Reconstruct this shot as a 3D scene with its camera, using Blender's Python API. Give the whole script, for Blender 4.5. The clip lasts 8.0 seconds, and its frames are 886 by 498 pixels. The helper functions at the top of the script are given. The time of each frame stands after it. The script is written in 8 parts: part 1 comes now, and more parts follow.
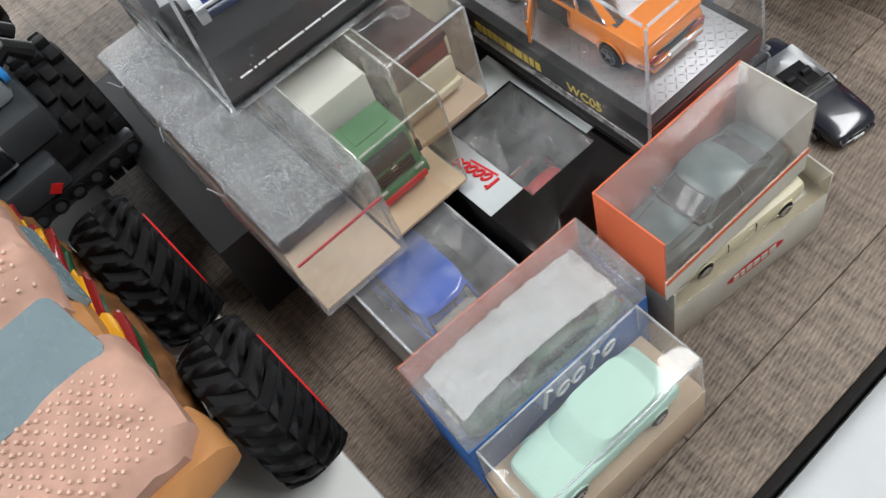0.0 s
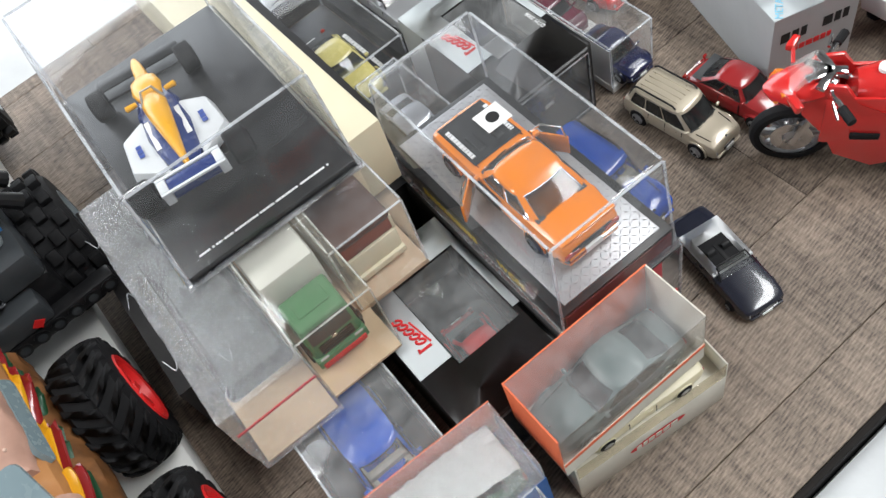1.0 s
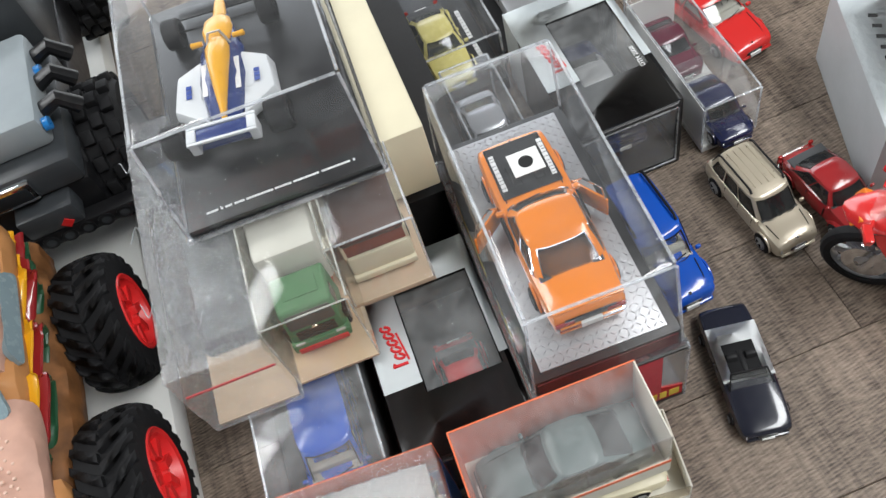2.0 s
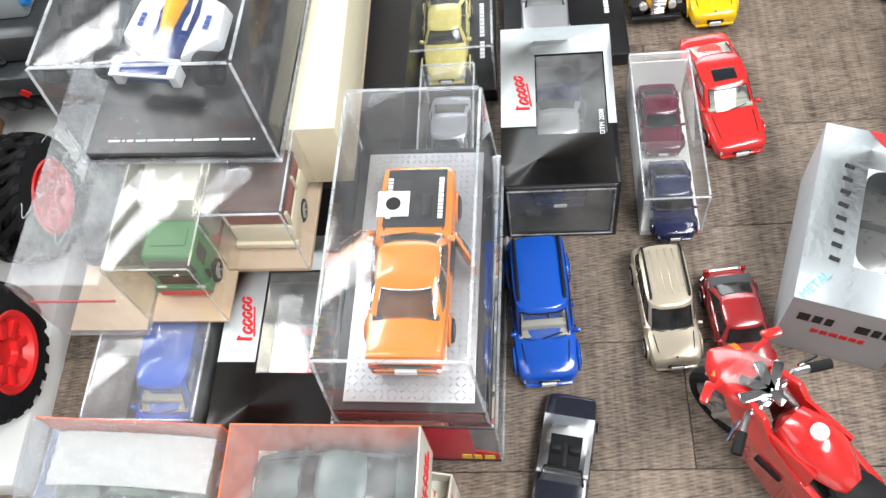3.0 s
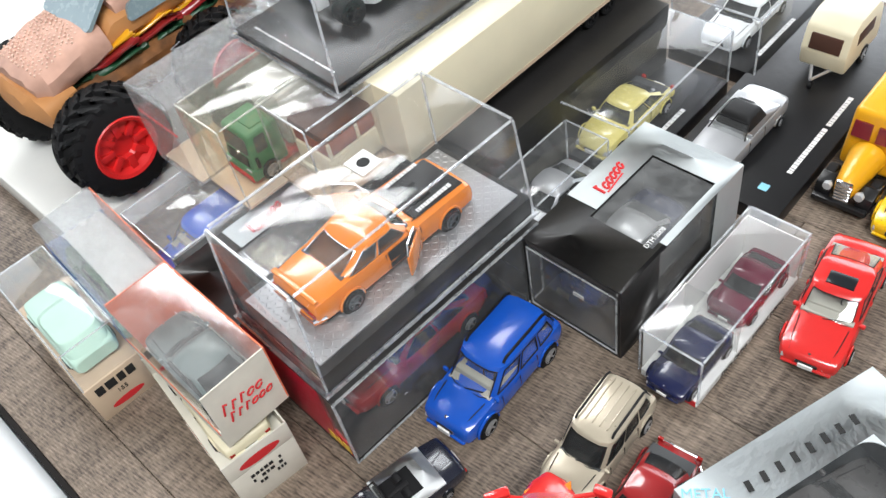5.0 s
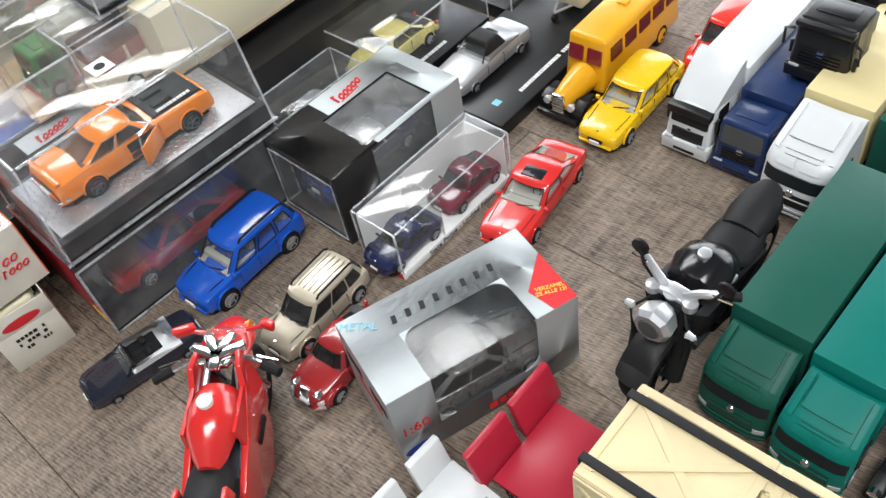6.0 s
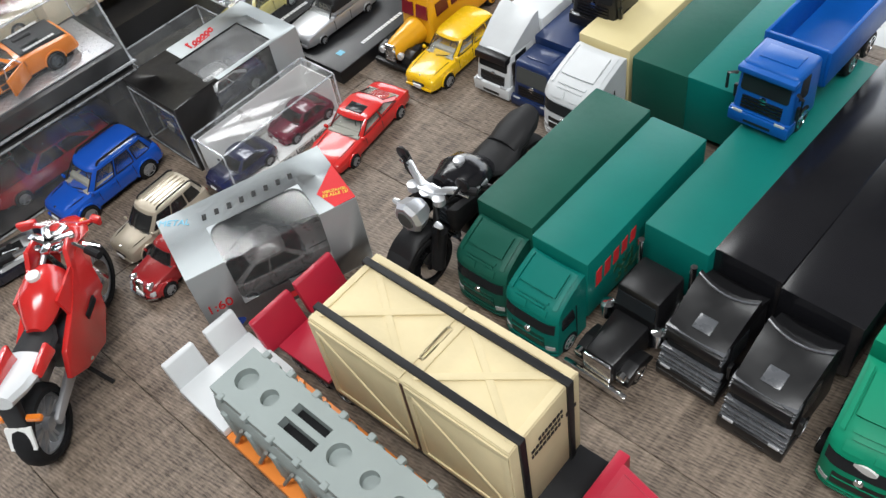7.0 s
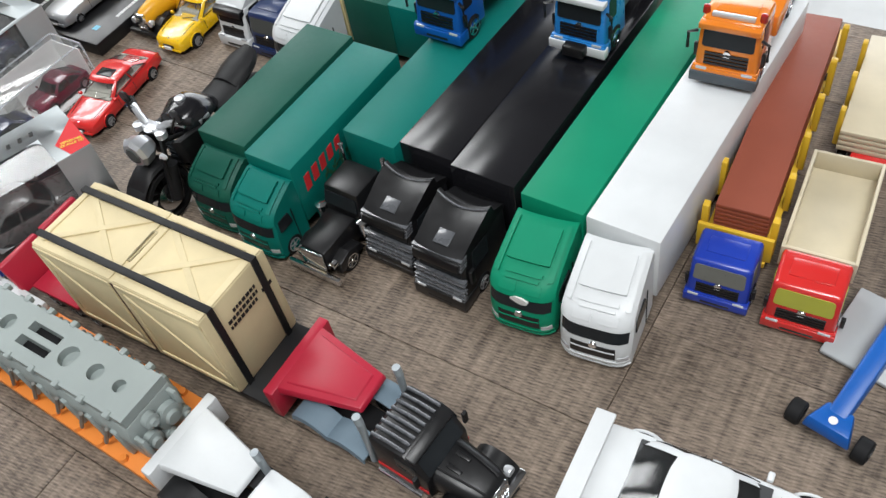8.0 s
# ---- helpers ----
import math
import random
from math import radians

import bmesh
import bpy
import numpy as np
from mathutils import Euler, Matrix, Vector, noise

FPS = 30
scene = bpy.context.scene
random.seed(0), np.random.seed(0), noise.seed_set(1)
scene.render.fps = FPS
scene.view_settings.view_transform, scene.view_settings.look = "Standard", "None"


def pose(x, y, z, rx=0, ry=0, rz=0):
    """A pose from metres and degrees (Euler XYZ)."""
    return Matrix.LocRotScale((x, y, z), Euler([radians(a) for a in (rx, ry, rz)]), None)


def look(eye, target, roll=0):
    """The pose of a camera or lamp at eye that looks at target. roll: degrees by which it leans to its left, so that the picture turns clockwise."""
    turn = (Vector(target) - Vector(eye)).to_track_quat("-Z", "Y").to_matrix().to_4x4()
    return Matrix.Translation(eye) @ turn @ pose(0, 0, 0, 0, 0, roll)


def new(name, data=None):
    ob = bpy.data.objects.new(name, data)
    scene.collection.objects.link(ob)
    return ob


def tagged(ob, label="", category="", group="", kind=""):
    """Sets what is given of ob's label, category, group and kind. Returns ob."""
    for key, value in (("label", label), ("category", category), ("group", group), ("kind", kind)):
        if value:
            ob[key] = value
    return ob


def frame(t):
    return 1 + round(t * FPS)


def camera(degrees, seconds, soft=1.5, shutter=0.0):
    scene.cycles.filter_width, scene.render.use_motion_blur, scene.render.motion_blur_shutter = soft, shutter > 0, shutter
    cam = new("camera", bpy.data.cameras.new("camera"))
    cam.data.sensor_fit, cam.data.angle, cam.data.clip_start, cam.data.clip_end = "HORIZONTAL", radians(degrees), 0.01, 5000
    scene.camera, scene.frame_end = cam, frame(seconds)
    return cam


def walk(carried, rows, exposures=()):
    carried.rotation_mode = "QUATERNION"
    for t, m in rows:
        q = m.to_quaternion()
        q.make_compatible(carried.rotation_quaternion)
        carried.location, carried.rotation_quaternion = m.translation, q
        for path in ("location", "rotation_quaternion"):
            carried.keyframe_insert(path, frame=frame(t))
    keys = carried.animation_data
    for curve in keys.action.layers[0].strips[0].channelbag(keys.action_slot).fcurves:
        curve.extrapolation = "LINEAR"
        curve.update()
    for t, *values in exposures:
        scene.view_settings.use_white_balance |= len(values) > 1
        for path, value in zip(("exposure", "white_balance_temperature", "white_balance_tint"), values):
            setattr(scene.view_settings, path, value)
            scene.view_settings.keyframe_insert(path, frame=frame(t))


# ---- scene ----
cam = camera(54.1, 8.0, soft=1.45)
PATH = [
    (0.0, (-0.4175, -0.1244, 0.2857), (-0.3516, -0.0342, 0.1197), -23.3),
    (0.5, (-0.4078, -0.1299, 0.3209), (-0.3373, -0.0408, 0.1563), -23.4),
    (1.0, (-0.3630, -0.1379, 0.3395), (-0.3006, -0.0452, 0.1737), -22.3),
    (1.2, (-0.3452, -0.1506, 0.3422), (-0.2892, -0.0516, 0.1776), -23.0),
    (2.3, (-0.2906, -0.1394, 0.3374), (-0.2692, -0.0362, 0.1675), -18.8),
    (2.5, (-0.2751, -0.1323, 0.3389), (-0.2610, -0.0313, 0.1669), -18.5),
    (3.0, (-0.2087, -0.1487, 0.3492), (-0.2074, -0.0503, 0.1751), -13.3),
    (3.5, (-0.1728, -0.1549, 0.3378), (-0.1957, -0.0499, 0.1691), -13.1),
    (4.0, (-0.1196, -0.1531, 0.3360), (-0.1718, -0.0479, 0.1741), -11.8),
    (4.2, (-0.0956, -0.1601, 0.3337), (-0.1611, -0.0552, 0.1766), -11.1),
    (5.3, (-0.0294, -0.1580, 0.3065), (-0.1147, -0.0542, 0.1583), -12.9),
    (5.5, (-0.0038, -0.1596, 0.3077), (-0.0875, -0.0561, 0.1585), -13.2),
    (6.0, (0.0782, -0.1689, 0.3083), (-0.0016, -0.0633, 0.1583), -11.9),
    (6.5, (0.1359, -0.1771, 0.3136), (0.0570, -0.0714, 0.1632), -11.3),
    (7.0, (0.1932, -0.1918, 0.3175), (0.1141, -0.0854, 0.1677), -11.4),
    (7.5, (0.2531, -0.2063, 0.3181), (0.1789, -0.0957, 0.1690), -12.6),
    (8.0, (0.2996, -0.2164, 0.3144), (0.2391, -0.1021, 0.1619), -12.6),
]
walk(cam, [(t, look(eye, target, roll)) for t, eye, target, roll in PATH],
     exposures=((0, .10), (0.5, .30), (1.0, .27), (2.3, .10), (2.5, .06), (3.0, .80), (4.2, .83), (5.3, .40), (6.0, .34), (6.5, .0), (7.0, .18), (7.5, .85), (8.0, .15)))

# ---- light ----
world = bpy.data.worlds.new("world")
scene.world = world
world.use_nodes = True
wn = world.node_tree
sky = wn.nodes.new("ShaderNodeTexSky")
sky.sky_type, sky.sun_disc = "NISHITA", False
sky.sun_elevation, sky.sun_rotation = radians(42), radians(-25)
wn.links.new(sky.outputs["Color"], wn.nodes["Background"].inputs["Color"])
wn.nodes["Background"].inputs["Strength"].default_value = 0.12


def area(name, x, y, z, w, h, watts, target, tint=(1, 1, 1)):
    data = bpy.data.lights.new(name, "AREA")
    data.shape, data.size, data.size_y, data.energy, data.color = "RECTANGLE", w, h, watts, tint
    ob = new(name, data)
    ob.matrix_basis = look((x, y, z), target)
    return ob


area("roof_window_daylight", -1.55, 0.84, 1.715, 1.9, 0.30, 24, (-1.55, 0.84, 0), (0.97, 0.99, 1))
area("roof_window_daylight", -1.8, 1.33, 1.715, 1.4, 0.36, 20, (-1.8, 1.33, 0), (0.97, 0.99, 1))
area("window_daylight", 0.1, 1.62, 0.45, 2.6, 1.0, 24, (0.1, 0, 0.3), (0.95, 0.98, 1))
area("side_window_daylight", -2.62, 0.1, 0.75, 1.6, 1.2, 8, (0, 0.1, 0.4), (0.95, 0.98, 1))
# Fill lamp added behind the camera to brighten front faces; no fixture there.
area("ceiling_panel_light", 0.45, -0.7, 1.70, 1.5, 0.5, 34, (0.35, -0.6, 0), (0.97, 0.99, 1))

# ---- materials ----


def mat(name, col, rough=0.4, metal=0.0, var=0.12, scale=40, bump=0.02, bscale=300, coat=0.0, rand=0.0):
    m = bpy.data.materials.new(name)
    m.use_nodes = True
    n, l = m.node_tree.nodes, m.node_tree.links
    b = n["Principled BSDF"]
    co = n.new("ShaderNodeTexCoord")
    t = n.new("ShaderNodeTexNoise")
    t.inputs["Scale"].default_value, t.inputs["Detail"].default_value = scale, 6
    l.new(co.outputs["Object"], t.inputs["Vector"])
    r = n.new("ShaderNodeMapRange")
    r.inputs["From Min"].default_value, r.inputs["From Max"].default_value = 0.3, 0.7
    r.inputs["To Min"].default_value, r.inputs["To Max"].default_value = 1 - var, 1 + var * 0.5
    l.new(t.outputs["Fac"], r.inputs["Value"])
    h = n.new("ShaderNodeHueSaturation")
    h.inputs["Color"].default_value = (*col, 1)
    l.new(r.outputs["Result"], h.inputs["Value"])
    if rand:
        o = n.new("ShaderNodeObjectInfo")
        k = n.new("ShaderNodeMapRange")
        k.inputs["To Min"].default_value, k.inputs["To Max"].default_value = 1 - rand, 1 + rand
        l.new(o.outputs["Random"], k.inputs["Value"])
        mu = n.new("ShaderNodeMath")
        mu.operation = "MULTIPLY"
        l.new(r.outputs["Result"], mu.inputs[0]), l.new(k.outputs["Result"], mu.inputs[1])
        l.new(mu.outputs[0], h.inputs["Value"])
    l.new(h.outputs["Color"], b.inputs["Base Color"])
    b.inputs["Metallic"].default_value = metal
    b.inputs["Coat Weight"].default_value = coat
    b.inputs["Specular IOR Level"].default_value = 0.5 if rough < 0.45 else 0.25
    f = n.new("ShaderNodeTexNoise")
    f.inputs["Scale"].default_value, f.inputs["Detail"].default_value = bscale, 4
    l.new(co.outputs["Object"], f.inputs["Vector"])
    q = n.new("ShaderNodeMapRange")
    q.inputs["To Min"].default_value, q.inputs["To Max"].default_value = max(0.03, rough - 0.08), min(1, rough + 0.1)
    l.new(f.outputs["Fac"], q.inputs["Value"]), l.new(q.outputs["Result"], b.inputs["Roughness"])
    if bump:
        u = n.new("ShaderNodeBump")
        u.inputs["Strength"].default_value, u.inputs["Distance"].default_value = min(1, bump * 8), 0.0004
        l.new(f.outputs["Fac"], u.inputs["Height"]), l.new(u.outputs["Normal"], b.inputs["Normal"])
    return m


def clear(name, tint, haze, rough=0.03, hazecol=(0.9, 0.92, 0.93), streak=60, ior=1.5, crumple=0.08):
    """Thin clear plastic: see-through, gloss at grazing angles, pale haze for scuffs and reflections."""
    m = bpy.data.materials.new(name)
    m.use_nodes = True
    n, l = m.node_tree.nodes, m.node_tree.links
    n.remove(n["Principled BSDF"])
    tr, gl, df = n.new("ShaderNodeBsdfTransparent"), n.new("ShaderNodeBsdfGlossy"), n.new("ShaderNodeBsdfDiffuse")
    tr.inputs["Color"].default_value = (*tint, 1)
    gl.inputs["Roughness"].default_value = rough
    df.inputs["Color"].default_value = (*hazecol, 1)
    lw, pw, fr = n.new("ShaderNodeLayerWeight"), n.new("ShaderNodeMath"), n.new("ShaderNodeMapRange")
    lw.inputs["Blend"].default_value = 0.5
    pw.operation, pw.inputs[1].default_value = "POWER", 4.5
    fr.inputs["To Min"].default_value = ((ior - 1) / (ior + 1)) ** 2 * 1.3
    fr.inputs["To Max"].default_value = 0.9
    l.new(lw.outputs["Facing"], pw.inputs[0]), l.new(pw.outputs[0], fr.inputs["Value"])
    co, t = n.new("ShaderNodeTexCoord"), n.new("ShaderNodeTexNoise")
    t.inputs["Scale"].default_value, t.inputs["Detail"].default_value, t.inputs["Roughness"].default_value = streak, 8, 0.7
    l.new(co.outputs["Object"], t.inputs["Vector"])
    r = n.new("ShaderNodeMapRange")
    r.inputs["From Min"].default_value, r.inputs["From Max"].default_value = 0.35, 0.75
    r.inputs["To Min"].default_value, r.inputs["To Max"].default_value = haze * 0.4, haze * 1.6
    l.new(t.outputs["Fac"], r.inputs["Value"])
    a, c = n.new("ShaderNodeMixShader"), n.new("ShaderNodeMixShader")
    l.new(r.outputs["Result"], a.inputs["Fac"]), l.new(tr.outputs[0], a.inputs[1]), l.new(df.outputs[0], a.inputs[2])
    l.new(fr.outputs["Result"], c.inputs["Fac"]), l.new(a.outputs[0], c.inputs[1]), l.new(gl.outputs[0], c.inputs[2])
    u = n.new("ShaderNodeBump")
    u.inputs["Strength"].default_value, u.inputs["Distance"].default_value = crumple, 0.0006 if crumple < 0.2 else 0.003
    l.new(t.outputs["Fac"], u.inputs["Height"]), l.new(u.outputs["Normal"], gl.inputs["Normal"])
    l.new(c.outputs[0], n["Material Output"].inputs["Surface"])
    return m


def wood(name, dark, light, line=900):
    """Sawn wood-look laminate: fine ribs along x, pale cross bands and blotches."""
    m = bpy.data.materials.new(name)
    m.use_nodes = True
    n, l = m.node_tree.nodes, m.node_tree.links
    b = n["Principled BSDF"]
    co, oi = n.new("ShaderNodeTexCoord"), n.new("ShaderNodeObjectInfo")
    sh = n.new("ShaderNodeVectorMath")
    l.new(co.outputs["Object"], sh.inputs[0])
    l.new(oi.outputs["Random"], sh.inputs[1])

    def tex(sx, sy, s, d=6, ro=0.6):
        mp, t = n.new("ShaderNodeMapping"), n.new("ShaderNodeTexNoise")
        mp.inputs["Scale"].default_value = (sx, sy, 1)
        t.inputs["Scale"].default_value, t.inputs["Detail"].default_value, t.inputs["Roughness"].default_value = s, d, ro
        l.new(sh.outputs[0], mp.inputs["Vector"]), l.new(mp.outputs[0], t.inputs["Vector"])
        return t.outputs["Fac"]

    rib, band, blot, grain = tex(0.2, 1, line, 3), tex(1, 0.12, 150, 5), tex(1, 1, 14, 4), tex(1, 0.05, 420, 3)
    saw, turn = n.new("ShaderNodeTexWave"), n.new("ShaderNodeMapping")
    turn.inputs["Rotation"].default_value = (0, 0, radians(-12))
    saw.bands_direction = "Y"
    for key, val in (("Scale", 215), ("Distortion", 2.2), ("Detail", 3), ("Detail Scale", 1.6), ("Detail Roughness", 0.6)):
        saw.inputs[key].default_value = val
    l.new(sh.outputs[0], turn.inputs["Vector"]), l.new(turn.outputs[0], saw.inputs["Vector"])

    def mix(a, bq, fac):
        x = n.new("ShaderNodeMix")
        x.inputs["Factor"].default_value = fac
        l.new(a, x.inputs["A"]), l.new(bq, x.inputs["B"])
        return x.outputs["Result"]

    rib = mix(rib, saw.outputs["Fac"], 0.13)
    f = mix(mix(mix(rib, band, 0.33), grain, 0.2), blot, 0.2)
    ra = n.new("ShaderNodeValToRGB")
    ra.color_ramp.elements[0].position, ra.color_ramp.elements[0].color = 0.38, (*dark, 1)
    ra.color_ramp.elements[1].position, ra.color_ramp.elements[1].color = 0.62, (*light, 1)
    l.new(f, ra.inputs["Fac"]), l.new(ra.outputs["Color"], b.inputs["Base Color"])
    b.inputs["Roughness"].default_value = 0.55
    u = n.new("ShaderNodeBump")
    u.inputs["Strength"].default_value, u.inputs["Distance"].default_value = 0.8, 0.0005
    l.new(mix(rib, band, 0.3), u.inputs["Height"]), l.new(u.outputs["Normal"], b.inputs["Normal"])
    return m


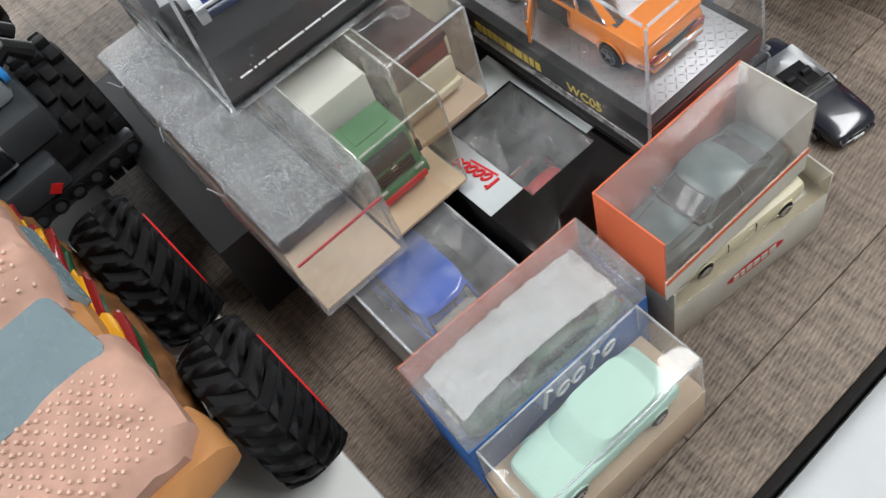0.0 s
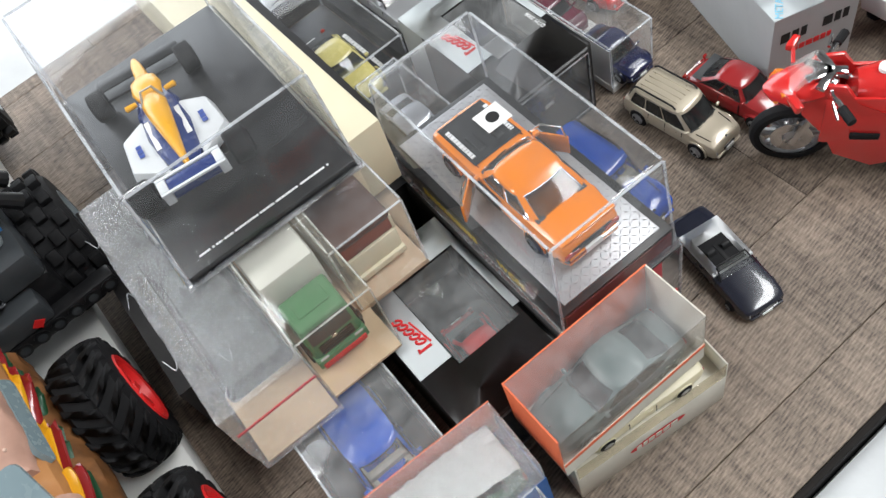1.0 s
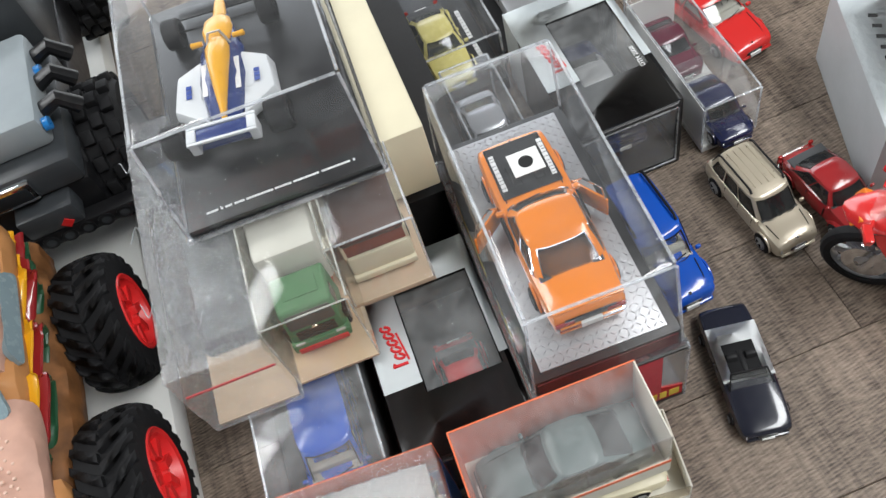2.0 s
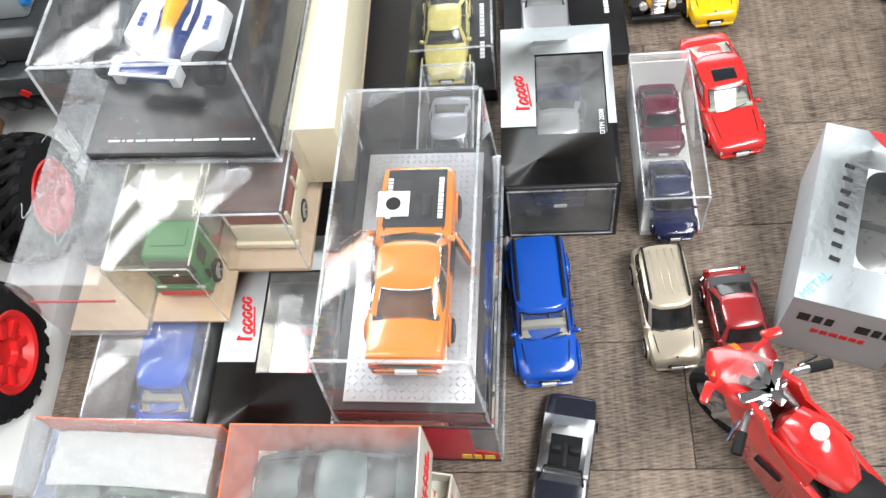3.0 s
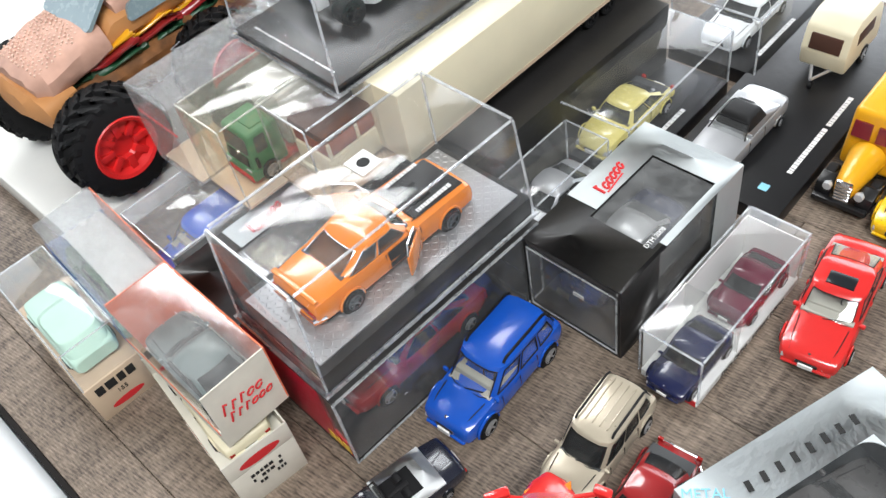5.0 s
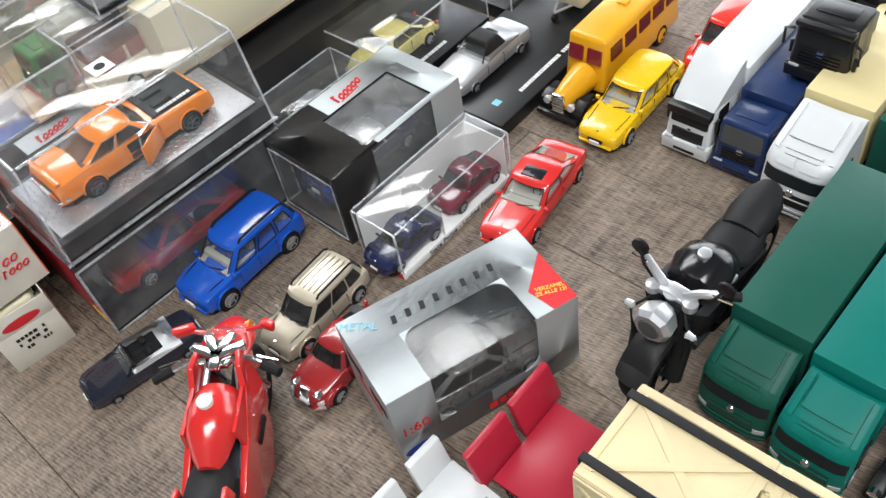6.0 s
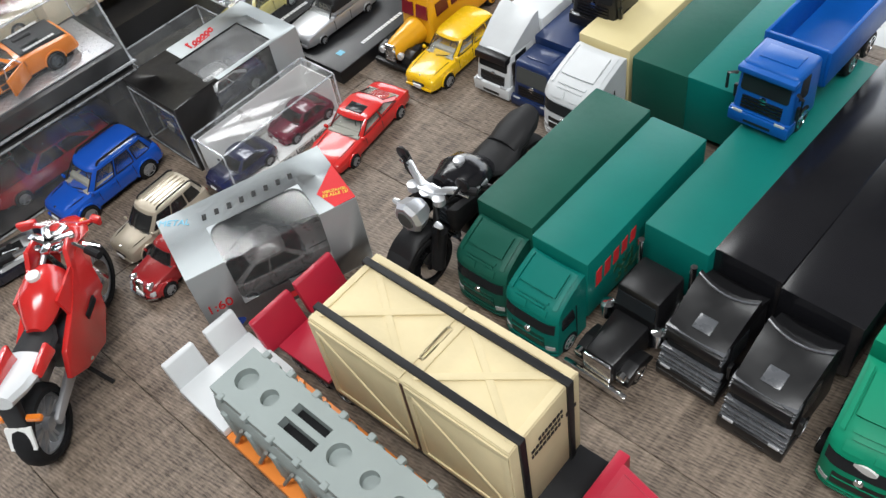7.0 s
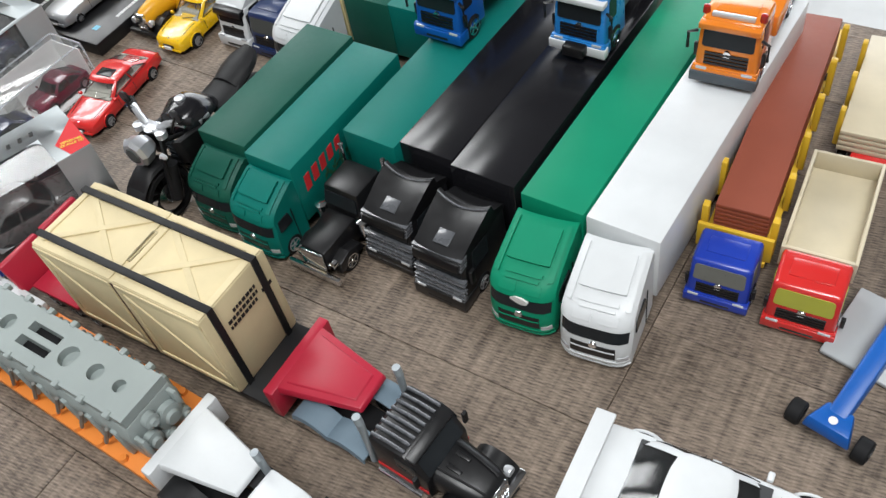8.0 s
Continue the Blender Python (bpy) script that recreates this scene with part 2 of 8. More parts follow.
M = dict(
    floor=mat("brown_floor", (0.14, 0.10, 0.07), 0.6, scale=4),
    seal=mat("black_rubber_seal", (0.01, 0.01, 0.01), 0.6, bump=0),
    tread=mat("dull_metal", (0.46, 0.46, 0.47), 0.38, 0.75),
    wood=wood("dark_wood_laminate", (0.038, 0.026, 0.018), (0.305, 0.237, 0.182), 1000),
    joint=mat("dark_joint", (0.012, 0.010, 0.009), 0.8),
    white=mat("white_plastic", (0.66, 0.68, 0.69), 0.35, var=0.08),
    whitemat=mat("white_board", (0.74, 0.74, 0.71), 0.6, var=0.08, scale=18),
    offwhite=mat("aged_white_card", (0.66, 0.63, 0.55), 0.65, var=0.12, scale=60),
    black=mat("black_plastic", (0.008, 0.008, 0.009), 0.34),
    satin=mat("satin_black", (0.012, 0.012, 0.013), 0.5),
    rubber=mat("rubber", (0.009, 0.009, 0.010), 0.7, bump=0.05),
    dark=mat("dark_interior", (0.008, 0.008, 0.009), 0.7),
    gunmetal=mat("gunmetal_grey", (0.07, 0.085, 0.10), 0.42),
    # Grey of black trucks' ribs: bright highlights and pale worn edges as colour.
    ribgrey=mat("dark_grey_satin", (0.10, 0.105, 0.115), 0.26, coat=0.4),
    glossblack=mat("gloss_black_plastic", (0.010, 0.010, 0.012), 0.17, bump=0, bscale=10),
    greenglass=mat("dark_green_window", (0.008, 0.062, 0.045), 0.22),
    racingblue=mat("racing_blue_paint", (0.014, 0.034, 0.16), 0.25, coat=0.4),
    greypaint=mat("brownish_grey_paint", (0.15, 0.14, 0.138), 0.28, 0.3, coat=0.5),
    chrome=mat("chrome", (0.82, 0.83, 0.85), 0.12, 1.0, var=0.05),
    silver=mat("silver_paint", (0.50, 0.51, 0.53), 0.32, 0.6, coat=0.4),
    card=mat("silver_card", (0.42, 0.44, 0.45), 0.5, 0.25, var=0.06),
    # Paler copy of the silver card for lids: reflected skylight put into colour.
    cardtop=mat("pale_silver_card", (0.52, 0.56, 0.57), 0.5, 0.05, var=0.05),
    blackcard=mat("black_card", (0.018, 0.017, 0.017), 0.38, var=0.2),
    glass=mat("tinted_window", (0.016, 0.019, 0.022), 0.16, coat=0.0, bump=0, bscale=20),
    paleglass=mat("pale_window", (0.17, 0.172, 0.155), 0.3),
    smoke=mat("grey_window", (0.08, 0.087, 0.085), 0.22),
    lamp=mat("lamp_glass", (0.62, 0.64, 0.66), 0.12, 0.3, coat=0.8),
    tail=mat("red_lamp", (0.35, 0.015, 0.012), 0.15, coat=0.6),
    amber=mat("amber_lamp", (0.75, 0.20, 0.02), 0.2, coat=0.5),
    red=mat("red_paint", (0.62, 0.026, 0.024), 0.22, coat=0.7, var=0.06),
    orangered=mat("orange_red_paint", (0.70, 0.035, 0.020), 0.22, coat=0.7, var=0.06),
    darkred=mat("dark_red_paint", (0.30, 0.020, 0.022), 0.22, coat=0.7, var=0.08),
    cherry=mat("cherry_red_plastic", (0.42, 0.016, 0.040), 0.35, var=0.08),
    hub=mat("bright_red_plastic", (0.70, 0.022, 0.022), 0.35, var=0.06),
    orange=mat("orange_paint", (0.76, 0.215, 0.020), 0.22, coat=0.7, var=0.05),
    orangeplast=mat("orange_plastic", (0.80, 0.25, 0.045), 0.38, var=0.06),
    yellow=mat("yellow_paint", (0.85, 0.52, 0.008), 0.25, coat=0.6, var=0.05),
    busyellow=mat("deep_yellow_plastic", (0.83, 0.40, 0.012), 0.3, coat=0.3, var=0.06),
    frameyellow=mat("ochre_yellow_plastic", (0.70, 0.44, 0.03), 0.4),
    paleyellow=mat("pale_yellow_paint", (0.66, 0.58, 0.20), 0.25, coat=0.5),
    blue=mat("blue_paint", (0.008, 0.085, 0.48), 0.2, coat=0.8, var=0.06),
    truckblue=mat("truck_blue_plastic", (0.003, 0.095, 0.40), 0.36),
    skyblue=mat("bright_blue_plastic", (0.02, 0.22, 0.60), 0.28, coat=0.4),
    cabblue=mat("royal_blue_plastic", (0.012, 0.045, 0.40), 0.3, coat=0.3),
    navy=mat("navy_plastic", (0.010, 0.028, 0.10), 0.35, coat=0.2),
    navypaint=mat("navy_paint", (0.010, 0.014, 0.055), 0.2, coat=0.7),
    midnight=mat("midnight_paint", (0.012, 0.014, 0.026), 0.22, coat=0.8),
    burgundy=mat("burgundy_paint", (0.11, 0.006, 0.025), 0.22, coat=0.7),
    gold=mat("champagne_paint", (0.50, 0.44, 0.34), 0.3, 0.35, coat=0.6),
    beige=mat("beige_plastic", (0.62, 0.55, 0.40), 0.4),
    cream=mat("cream_plastic", (0.74, 0.68, 0.50), 0.42, var=0.06),
    creamy=mat("yellowed_cream_plastic", (0.72, 0.61, 0.32), 0.42, var=0.06),
    tan=mat("tan_card", (0.56, 0.43, 0.31), 0.7, var=0.1),
    dgreen=mat("dark_green_plastic", (0.008, 0.085, 0.060), 0.46, coat=0.0, var=0.08),
    teal=mat("teal_green_plastic", (0.001, 0.150, 0.125), 0.46, coat=0.0, var=0.06),
    green=mat("green_plastic", (0.003, 0.235, 0.125), 0.46, coat=0.0, var=0.06),
    forest=mat("forest_green", (0.015, 0.07, 0.03), 0.4),
    cabgreen=mat("faded_green_plastic", (0.07, 0.20, 0.10), 0.45),
    mint=mat("mint_plastic", (0.50, 0.72, 0.62), 0.5, var=0.05),
    brown=mat("red_brown_plastic", (0.28, 0.075, 0.045), 0.5, var=0.08),
    dkbrown=mat("dark_brown", (0.075, 0.035, 0.025), 0.5),
    wooden=mat("carved_brown_plastic", (0.20, 0.085, 0.030), 0.55, var=0.5, scale=120, bump=0.06),
    bun=mat("bun_orange_plastic", (0.58, 0.27, 0.10), 0.5, var=0.12),
    pink=mat("speckled_pink_plastic", (0.58, 0.345, 0.265), 0.5, var=0.18, scale=90),
    crate=mat("crate_cream_plastic", (0.70, 0.59, 0.36), 0.55, var=0.22, scale=22, bump=0.05),
    engine=mat("grey_green_plastic", (0.30, 0.34, 0.33), 0.5, var=0.06),
    bluegrey=mat("blue_grey_plastic", (0.16, 0.22, 0.27), 0.5),
    legogrey=mat("light_blue_grey_plastic", (0.30, 0.34, 0.36), 0.35),
    legodark=mat("dark_grey_plastic", (0.045, 0.05, 0.055), 0.35),
    redcard=mat("red_card", (0.52, 0.010, 0.040), 0.3, coat=0.3),
    maroon=mat("maroon_plastic", (0.11, 0.012, 0.016), 0.3),
    orangecard=mat("orange_card", (0.72, 0.16, 0.07), 0.5),
    bluecard=mat("blue_card", (0.03, 0.12, 0.36), 0.45),
    ink=mat("black_ink", (0.02, 0.02, 0.02), 0.6, bump=0),
    inkwhite=mat("white_ink", (0.78, 0.78, 0.78), 0.6, bump=0),
    inkred=mat("red_ink", (0.62, 0.03, 0.035), 0.6, bump=0),
    inkyellow=mat("yellow_ink", (0.75, 0.55, 0.08), 0.6, bump=0),
    inkblue=mat("blue_ink", (0.03, 0.07, 0.32), 0.6, bump=0),
    inkcyan=mat("pale_blue_ink", (0.25, 0.58, 0.75), 0.6, bump=0),
    label=mat("white_label", (0.76, 0.76, 0.74), 0.5, var=0.04, bump=0),
    wall=mat("painted_wall", (0.24, 0.235, 0.23), 0.8, scale=3, bscale=60),
    # Haze of acrylic, film, hazy and misty carries white reflections as colour.
    acrylic=clear("clear_acrylic", (0.955, 0.96, 0.97), 0.05),
    # Whitish haze paints the bright glint of clear plastic edges.
    edge=clear("acrylic_edge", (0.80, 0.82, 0.86), 0.32),
    film=clear("crinkled_film", (0.86, 0.88, 0.89), 0.13, 0.04, streak=110, ior=1.95, crumple=0.9),
    thinfilm=clear("thin_window_film", (0.95, 0.96, 0.96), 0.025, 0.04, ior=1.3),
    hazy=clear("hazy_plastic", (0.92, 0.92, 0.91), 0.08, 0.05),
    misty=clear("scuffed_lid", (0.90, 0.91, 0.92), 0.17, 0.05),
    carglass=clear("clear_car_window", (0.93, 0.94, 0.93), 0.03, 0.03),
    smokeglass=clear("smoked_car_window", (0.42, 0.44, 0.44), 0.03, 0.03),
    darkglass=clear("dark_car_window", (0.16, 0.17, 0.18), 0.02, 0.03),
    trimbeige=mat("grey_beige_interior", (0.40, 0.385, 0.34), 0.6),
    trimgrey=mat("dark_grey_interior", (0.06, 0.062, 0.064), 0.6),
    aged=clear("yellowed_plastic", (0.90, 0.87, 0.78), 0.08, 0.05, (0.85, 0.82, 0.72)),
)

for k in ("dgreen", "teal", "green"):
    M[k].node_tree.nodes["Principled BSDF"].inputs["Specular IOR Level"].default_value = 0.22
for k in ("glass", "smoke", "paleglass"):
    M[k].node_tree.nodes["Principled BSDF"].inputs["Specular IOR Level"].default_value = 0.25

# ---- builders, in centimetres ----
CM = 0.01


def thing(name, x, y, z=0.0, rz=0.0, label="", category="", group="", rx=0.0, ry=0.0):
    ob = new(name)
    ob.empty_display_size = 0.01
    ob.matrix_basis = pose(x * CM, y * CM, z * CM, rx, ry, rz)
    return tagged(ob, label, category, group)


def mesh_of(name, bm, material, smooth=True):
    bmesh.ops.recalc_face_normals(bm, faces=bm.faces)
    for f in bm.faces:
        f.smooth = smooth
    for e in bm.edges:
        if len(e.link_faces) == 2 and e.calc_face_angle(0) > 0.6:
            e.smooth = False
    bmesh.ops.scale(bm, vec=(CM, CM, CM), verts=bm.verts)
    me = bpy.data.meshes.new(name)
    bm.to_mesh(me)
    bm.free()
    me.materials.append(material)
    return me


def part(name, bm, material, parent=None, label="", at=None):
    ob = new(name, mesh_of(name, bm, material))
    if parent:
        ob.parent = parent
    if at is not None:
        ob.matrix_basis = at
    return tagged(ob, label)


def again(ob, m):
    """Another part on the same mesh, under the same parent."""
    o = new(ob.name.split(".")[0], ob.data)
    o.parent = ob.parent
    o.matrix_basis = m
    for c in ob.children:
        k = new(c.name.split(".")[0], c.data)
        k.parent, k.matrix_basis = o, c.matrix_basis
    return o


def P(x, y, z, rx=0, ry=0, rz=0):
    return pose(x * CM, y * CM, z * CM, rx, ry, rz)


def bevel(bm, geom, r, seg=2):
    bmesh.ops.bevel(bm, geom=geom, offset=r, segments=seg, profile=0.5, affect="EDGES", clamp_overlap=True)


def box(x0, x1, y0, y1, z0, z1, r=0.0, bm=None, seg=2):
    out = bm or bmesh.new()
    b = bmesh.new() if r else out
    vs = [b.verts.new(p) for p in ((x0, y0, z0), (x1, y0, z0), (x1, y1, z0), (x0, y1, z0), (x0, y0, z1), (x1, y0, z1), (x1, y1, z1), (x0, y1, z1))]
    for q in ((3, 2, 1, 0), (4, 5, 6, 7), (0, 1, 5, 4), (1, 2, 6, 5), (2, 3, 7, 6), (3, 0, 4, 7)):
        b.faces.new([vs[i] for i in q])
    if r:
        bevel(b, b.edges[:], r, seg)
        join(out, b)
    return out


def join(out, b, m=None):
    if m is not None:
        bmesh.ops.transform(b, matrix=m, verts=b.verts)
    me = bpy.data.meshes.new("tmp")
    b.to_mesh(me)
    b.free()
    out.from_mesh(me)
    bpy.data.meshes.remove(me)
    return out


def hexa(p, r=0.0, bm=None, seg=2):
    """A block from eight corners: four below, four above, both counter-clockwise."""
    out = bm or bmesh.new()
    b = bmesh.new()
    vs = [b.verts.new(q) for q in p]
    for q in ((3, 2, 1, 0), (4, 5, 6, 7), (0, 1, 5, 4), (1, 2, 6, 5), (2, 3, 7, 6), (3, 0, 4, 7)):
        b.faces.new([vs[i] for i in q])
    if r:
        bevel(b, b.edges[:], r, seg)
    return join(out, b)


def rings(rows, bm=None, cap=True):
    b = bm or bmesh.new()
    v = [[b.verts.new(p) for p in row] for row in rows]
    n = len(rows[0])
    for a, c in zip(v, v[1:]):
        for i in range(n):
            b.faces.new((a[i], a[(i + 1) % n], c[(i + 1) % n], c[i]))
    if cap:
        b.faces.new(v[0][::-1]), b.faces.new(v[-1])
    return b


def prism(poly, a, c, axis="x", r=0.0, bm=None):
    """A flat outline pushed from a to c along an axis."""
    out = bm or bmesh.new()
    put = {"x": lambda u, w, k: (k, u, w), "y": lambda u, w, k: (u, k, w), "z": lambda u, w, k: (u, w, k)}[axis]
    b = rings([[put(u, w, a) for u, w in poly], [put(u, w, c) for u, w in poly]])
    if r:
        bevel(b, b.edges[:], r, 2)
    return join(out, b)


def lathe(profile, seg=20, axis="x", c=(0, 0, 0), bm=None, cap=True):
    """A profile of (along, radius) turned about an axis through c."""
    rows = []
    for a, r in profile:
        row = []
        for i in range(seg):
            w = 2 * math.pi * i / seg
            u, v = r * math.cos(w), r * math.sin(w)
            p = {"x": (a, u, v), "y": (u, a, v), "z": (u, v, a)}[axis]
            row.append((p[0] + c[0], p[1] + c[1], p[2] + c[2]))
        rows.append(row)
    return rings(rows, bm, cap)


def tube(pts, r, seg=8, bm=None):
    b = bm or bmesh.new()
    ps = [Vector(p) for p in pts]
    rows = []
    for i, p in enumerate(ps):
        d = (ps[min(i + 1, len(ps) - 1)] - ps[max(i - 1, 0)]).normalized()
        q = d.to_track_quat("Z", "Y")
        rows.append([p + q @ Vector((r * math.cos(2 * math.pi * k / seg), r * math.sin(2 * math.pi * k / seg), 0)) for k in range(seg)])
    return rings(rows, b)


def pane(q, inset=0.1, lift=0.02, deep=0.03, bm=None, rnd=0.0):
    """A pane laid proud on a four-cornered face (counter-clockwise from outside)."""
    out = bm or bmesh.new()
    v = [Vector(p) for p in q]
    c = sum(v, Vector()) / 4
    n = (v[1] - v[0]).cross(v[3] - v[0]).normalized()
    ins = inset if isinstance(inset, tuple) else (inset, inset)
    e = ((v[1] + v[2]) - (v[0] + v[3])).normalized()
    g = ((v[2] + v[3]) - (v[0] + v[1])).normalized()
    w = [p + e * (ins[0] if (p - c).dot(e) < 0 else -ins[0]) + g * (ins[1] if (p - c).dot(g) < 0 else -ins[1]) for p in v]
    b = rings([[p - n * deep for p in w], [p + n * lift for p in w]])
    if rnd:
        bevel(b, [k for k in b.edges if abs((k.verts[0].co - k.verts[1].co).normalized().dot(n)) > 0.9], rnd, 3)
    return join(out, b)


def shell(f, us, vs, lift, deep, c, bm=None):
    """A solid skin of a curved surface f(u, v), from deep below it to lift above it, turned away from the point c."""
    b, c, e = bm or bmesh.new(), Vector(c), 1e-3
    top, low = [], []
    for u in us:
        ra, rb = [], []
        for v in vs:
            p = Vector(f(u, v))
            n = (Vector(f(u + e, v)) - Vector(f(u - e, v))).cross(Vector(f(u, v + e)) - Vector(f(u, v - e)))
            n = n.normalized() if n.length > 1e-12 else Vector((0, 0, 1))
            n = n if n.dot(p - c) > 0 else -n
            ra.append(b.verts.new(p + n * lift)), rb.append(b.verts.new(p - n * deep))
        top.append(ra), low.append(rb)
    nu, nv = len(us) - 1, len(vs) - 1
    for i in range(nu):
        for j in range(nv):
            b.faces.new((top[i][j], top[i + 1][j], top[i + 1][j + 1], top[i][j + 1]))
            b.faces.new((low[i][j], low[i][j + 1], low[i + 1][j + 1], low[i + 1][j]))
    for i in range(nu):
        for j in (0, nv):
            b.faces.new((top[i][j], low[i][j], low[i + 1][j], top[i + 1][j]))
    for j in range(nv):
        for i in (0, nu):
            b.faces.new((top[i][j], top[i][j + 1], low[i][j + 1], low[i][j]))
    return b


def steps(a, b, n):
    return [a + (b - a) * i / n for i in range(n + 1)]


def wheel(parent, r, w, x, y, z=None, rim=None, side=1, spokes=5, rimr=0.66, name="wheel"):
    """A wheel on a cross axle: tyre with a spoked rim on its outer side."""
    z = r if z is None else z
    t = lathe([(-w / 2, r * 0.6), (-w / 2, r * 0.9), (-w / 2 + w * 0.12, r), (w / 2 - w * 0.12, r), (w / 2, r * 0.9), (w / 2, r * 0.62), (-w / 2, r * 0.6)], 22, cap=False)
    tyre = part(name, t, M["rubber"], parent, at=P(x, y, z))
    d = lathe([(w * 0.2, .001), (w * 0.2, r * rimr * 0.9), (w * 0.5, r * rimr), (w * 0.56, r * rimr), (w * 0.56, r * rimr * 0.88)], 18, cap=False)
    for k in range(spokes):
        b = box(w * 0.3, w * 0.52, -r * 0.07, r * 0.07, 0, r * rimr * 0.92)
        join(d, b, Matrix.Rotation(2 * math.pi * k / spokes, 4, "X"))
    lathe([(w * 0.3, r * 0.17), (w * 0.54, r * 0.15), (w * 0.56, 0.001)], 8, bm=d, cap=False)
    ob = part("rim", d, rim or M["silver"], tyre)
    if side < 0:
        ob.matrix_basis = pose(0, 0, 0, 0, 0, 180)
    return tyre


def bars(parent, x0, x1, y0, y1, z, mats, rows=1, seed=1, fill=0.8, upright=None, name="lettering", gap=0.35):
    """Lines of unreadable writing as rows of short raised bars on a level face (or, with upright, on a face across y or x)."""
    rnd = random.Random(seed)
    b = bmesh.new()
    h = (y1 - y0) / rows
    for i in range(rows):
        x = x0
        while x < x1 - 0.05:
            w = min(rnd.uniform(0.5, 1.1) * h * fill, x1 - x)
            if rnd.random() > 0.12:
                lo, hi = y0 + i * h + h * (1 - fill) / 2, y0 + (i + 1) * h - h * (1 - fill) / 2
                if upright == "y":
                    box(x, x + w, z - 0.012, z + 0.012, lo, hi, bm=b)
                elif upright == "x":
                    box(z - 0.012, z + 0.012, x, x + w, lo, hi, bm=b)
                else:
                    box(x, x + w, lo, hi, z - 0.01, z + 0.012, bm=b)
            x += w + gap * h * 0.5
    ob = part(name, b, mats, parent)
    ob["kind"] = "stuff"
    return ob


def text(parent, words, size, m, material, name="lettering", bold=0.0, align="CENTER"):
    cu = bpy.data.curves.new(name, "FONT")
    cu.body, cu.size, cu.extrude, cu.offset, cu.align_x, cu.align_y = words, size * CM, 0.00012, bold, align, "CENTER"
    tmp = bpy.data.objects.new(name, cu)
    me = bpy.data.meshes.new_from_object(tmp)
    bpy.data.objects.remove(tmp)
    me.materials.clear()
    me.materials.append(material)
    ob = new(name, me)
    ob.parent, ob.matrix_basis = parent, m
    return ob


def sheet(x0, x1, y0, y1, z, holes=(), t=0.06, bm=None):
    """A level card with rectangular cut-outs (x0, x1, y0, y1)."""
    out = bm or bmesh.new()
    xs = sorted({x0, x1, *[h[0] for h in holes], *[h[1] for h in holes]})
    ys = sorted({y0, y1, *[h[2] for h in holes], *[h[3] for h in holes]})
    for a, c in zip(xs, xs[1:]):
        for d, e in zip(ys, ys[1:]):
            if not any(h[0] - 1e-6 <= a and c <= h[1] + 1e-6 and h[2] - 1e-6 <= d and e <= h[3] + 1e-6 for h in holes):
                box(a, c, d, e, z - t, z, bm=out)
    bmesh.ops.remove_doubles(out, verts=out.verts, dist=1e-4)
    return out


# ---- cars ----
SHAPES = {  # sections: along, half width, belt height; cabin: base front, roof front, roof rear, base rear, roof width
    "sedan": ([(0, .66, .36), (.012, .80, .43), (.035, .89, .475), (.10, .96, .52), (.22, .99, .56), (.34, 1, .59), (.5, 1, .60), (.78, 1, .62), (.90, .97, .61), (.96, .92, .58), (.988, .85, .53), (1, .74, .46)], (.28, .45, .68, .90, .76)),
    "suv": ([(0, .68, .36), (.012, .82, .43), (.035, .90, .48), (.10, .96, .52), (.20, .99, .54), (.28, 1, .56), (.5, 1, .57), (.8, 1, .58), (.94, .98, .58), (.985, .93, .55), (1, .84, .50)], (.24, .40, .90, .985, .79)),
    "estate": ([(0, .68, .36), (.012, .82, .43), (.035, .90, .475), (.10, .96, .53), (.2, .99, .57), (.3, 1, .59), (.5, 1, .60), (.8, 1, .61), (.94, .97, .60), (.985, .92, .57), (1, .84, .52)], (.27, .44, .86, .985, .77)),
    "muscle": ([(0, .86, .50), (.02, .93, .60), (.10, .97, .64), (.36, 1, .68), (.5, 1, .68), (.7, 1, .72), (.92, .95, .68), (.985, .9, .64), (1, .84, .56)], (.38, .48, .66, .84, .68)),
    "open": ([(0, .74, .50), (.02, .88, .60), (.10, .97, .70), (.34, 1, .80), (.5, 1, .82), (.78, 1, .84), (.94, .95, .80), (.985, .88, .74), (1, .76, .62)], None),
    "beetle": ([(0, .55, .34), (.03, .72, .44), (.12, .86, .56), (.30, .93, .64), (.5, 1, .66), (.75, .97, .64), (.92, .85, .50), (1, .6, .34)], (.28, .40, .64, .92, .62)),
    "race": ([(0, .80, .34), (.02, .92, .40), (.10, .98, .46), (.34, 1, .58), (.5, 1, .62), (.75, 1, .66), (.94, .97, .66), (1, .9, .6)], (.30, .46, .64, .84, .66)),
}


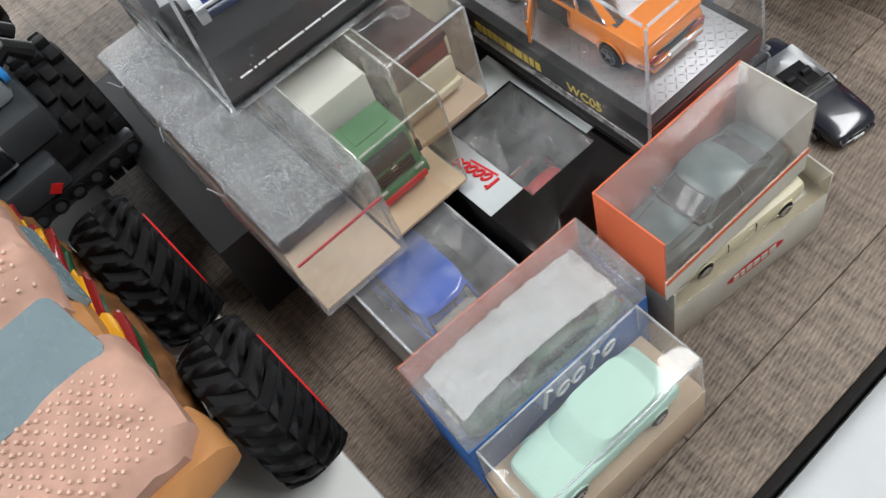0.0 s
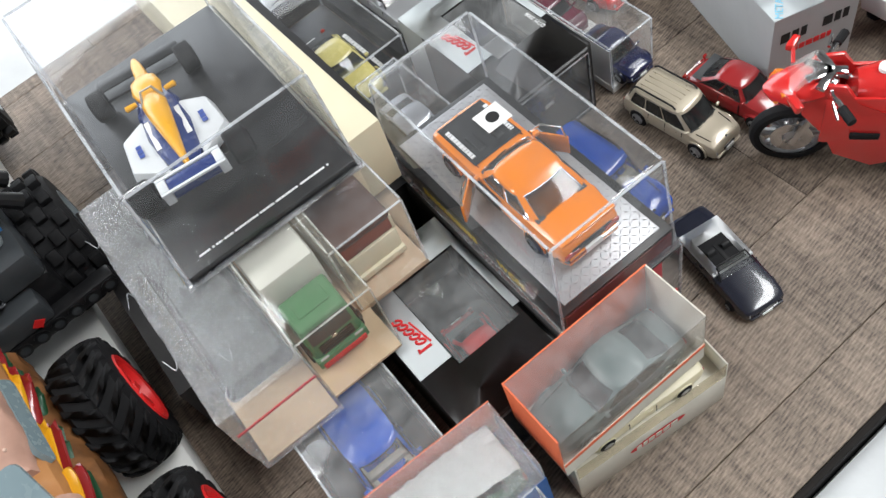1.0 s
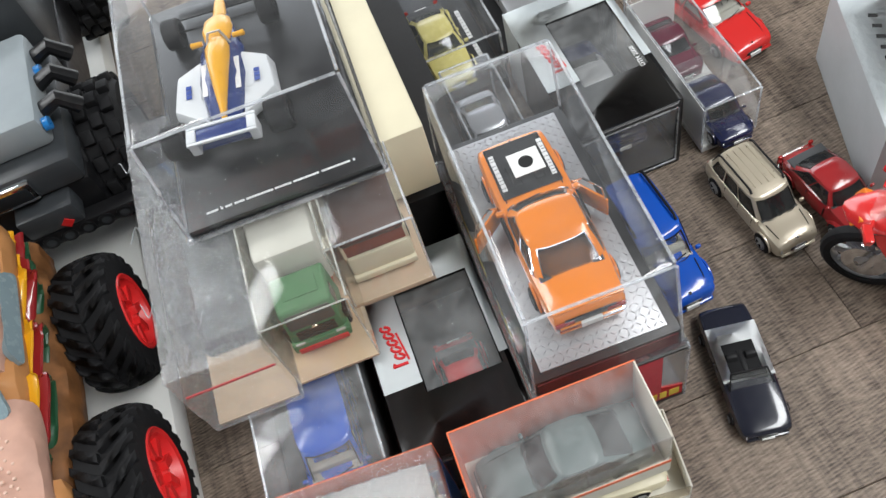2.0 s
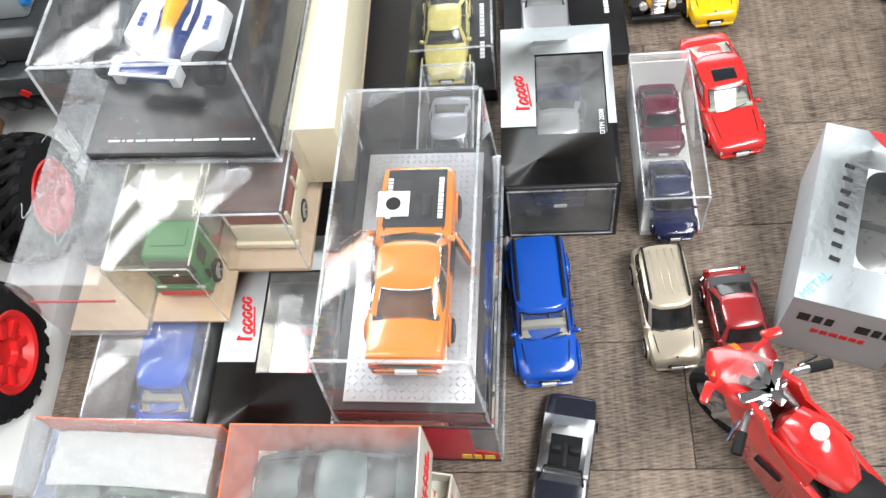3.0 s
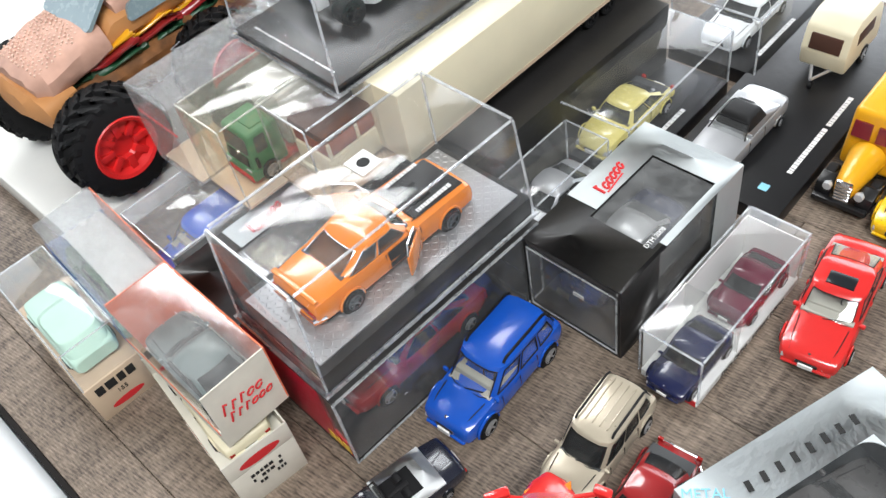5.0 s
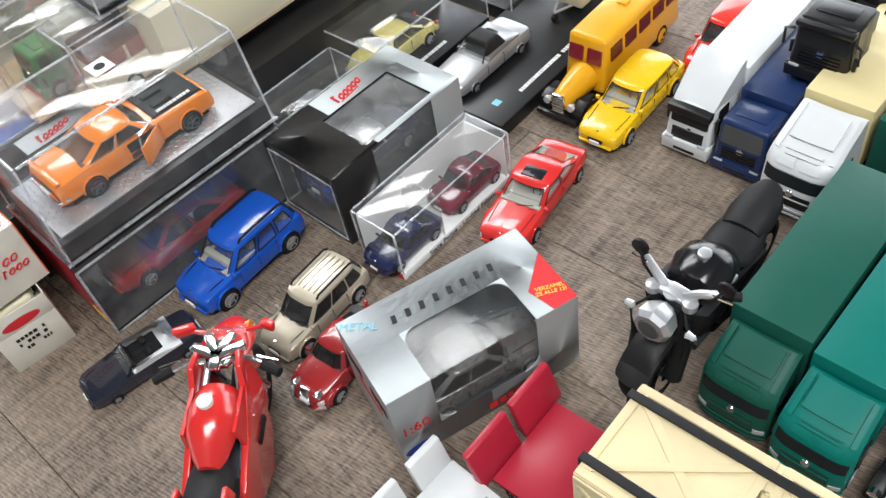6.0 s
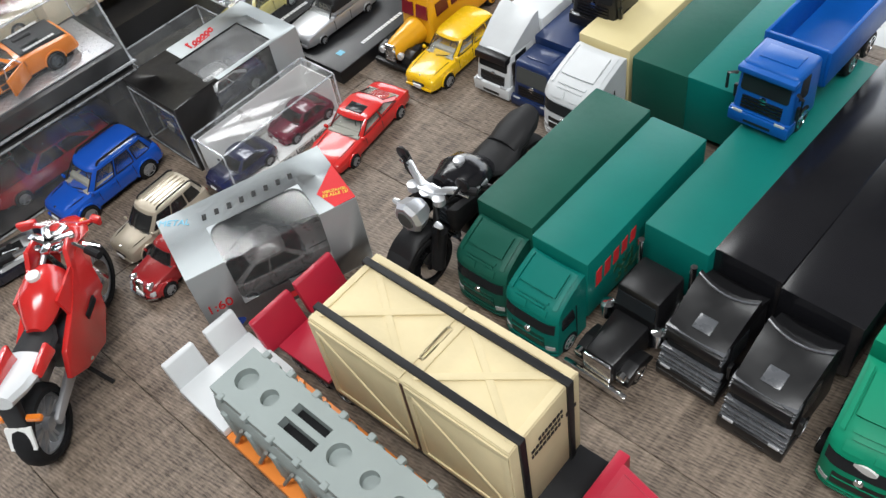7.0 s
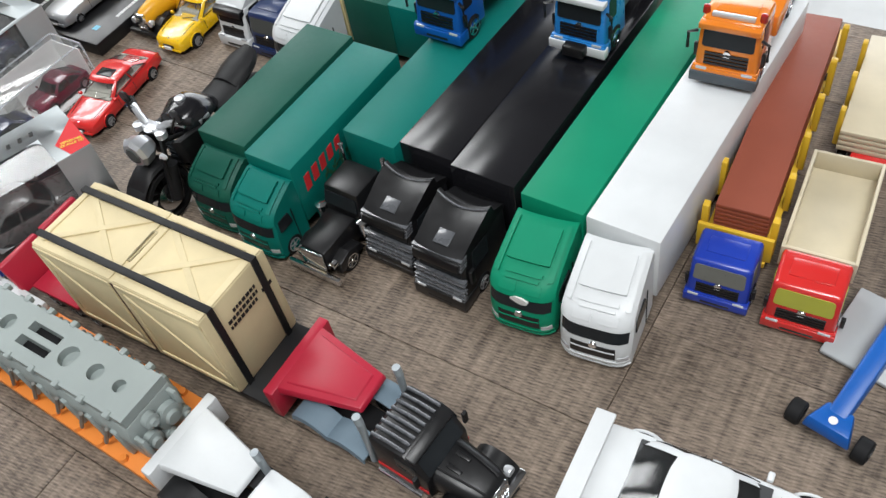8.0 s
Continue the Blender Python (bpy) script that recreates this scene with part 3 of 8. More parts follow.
def car(name, x, y, z, rz, L, W, H, paint, shape, label, group="", glass=None, rim=None, wr=None, category="car", sunroof=False, rails=False, parent=None, mirrors=True, roof=None, plates=True, wb=(.18, .81), ground=0.14, plain=False):
    c = thing(name, x, y, z, rz, label, category, group) if parent is None else parent
    secs, cab = SHAPES[shape]
    glass, w = glass or M["glass"], W / 2
    zb = H * ground
    Y = lambda t: (t - 0.5) * L

    def ring(t, k, top):
        a, zt = k * w, top * H
        h = zt - zb
        half = [(0, zb), (.86 * a, zb), (.97 * a, zb + .12 * h), (a, zb + .45 * h), (.985 * a, zb + .72 * h), (.93 * a, zb + .92 * h), (.80 * a, zt), (.4 * a, zt + .018 * H)]
        pts = half + [(0, zt + .026 * H)] + [(-p, q) for p, q in half[:0:-1]]
        return [(p, Y(t), q) for p, q in pts]

    fine = []
    for i in range(len(secs) - 1):
        s0, s1, s2, s3 = secs[max(i - 1, 0)], secs[i], secs[i + 1], secs[min(i + 2, len(secs) - 1)]
        for u in (0, .33, .67):
            q = []
            for k in (1, 2):
                d = s2[0] - s1[0]
                m1 = (s2[k] - s0[k]) / max(s2[0] - s0[0], 1e-6) * d
                m2 = (s3[k] - s1[k]) / max(s3[0] - s1[0], 1e-6) * d
                q.append((2 * u ** 3 - 3 * u * u + 1) * s1[k] + (u ** 3 - 2 * u * u + u) * m1 + (3 * u * u - 2 * u ** 3) * s2[k] + (u ** 3 - u * u) * m2)
            fine.append((s1[0] + u * (s2[0] - s1[0]), q[0], q[1]))
    part("body", rings([ring(*s) for s in fine + [secs[-1]]]), paint, c)
    belt = lambda t: np.interp(t, [s[0] for s in secs], [s[2] for s in secs]) * H
    wr = wr or H * 0.20
    if cab:
        a0, a1, a2, a3, rw = cab
        b0, b3 = belt(a0) - .03 * H, belt(a3) - .03 * H
        wb_, wt, ht = .91 * w, (rw + .06) * w, H * .945

        def skin(h, k):
            """The cabin's outer skin: h rises from the belt (0) over the eaves (1) to the crown (2); k runs round it, one side for each unit."""
            g, k = min(h, 1), k % 4
            i = int(k)
            d = 2 * (k - i) - 1
            px, py = ((d, -1), (1, d), (-d, 1), (-1, -d))[i]
            q = (abs(px) ** 6 + abs(py) ** 6) ** (-1 / 6)
            px, py = px * q, py * q
            yf, yr = Y(a0 + (a1 - a0) * g ** 1.06), Y(a3 + (a2 - a3) * g ** 1.10)
            hw = wb_ + (wt - wb_) * g ** 1.5
            z0_ = b0 + (b3 - b0) * (py + 1) / 2
            shrink = 1 if h <= 1 else 2 - h
            bow = .012 * L * (1 - px * px) * (1 if py < 0 else -1) * abs(py) ** 8
            return (px * hw * shrink, ((yf + yr) / 2 + py * (yr - yf) / 2) * 1 - bow - ((yf + yr) / 2 + py * (yr - yf) / 2 - (yf + yr) / 2) * (1 - shrink),
                    z0_ + (ht - z0_) * g + (H - ht) * (1 - shrink ** 2.6))

        cuts = ((.10, .50), (.545, .90)) if shape not in ("suv", "estate") else ((.08, .37), (.41, .66), (.70, .93))
        wins = [("windscreen", .07, .93), *[("side_window", 1 + u, 1 + v) for u, v in cuts], ("rear_window", 2.10, 2.90), *[("side_window", 4 - v, 4 - u) for u, v in cuts]]
        ks = sorted({round(q, 4) for _, u, v in wins for q in steps(u, v, 5)} | {0, 1, 2, 3})
        lo, hi = (.10, .86)
        hs = [0, *steps(lo, hi, 4), .93, 1, 1.06, 1.15, 1.3, 1.5, 1.75, 1.985]
        open_ = not plain
        b = bmesh.new()
        gv = [[b.verts.new(skin(h, k)) for k in ks] for h in hs]
        n = len(ks)
        for r_ in range(len(hs) - 1):
            for q in range(n):
                u0, u1 = ks[q], ks[q + 1] if q + 1 < n else 4
                if open_ and lo - 1e-6 <= hs[r_] and hs[r_ + 1] <= hi + 1e-6 and any(u - 1e-6 <= u0 and u1 <= v + 1e-6 for _, u, v in wins):
                    continue
                b.faces.new((gv[r_][q], gv[r_][(q + 1) % n], gv[r_ + 1][(q + 1) % n], gv[r_ + 1][q]))
        b.faces.new(gv[-1])
        cabin = part("roof", b, roof or paint, c)
        pane_mat, trim = {M["paleglass"]: (M["carglass"], M["trimbeige"]), M["smoke"]: (M["smokeglass"], M["trimgrey"])}.get(glass, (M["darkglass"], M["trimgrey"]))
        mid = (0, Y((a0 + a3) / 2), .6 * H)
        if open_:
            for nm, u, v in wins:
                k = part(nm, shell(skin, steps(lo, hi, 4), steps(u, v, 5), -.004 * H, .014 * H, mid), pane_mat, cabin)
                k.visible_shadow = False
                rim_ = [skin(lo, q) for q in steps(u, v, 5)] + [skin(h, v) for h in steps(lo, hi, 4)[1:]] + [skin(hi, q) for q in steps(v, u, 5)[1:]] + [skin(h, u) for h in steps(hi, lo, 4)[1:]]
                part("window_seal", tube(rim_, .013 * H, 5), M["chrome"] if shape == "muscle" else M["seal"], cabin)
            part("interior", box(-.80 * w, .80 * w, Y(a0 + .02), Y(a3 - .02), b0 + .02 * H, max(b0, b3) + .055 * H, .02 * H), trim, cabin)
            yd = Y(a0 + .62 * (a1 - a0))
            part("dashboard", hexa([(-.74 * w, yd - .03 * L, b0), (.74 * w, yd - .03 * L, b0), (.74 * w, yd + .03 * L, b0), (-.74 * w, yd + .03 * L, b0), (-.72 * w, yd - .02 * L, .68 * H), (.72 * w, yd - .02 * L, .68 * H), (.70 * w, yd + .025 * L, .70 * H), (-.70 * w, yd + .025 * L, .70 * H)], .02 * H), trim, cabin)
            part("steering_wheel", lathe([(-.012 * H, .11 * H), (0, .125 * H), (.012 * H, .11 * H), (0, .095 * H), (-.012 * H, .11 * H)], 14, "y", cap=False), M["satin"], cabin, at=P(.36 * w, yd + .045 * L, .72 * H, -25))
            for s in (1, -1):
                ys = Y(a1 + .18 * (a2 - a1)) + .05 * L
                part("seat", hexa([(s * .38 * w - .26 * w, ys - .03 * L, .5 * H), (s * .38 * w + .26 * w, ys - .03 * L, .5 * H), (s * .38 * w + .26 * w, ys + .03 * L, .5 * H), (s * .38 * w - .26 * w, ys + .03 * L, .5 * H), (s * .38 * w - .18 * w, ys + .015 * L, .88 * H), (s * .38 * w + .18 * w, ys + .015 * L, .88 * H), (s * .38 * w + .18 * w, ys + .05 * L, .88 * H), (s * .38 * w - .18 * w, ys + .05 * L, .88 * H)], .04 * H), trim, cabin)
            yq = Y(a2 - .02)
            part("rear_bench", hexa([(-.72 * w, yq - .03 * L, .5 * H), (.72 * w, yq - .03 * L, .5 * H), (.72 * w, yq + .03 * L, .5 * H), (-.72 * w, yq + .03 * L, .5 * H), (-.62 * w, yq, .80 * H), (.62 * w, yq, .80 * H), (.62 * w, yq + .04 * L, .80 * H), (-.62 * w, yq + .04 * L, .80 * H)], .04 * H), trim, cabin)
        if sunroof:
            ym = Y(a1 + (a2 - a1) * .32)
            part("sunroof", box(-.52 * wt, .52 * wt, ym - .05 * L, ym + .05 * L, H * .96, H * 1.006, .02 * H), M["glass"], cabin)
        if rails:
            for s in (1, -1):
                part("roof_rail", tube([(s * wt * .84, Y(a1 + .05), H * .97), (s * wt * .84, Y(a1 + .08), H * 1.03), (s * wt * .84, Y(a2 - .04), H * 1.03), (s * wt * .84, Y(a2), H * .96)], .025 * H, 6), M["satin"], cabin)
            for q in range(4 if paint is M["gold"] else 0):
                part("roof_groove", box(-.5 * wt + q * .33 * wt - .03 * wt, -.5 * wt + q * .33 * wt + .03 * wt, Y(a1 + .08), Y(a2 - .03), H * .97, H * 1.008, .008 * H), roof or paint, cabin)
    # dark underside; dark discs paint the shade inside the wheel openings
    b = box(-.8 * w, .8 * w, Y(.05), Y(.95), H * .06, zb + .02 * H)
    for t in wb:
        for s in (1, -1):
            lathe([(s * w * .6, wr * 1.22), (s * w * 1.004, wr * 1.22), (s * w * 1.004, .01)], 20, c=(0, Y(t), wr * .98), bm=b, cap=False)
    part("underbody", b, M["dark"], c)
    for t in wb:
        for s in (1, -1):
            part("wheel_arch", tube([(s * w * (.985 + .02 * math.sin(an)), Y(t) + 1.25 * wr * math.cos(an), wr * .98 + 1.25 * wr * math.sin(an)) for an in steps(-.1, math.pi + .1, 12)], .12 * wr, 6), paint, c)
            wheel(c, wr, W * .11, s * (w * .965), Y(t), rim=rim, side=s, rimr=.72)
    if plain:
        return c
    yb = Y(0)
    zf = secs[0][2] * H
    for s in (1, -1):
        part("headlight", hexa([(s * w * .62 - .17 * w, yb - .004 * L, zf * .72), (s * w * .62 + .17 * w, yb + .012 * L, zf * .72), (s * w * .62 + .2 * w, yb + .07 * L, zf * .72), (s * w * .62 - .17 * w, yb + .07 * L, zf * .72), (s * w * .62 - .15 * w, yb + .006 * L, zf * 1.06), (s * w * .62 + .17 * w, yb + .026 * L, zf * 1.08), (s * w * .62 + .21 * w, yb + .075 * L, zf * 1.12), (s * w * .62 - .15 * w, yb + .075 * L, zf * 1.1)], .02 * H), M["lamp"], c)
        part("tail_lamp", box(s * w * .72 - .1 * w, s * w * .72 + .1 * w, Y(1) - .02 * L, Y(1) + .006 * L, H * .36, H * .48, .02 * H), M["tail"], c)
        if mirrors and cab:
            part("mirror", box(s * w * 1.0 - .07 * w, s * w * 1.0 + .12 * w, Y(cab[0]) + .03 * L, Y(cab[0]) + .055 * L, belt(cab[0]) + .01 * H, belt(cab[0]) + .11 * H, .03 * H), paint, c)
    g = box(-w * .34, w * .34, yb - .008 * L, yb + .03 * L, zf * .68, zf * .95, .02 * H)
    part("grille", g, M["black"], c)
    part("front_bumper", box(-w * .76, w * .76, yb - .014 * L, yb + .05 * L, zb + .01 * H, zf * .62, .04 * H), paint, c)
    part("rear_bumper", box(-w * .80, w * .80, Y(1) - .04 * L, Y(1) + .014 * L, zb + .01 * H, H * .34, .04 * H), paint, c)
    if plates:
        part("number_plate", box(-w * .22, w * .22, yb - .02 * L, yb, zb + .06 * H, zb + .16 * H), M["label"], c)
        part("number_plate", box(-w * .26, w * .26, Y(1), Y(1) + .018 * L, zb + .08 * H, zb + .2 * H), M["label"], c)
    if cab and shape != "beetle":
        for s in (1, -1):
            part("bonnet_gap", tube([(s * w * .60, Y(.03), belt(.03) + .002 * H), (s * w * .68, Y(.12), belt(.12) + .012 * H), (s * w * .74, Y(cab[0] - .01), belt(cab[0] - .01) + .010 * H)], .011 * H, 5), M["seal"], c)
        part("wiper", tube([(-w * .1, Y(cab[0] + .005), belt(cab[0]) + .03 * H), (w * .55, Y(cab[0] + .03), belt(cab[0]) + .10 * H)], .012 * H, 5), M["seal"], c)
        part("badge", lathe([(0, .03 * H), (.02 * H, .028 * H), (.022 * H, .001)], 10, "z", (0, Y(.035), belt(.035) + .012 * H)), M["chrome"], c)
    # door gaps
    for s in (1, -1):
        for t in ((.36, .58) if shape not in ("suv", "estate") else (.34, .52, .70)):
            part("door_gap", box(s * w * .985 - .012, s * w * .985 + .022, Y(t) - .014, Y(t) + .014, zb + .14 * H, belt(t) * .90), M["dark"], c)
        for t in ((.54,) if shape not in ("suv", "estate") else (.49, .67)):
            part("door_handle", box(s * w * .99 - .01, s * w * .99 + .03, Y(t) - .02 * L, Y(t) + .012 * L, belt(t) * .80, belt(t) * .84), paint, c)
    return c


# ---- trucks ----


def brow_cab(parent, W, L, H, paint, y0, glass, z0, dark):
    """A high-roofed cab: a low windscreen band under a smooth sloping brow that rises to the trailer."""
    w = W / 2
    line = [(.03, 0), (.0, .10), (.0, .28), (.02, .40), (.07, .585), (.05, .60), (.075, .66), (.14, .735), (.26, .80), (.50, .885), (.80, .97), (.93, 1.0), (1.0, .985)]

    def face(u, v):
        f = v * (len(line) - 1)
        i = min(int(f), len(line) - 2)
        f -= i
        a, c = line[i], line[i + 1]
        py, pz = a[0] + (c[0] - a[0]) * f, a[1] + (c[1] - a[1]) * f
        roof = max(0, (pz - .6) / .4)
        x = u * w * (1 - .07 * roof - .02 * (1 - pz))
        return (x, y0 + L * (py + .13 * abs(u) ** 5 * (1 - .6 * roof)), z0 + (H - z0) * (pz - .05 * roof * abs(u) ** 6 - .02 * roof * (1 - u * u) * (py > .3)))

    us = [-1, -.985, -.95, -.86, -.7, -.45, -.2, 0, .2, .45, .7, .86, .95, .985, 1]
    n = len(line) - 1
    rows = []
    for u in us:
        row = [face(u, q / n) for q in range(n + 1)]
        x = row[0][0]
        rows.append(row + [(x, y0 + L, z0)])
    k = part("cab", rings(rows), paint, parent)
    mid = (0, y0 + L, z0 + .4 * H)
    part("windscreen", shell(face, steps(-.9, .9, 10), [v / n for v in (3.12, 3.4, 3.7, 3.93)], .03, .05, mid), glass, k)
    part("grille", shell(face, steps(-.62, .62, 8), [v / n for v in (1.35, 1.7, 2.1, 2.5)], .025, .05, mid), dark, k)
    for v in (1.95,):
        part("grille_bar", shell(face, steps(-.60, .60, 8), [v / n, (v + .1) / n], .05, .02, mid), paint, k)
    part("air_slot", shell(face, steps(-.5, .5, 6), [.45 / n, .75 / n], .02, .05, mid), dark, k)
    part("bumper", shell(face, steps(-.97, .97, 12), [v / n for v in (.05, .35)], .07, .05, mid), paint, k)
    part("bumper_lip", shell(face, steps(-.96, .96, 12), [v / n for v in (.85, 1.1)], .05, .05, mid), paint, k)
    part("roof_plate", shell(face, steps(-.66, .66, 8), [v / n for v in (8.55, 9, 9.5, 10, 10.4)], .15, .05, mid), paint, k)
    part("roof_ridge", shell(face, steps(-.5, .5, 6), [7.35 / n, 7.6 / n], .09, .05, mid), paint, k)
    part("roof_ridge", shell(face, steps(-.56, .56, 6), [7.85 / n, 8.1 / n], .09, .05, mid), paint, k)
    for s in (1, -1):
        part("brow_panel", shell(face, [s * q for q in steps(.12, .62, 4)], [v / n for v in (6.1, 6.5, 6.9, 7.2)], .05, .05, mid), paint, k)
        part("roof_rail", shell(face, [s * q for q in (.74, .80, .86)], [v / n for v in (7.6, 8.4, 9.2, 10, 10.8)], .10, .05, mid), paint, k)
    part("badge", lathe([(-.05, .001), (-.05, .055 * W), (.03, .065 * W)], 14, "y"), M["chrome"], k, at=P(0, face(0, 2.45 / n)[1], face(0, 2.5 / n)[2]))
    for s in (1, -1):
        part("headlight", shell(face, [s * q for q in (.66, .76, .86, .93)], [v / n for v in (1.15, 1.5)], .03, .05, mid), M["lamp"], k)
        part("wiper", tube([face(s * .1 - .2, 3.2 / n), face(s * .1 + .25, 3.5 / n)], .02, 5), M["seal"], k)
        part("side_window", pane([(s * w * .985, y0 + .24 * L, z0 + .42 * (H - z0)), (s * w * .985, y0 + .66 * L, z0 + .42 * (H - z0)), (s * w * .97, y0 + .62 * L, z0 + .62 * (H - z0)), (s * w * .97, y0 + .26 * L, z0 + .62 * (H - z0))][::s], .03, .05, .05, rnd=.06), glass, k)
        part("door_seam", box(s * w * .985 - .02, s * w * .985 + .02, y0 + .70 * L, y0 + .715 * L, z0 + .1, z0 + .62 * (H - z0)), M["seal"], k)
        part("step", box(s * w * .93 - .06, s * w * .93 + .06, y0 + .3 * L, y0 + .6 * L, z0 - .12, z0 + .06, .02), M["satin"], k)
    return k


def cab(parent, W, L, H, paint, y0, glass=None, deflector=True, z0=0.35, visor=None, style="tall", grille=None):
    """A forward-control cab, its face at y0, with windscreen, grille, bumper, lamps and mirrors."""
    w, glass = W / 2, glass or M["glass"]
    if style == "brow":
        return brow_cab(parent, W, L, H, paint, y0, glass, z0, grille or M["black"])
    hr = H * ((.76 if style == "ribbed" else .66) if deflector else 1)
    p = [(-w * .96, y0 + .02 * L, z0), (w * .96, y0 + .02 * L, z0), (w, y0 + L, z0), (-w, y0 + L, z0),
         (-w * .90, y0 + .16 * L, hr), (w * .90, y0 + .16 * L, hr), (w * .94, y0 + L, hr), (-w * .94, y0 + L, hr)]
    shell = hexa(p, .07 * W, seg=3)
    k = part("cab", shell, paint, parent)
    v = [Vector(q) for q in p]
    lo, hi = (.56, .93) if deflector else (.52, .90)
    part("windscreen", pane((v[0].lerp(v[4], lo), v[1].lerp(v[5], lo), v[1].lerp(v[5], hi), v[0].lerp(v[4], hi)), (.07 * W, 0), .03, rnd=.05 * W), glass, k)
    for s, (a, c, d, e) in ((1, (1, 2, 6, 5)), (-1, (3, 0, 4, 7))):
        q0, q1 = (.16, .55) if s > 0 else (.45, .84)
        A, B = v[a].lerp(v[c], q0), v[a].lerp(v[c], q1)
        T0, T1 = v[e].lerp(v[d], q0), v[e].lerp(v[d], q1)
        part("side_window", pane((A.lerp(T0, lo), B.lerp(T1, lo), B.lerp(T1, hi), A.lerp(T0, hi)), (.02 * W, 0), .02, rnd=.03 * W), glass, k)
        part("mirror", box(s * w * 1.02 - .03, s * w * 1.02 + .10 * w, y0 + .14 * L, y0 + .22 * L, H * .38, H * .58, .03), M["black"], k)
        part("headlight", box(s * w * .70 - .17 * w, s * w * .70 + .17 * w, y0 - .05, y0 + .1, z0 + .07 * H, z0 + .15 * H, .03), M["lamp"], k)
        part("step", box(s * w * .93 - .06, s * w * .93 + .06, y0 + .3 * L, y0 + .6 * L, z0 - .12, z0 + .06, .02), M["satin"], k)
    fr = lambda f: y0 + .02 * L + .14 * L * f
    g = bmesh.new()
    for i in range(4):
        f = .22 + .06 * i
        z = z0 + (hr - z0) * f
        box(-w * .66, w * .66, fr(f) - .05, fr(f) + .05, z, z + .032 * H, bm=g)
    part("grille", g, grille or M["black"], k)
    part("badge", lathe([(fr(.42) - .05, .001), (fr(.42) - .05, .06 * W), (fr(.42) + .03, .07 * W)], 14, "y", (0, 0, z0 + (hr - z0) * .43)), M["chrome"], k)
    part("bumper", box(-w * 1.0, w * 1.0, y0 - .06, y0 + .3 * L, z0 - .16, z0 + .13 * H, .06), paint, k)
    for i_, f_ in enumerate((.05, .115)):
        part("front_ledge", box(-w * .98, w * .98, fr(f_) - .07, fr(f_) + .1, z0 + (hr - z0) * (f_ + .03), z0 + (hr - z0) * (f_ + .07), .02), paint, k)
    part("air_slot", box(-w * .45, w * .45, y0 - .075, y0, z0 - .02, z0 + .035 * H, .015), M["black"], k)
    if visor:
        part("sun_visor", hexa([(-w * .86, y0 + .02 * L, hr * .84), (w * .86, y0 + .02 * L, hr * .84), (w * .88, y0 + .2 * L, hr * .86), (-w * .88, y0 + .2 * L, hr * .86), (-w * .86, y0 + .05 * L, hr * .97), (w * .86, y0 + .05 * L, hr * .97), (w * .88, y0 + .2 * L, hr * .99), (-w * .88, y0 + .2 * L, hr * .99)], .04), visor, k)
    if style == "ribbed":
        for f_ in (.06, .13, .20, .27, .34, .46, .52):
            part("front_rib", box(-w * .97, w * .97, fr(f_) - .17, fr(f_) + .12, z0 + (hr - z0) * f_, z0 + (hr - z0) * (f_ + .03), .02), grille or paint, k)
        for f_ in (.80, .86, .92, .98):
            part("visor_rib", box(-w * .93, w * .93, fr(f_) - .30, fr(f_) + .2, z0 + (hr - z0) * f_, z0 + (hr - z0) * (f_ + .04), .02), grille or paint, k)
        rows = []
        for y, za, zc, ww in ((.10, -.02, -.02, .88), (.14, .10, .06, .90), (.30, .38, .28, .91), (.52, .74, .54, .93), (.70, 1.0, .72, .94), (.76, 1.0, .72, .94), (.80, .55, .40, .92), (1, .2, .2, .92)):
            row = [(-w * ww, y0 + y * L, hr - .06), (w * ww, y0 + y * L, hr - .06)]
            for j in range(9):
                u = 1 - j / 4
                row.append((w * ww * u, y0 + y * L - .05 * L * (1 - u * u), hr + (H - hr) * (zc + (za - zc) * u * u)))
            rows.append(row)
        df = part("roof_deflector", rings(rows), paint, k)
        part("deflector_lip", tube([(w * .94 * (1 - j / 4), y0 + .70 * L - .05 * L * (1 - (1 - j / 4) ** 2), hr + (H - hr) * (.72 + .28 * (1 - j / 4) ** 2) + .02) for j in range(9)], .05, 8), grille or paint, df)
        part("roof_hatch", hexa([(-.3 * w, y0 + .20 * L, hr + .14 * (H - hr)), (.3 * w, y0 + .20 * L, hr + .14 * (H - hr)), (.3 * w, y0 + .38 * L, hr + .30 * (H - hr)), (-.3 * w, y0 + .38 * L, hr + .30 * (H - hr)), (-.28 * w, y0 + .18 * L, hr + .26 * (H - hr)), (.28 * w, y0 + .18 * L, hr + .26 * (H - hr)), (.28 * w, y0 + .36 * L, hr + .44 * (H - hr)), (-.28 * w, y0 + .36 * L, hr + .44 * (H - hr))], .02), grille or paint, df)
    elif deflector:
        rows = []
        for f, zz, ww in ((-.04, -.06, .84), (.0, .05, .86), (.22, .30, .88), (.5, .62, .92), (.85, .95, .95), (1, 1.0, .95)):
            y, z = y0 + (.2 + .8 * f) * L, hr + (H - hr) * zz
            rows.append([(-w * ww, y, hr - .05), (w * ww, y, hr - .05), (w * ww, y, z), (w * ww * .75, y, z + .02), (w * ww * .4, y, z - .10 * (H - hr)), (-w * ww * .4, y, z - .10 * (H - hr)), (-w * ww * .75, y, z + .02), (-w * ww, y, z)])
        part("roof_deflector", rings(rows), paint, k)
    else:
        b = box(-w * .6, w * .6, y0 + .4 * L, y0 + .8 * L, hr - .02, hr + .05, .04)
        part("roof_hatch", b, paint, k)
    return k


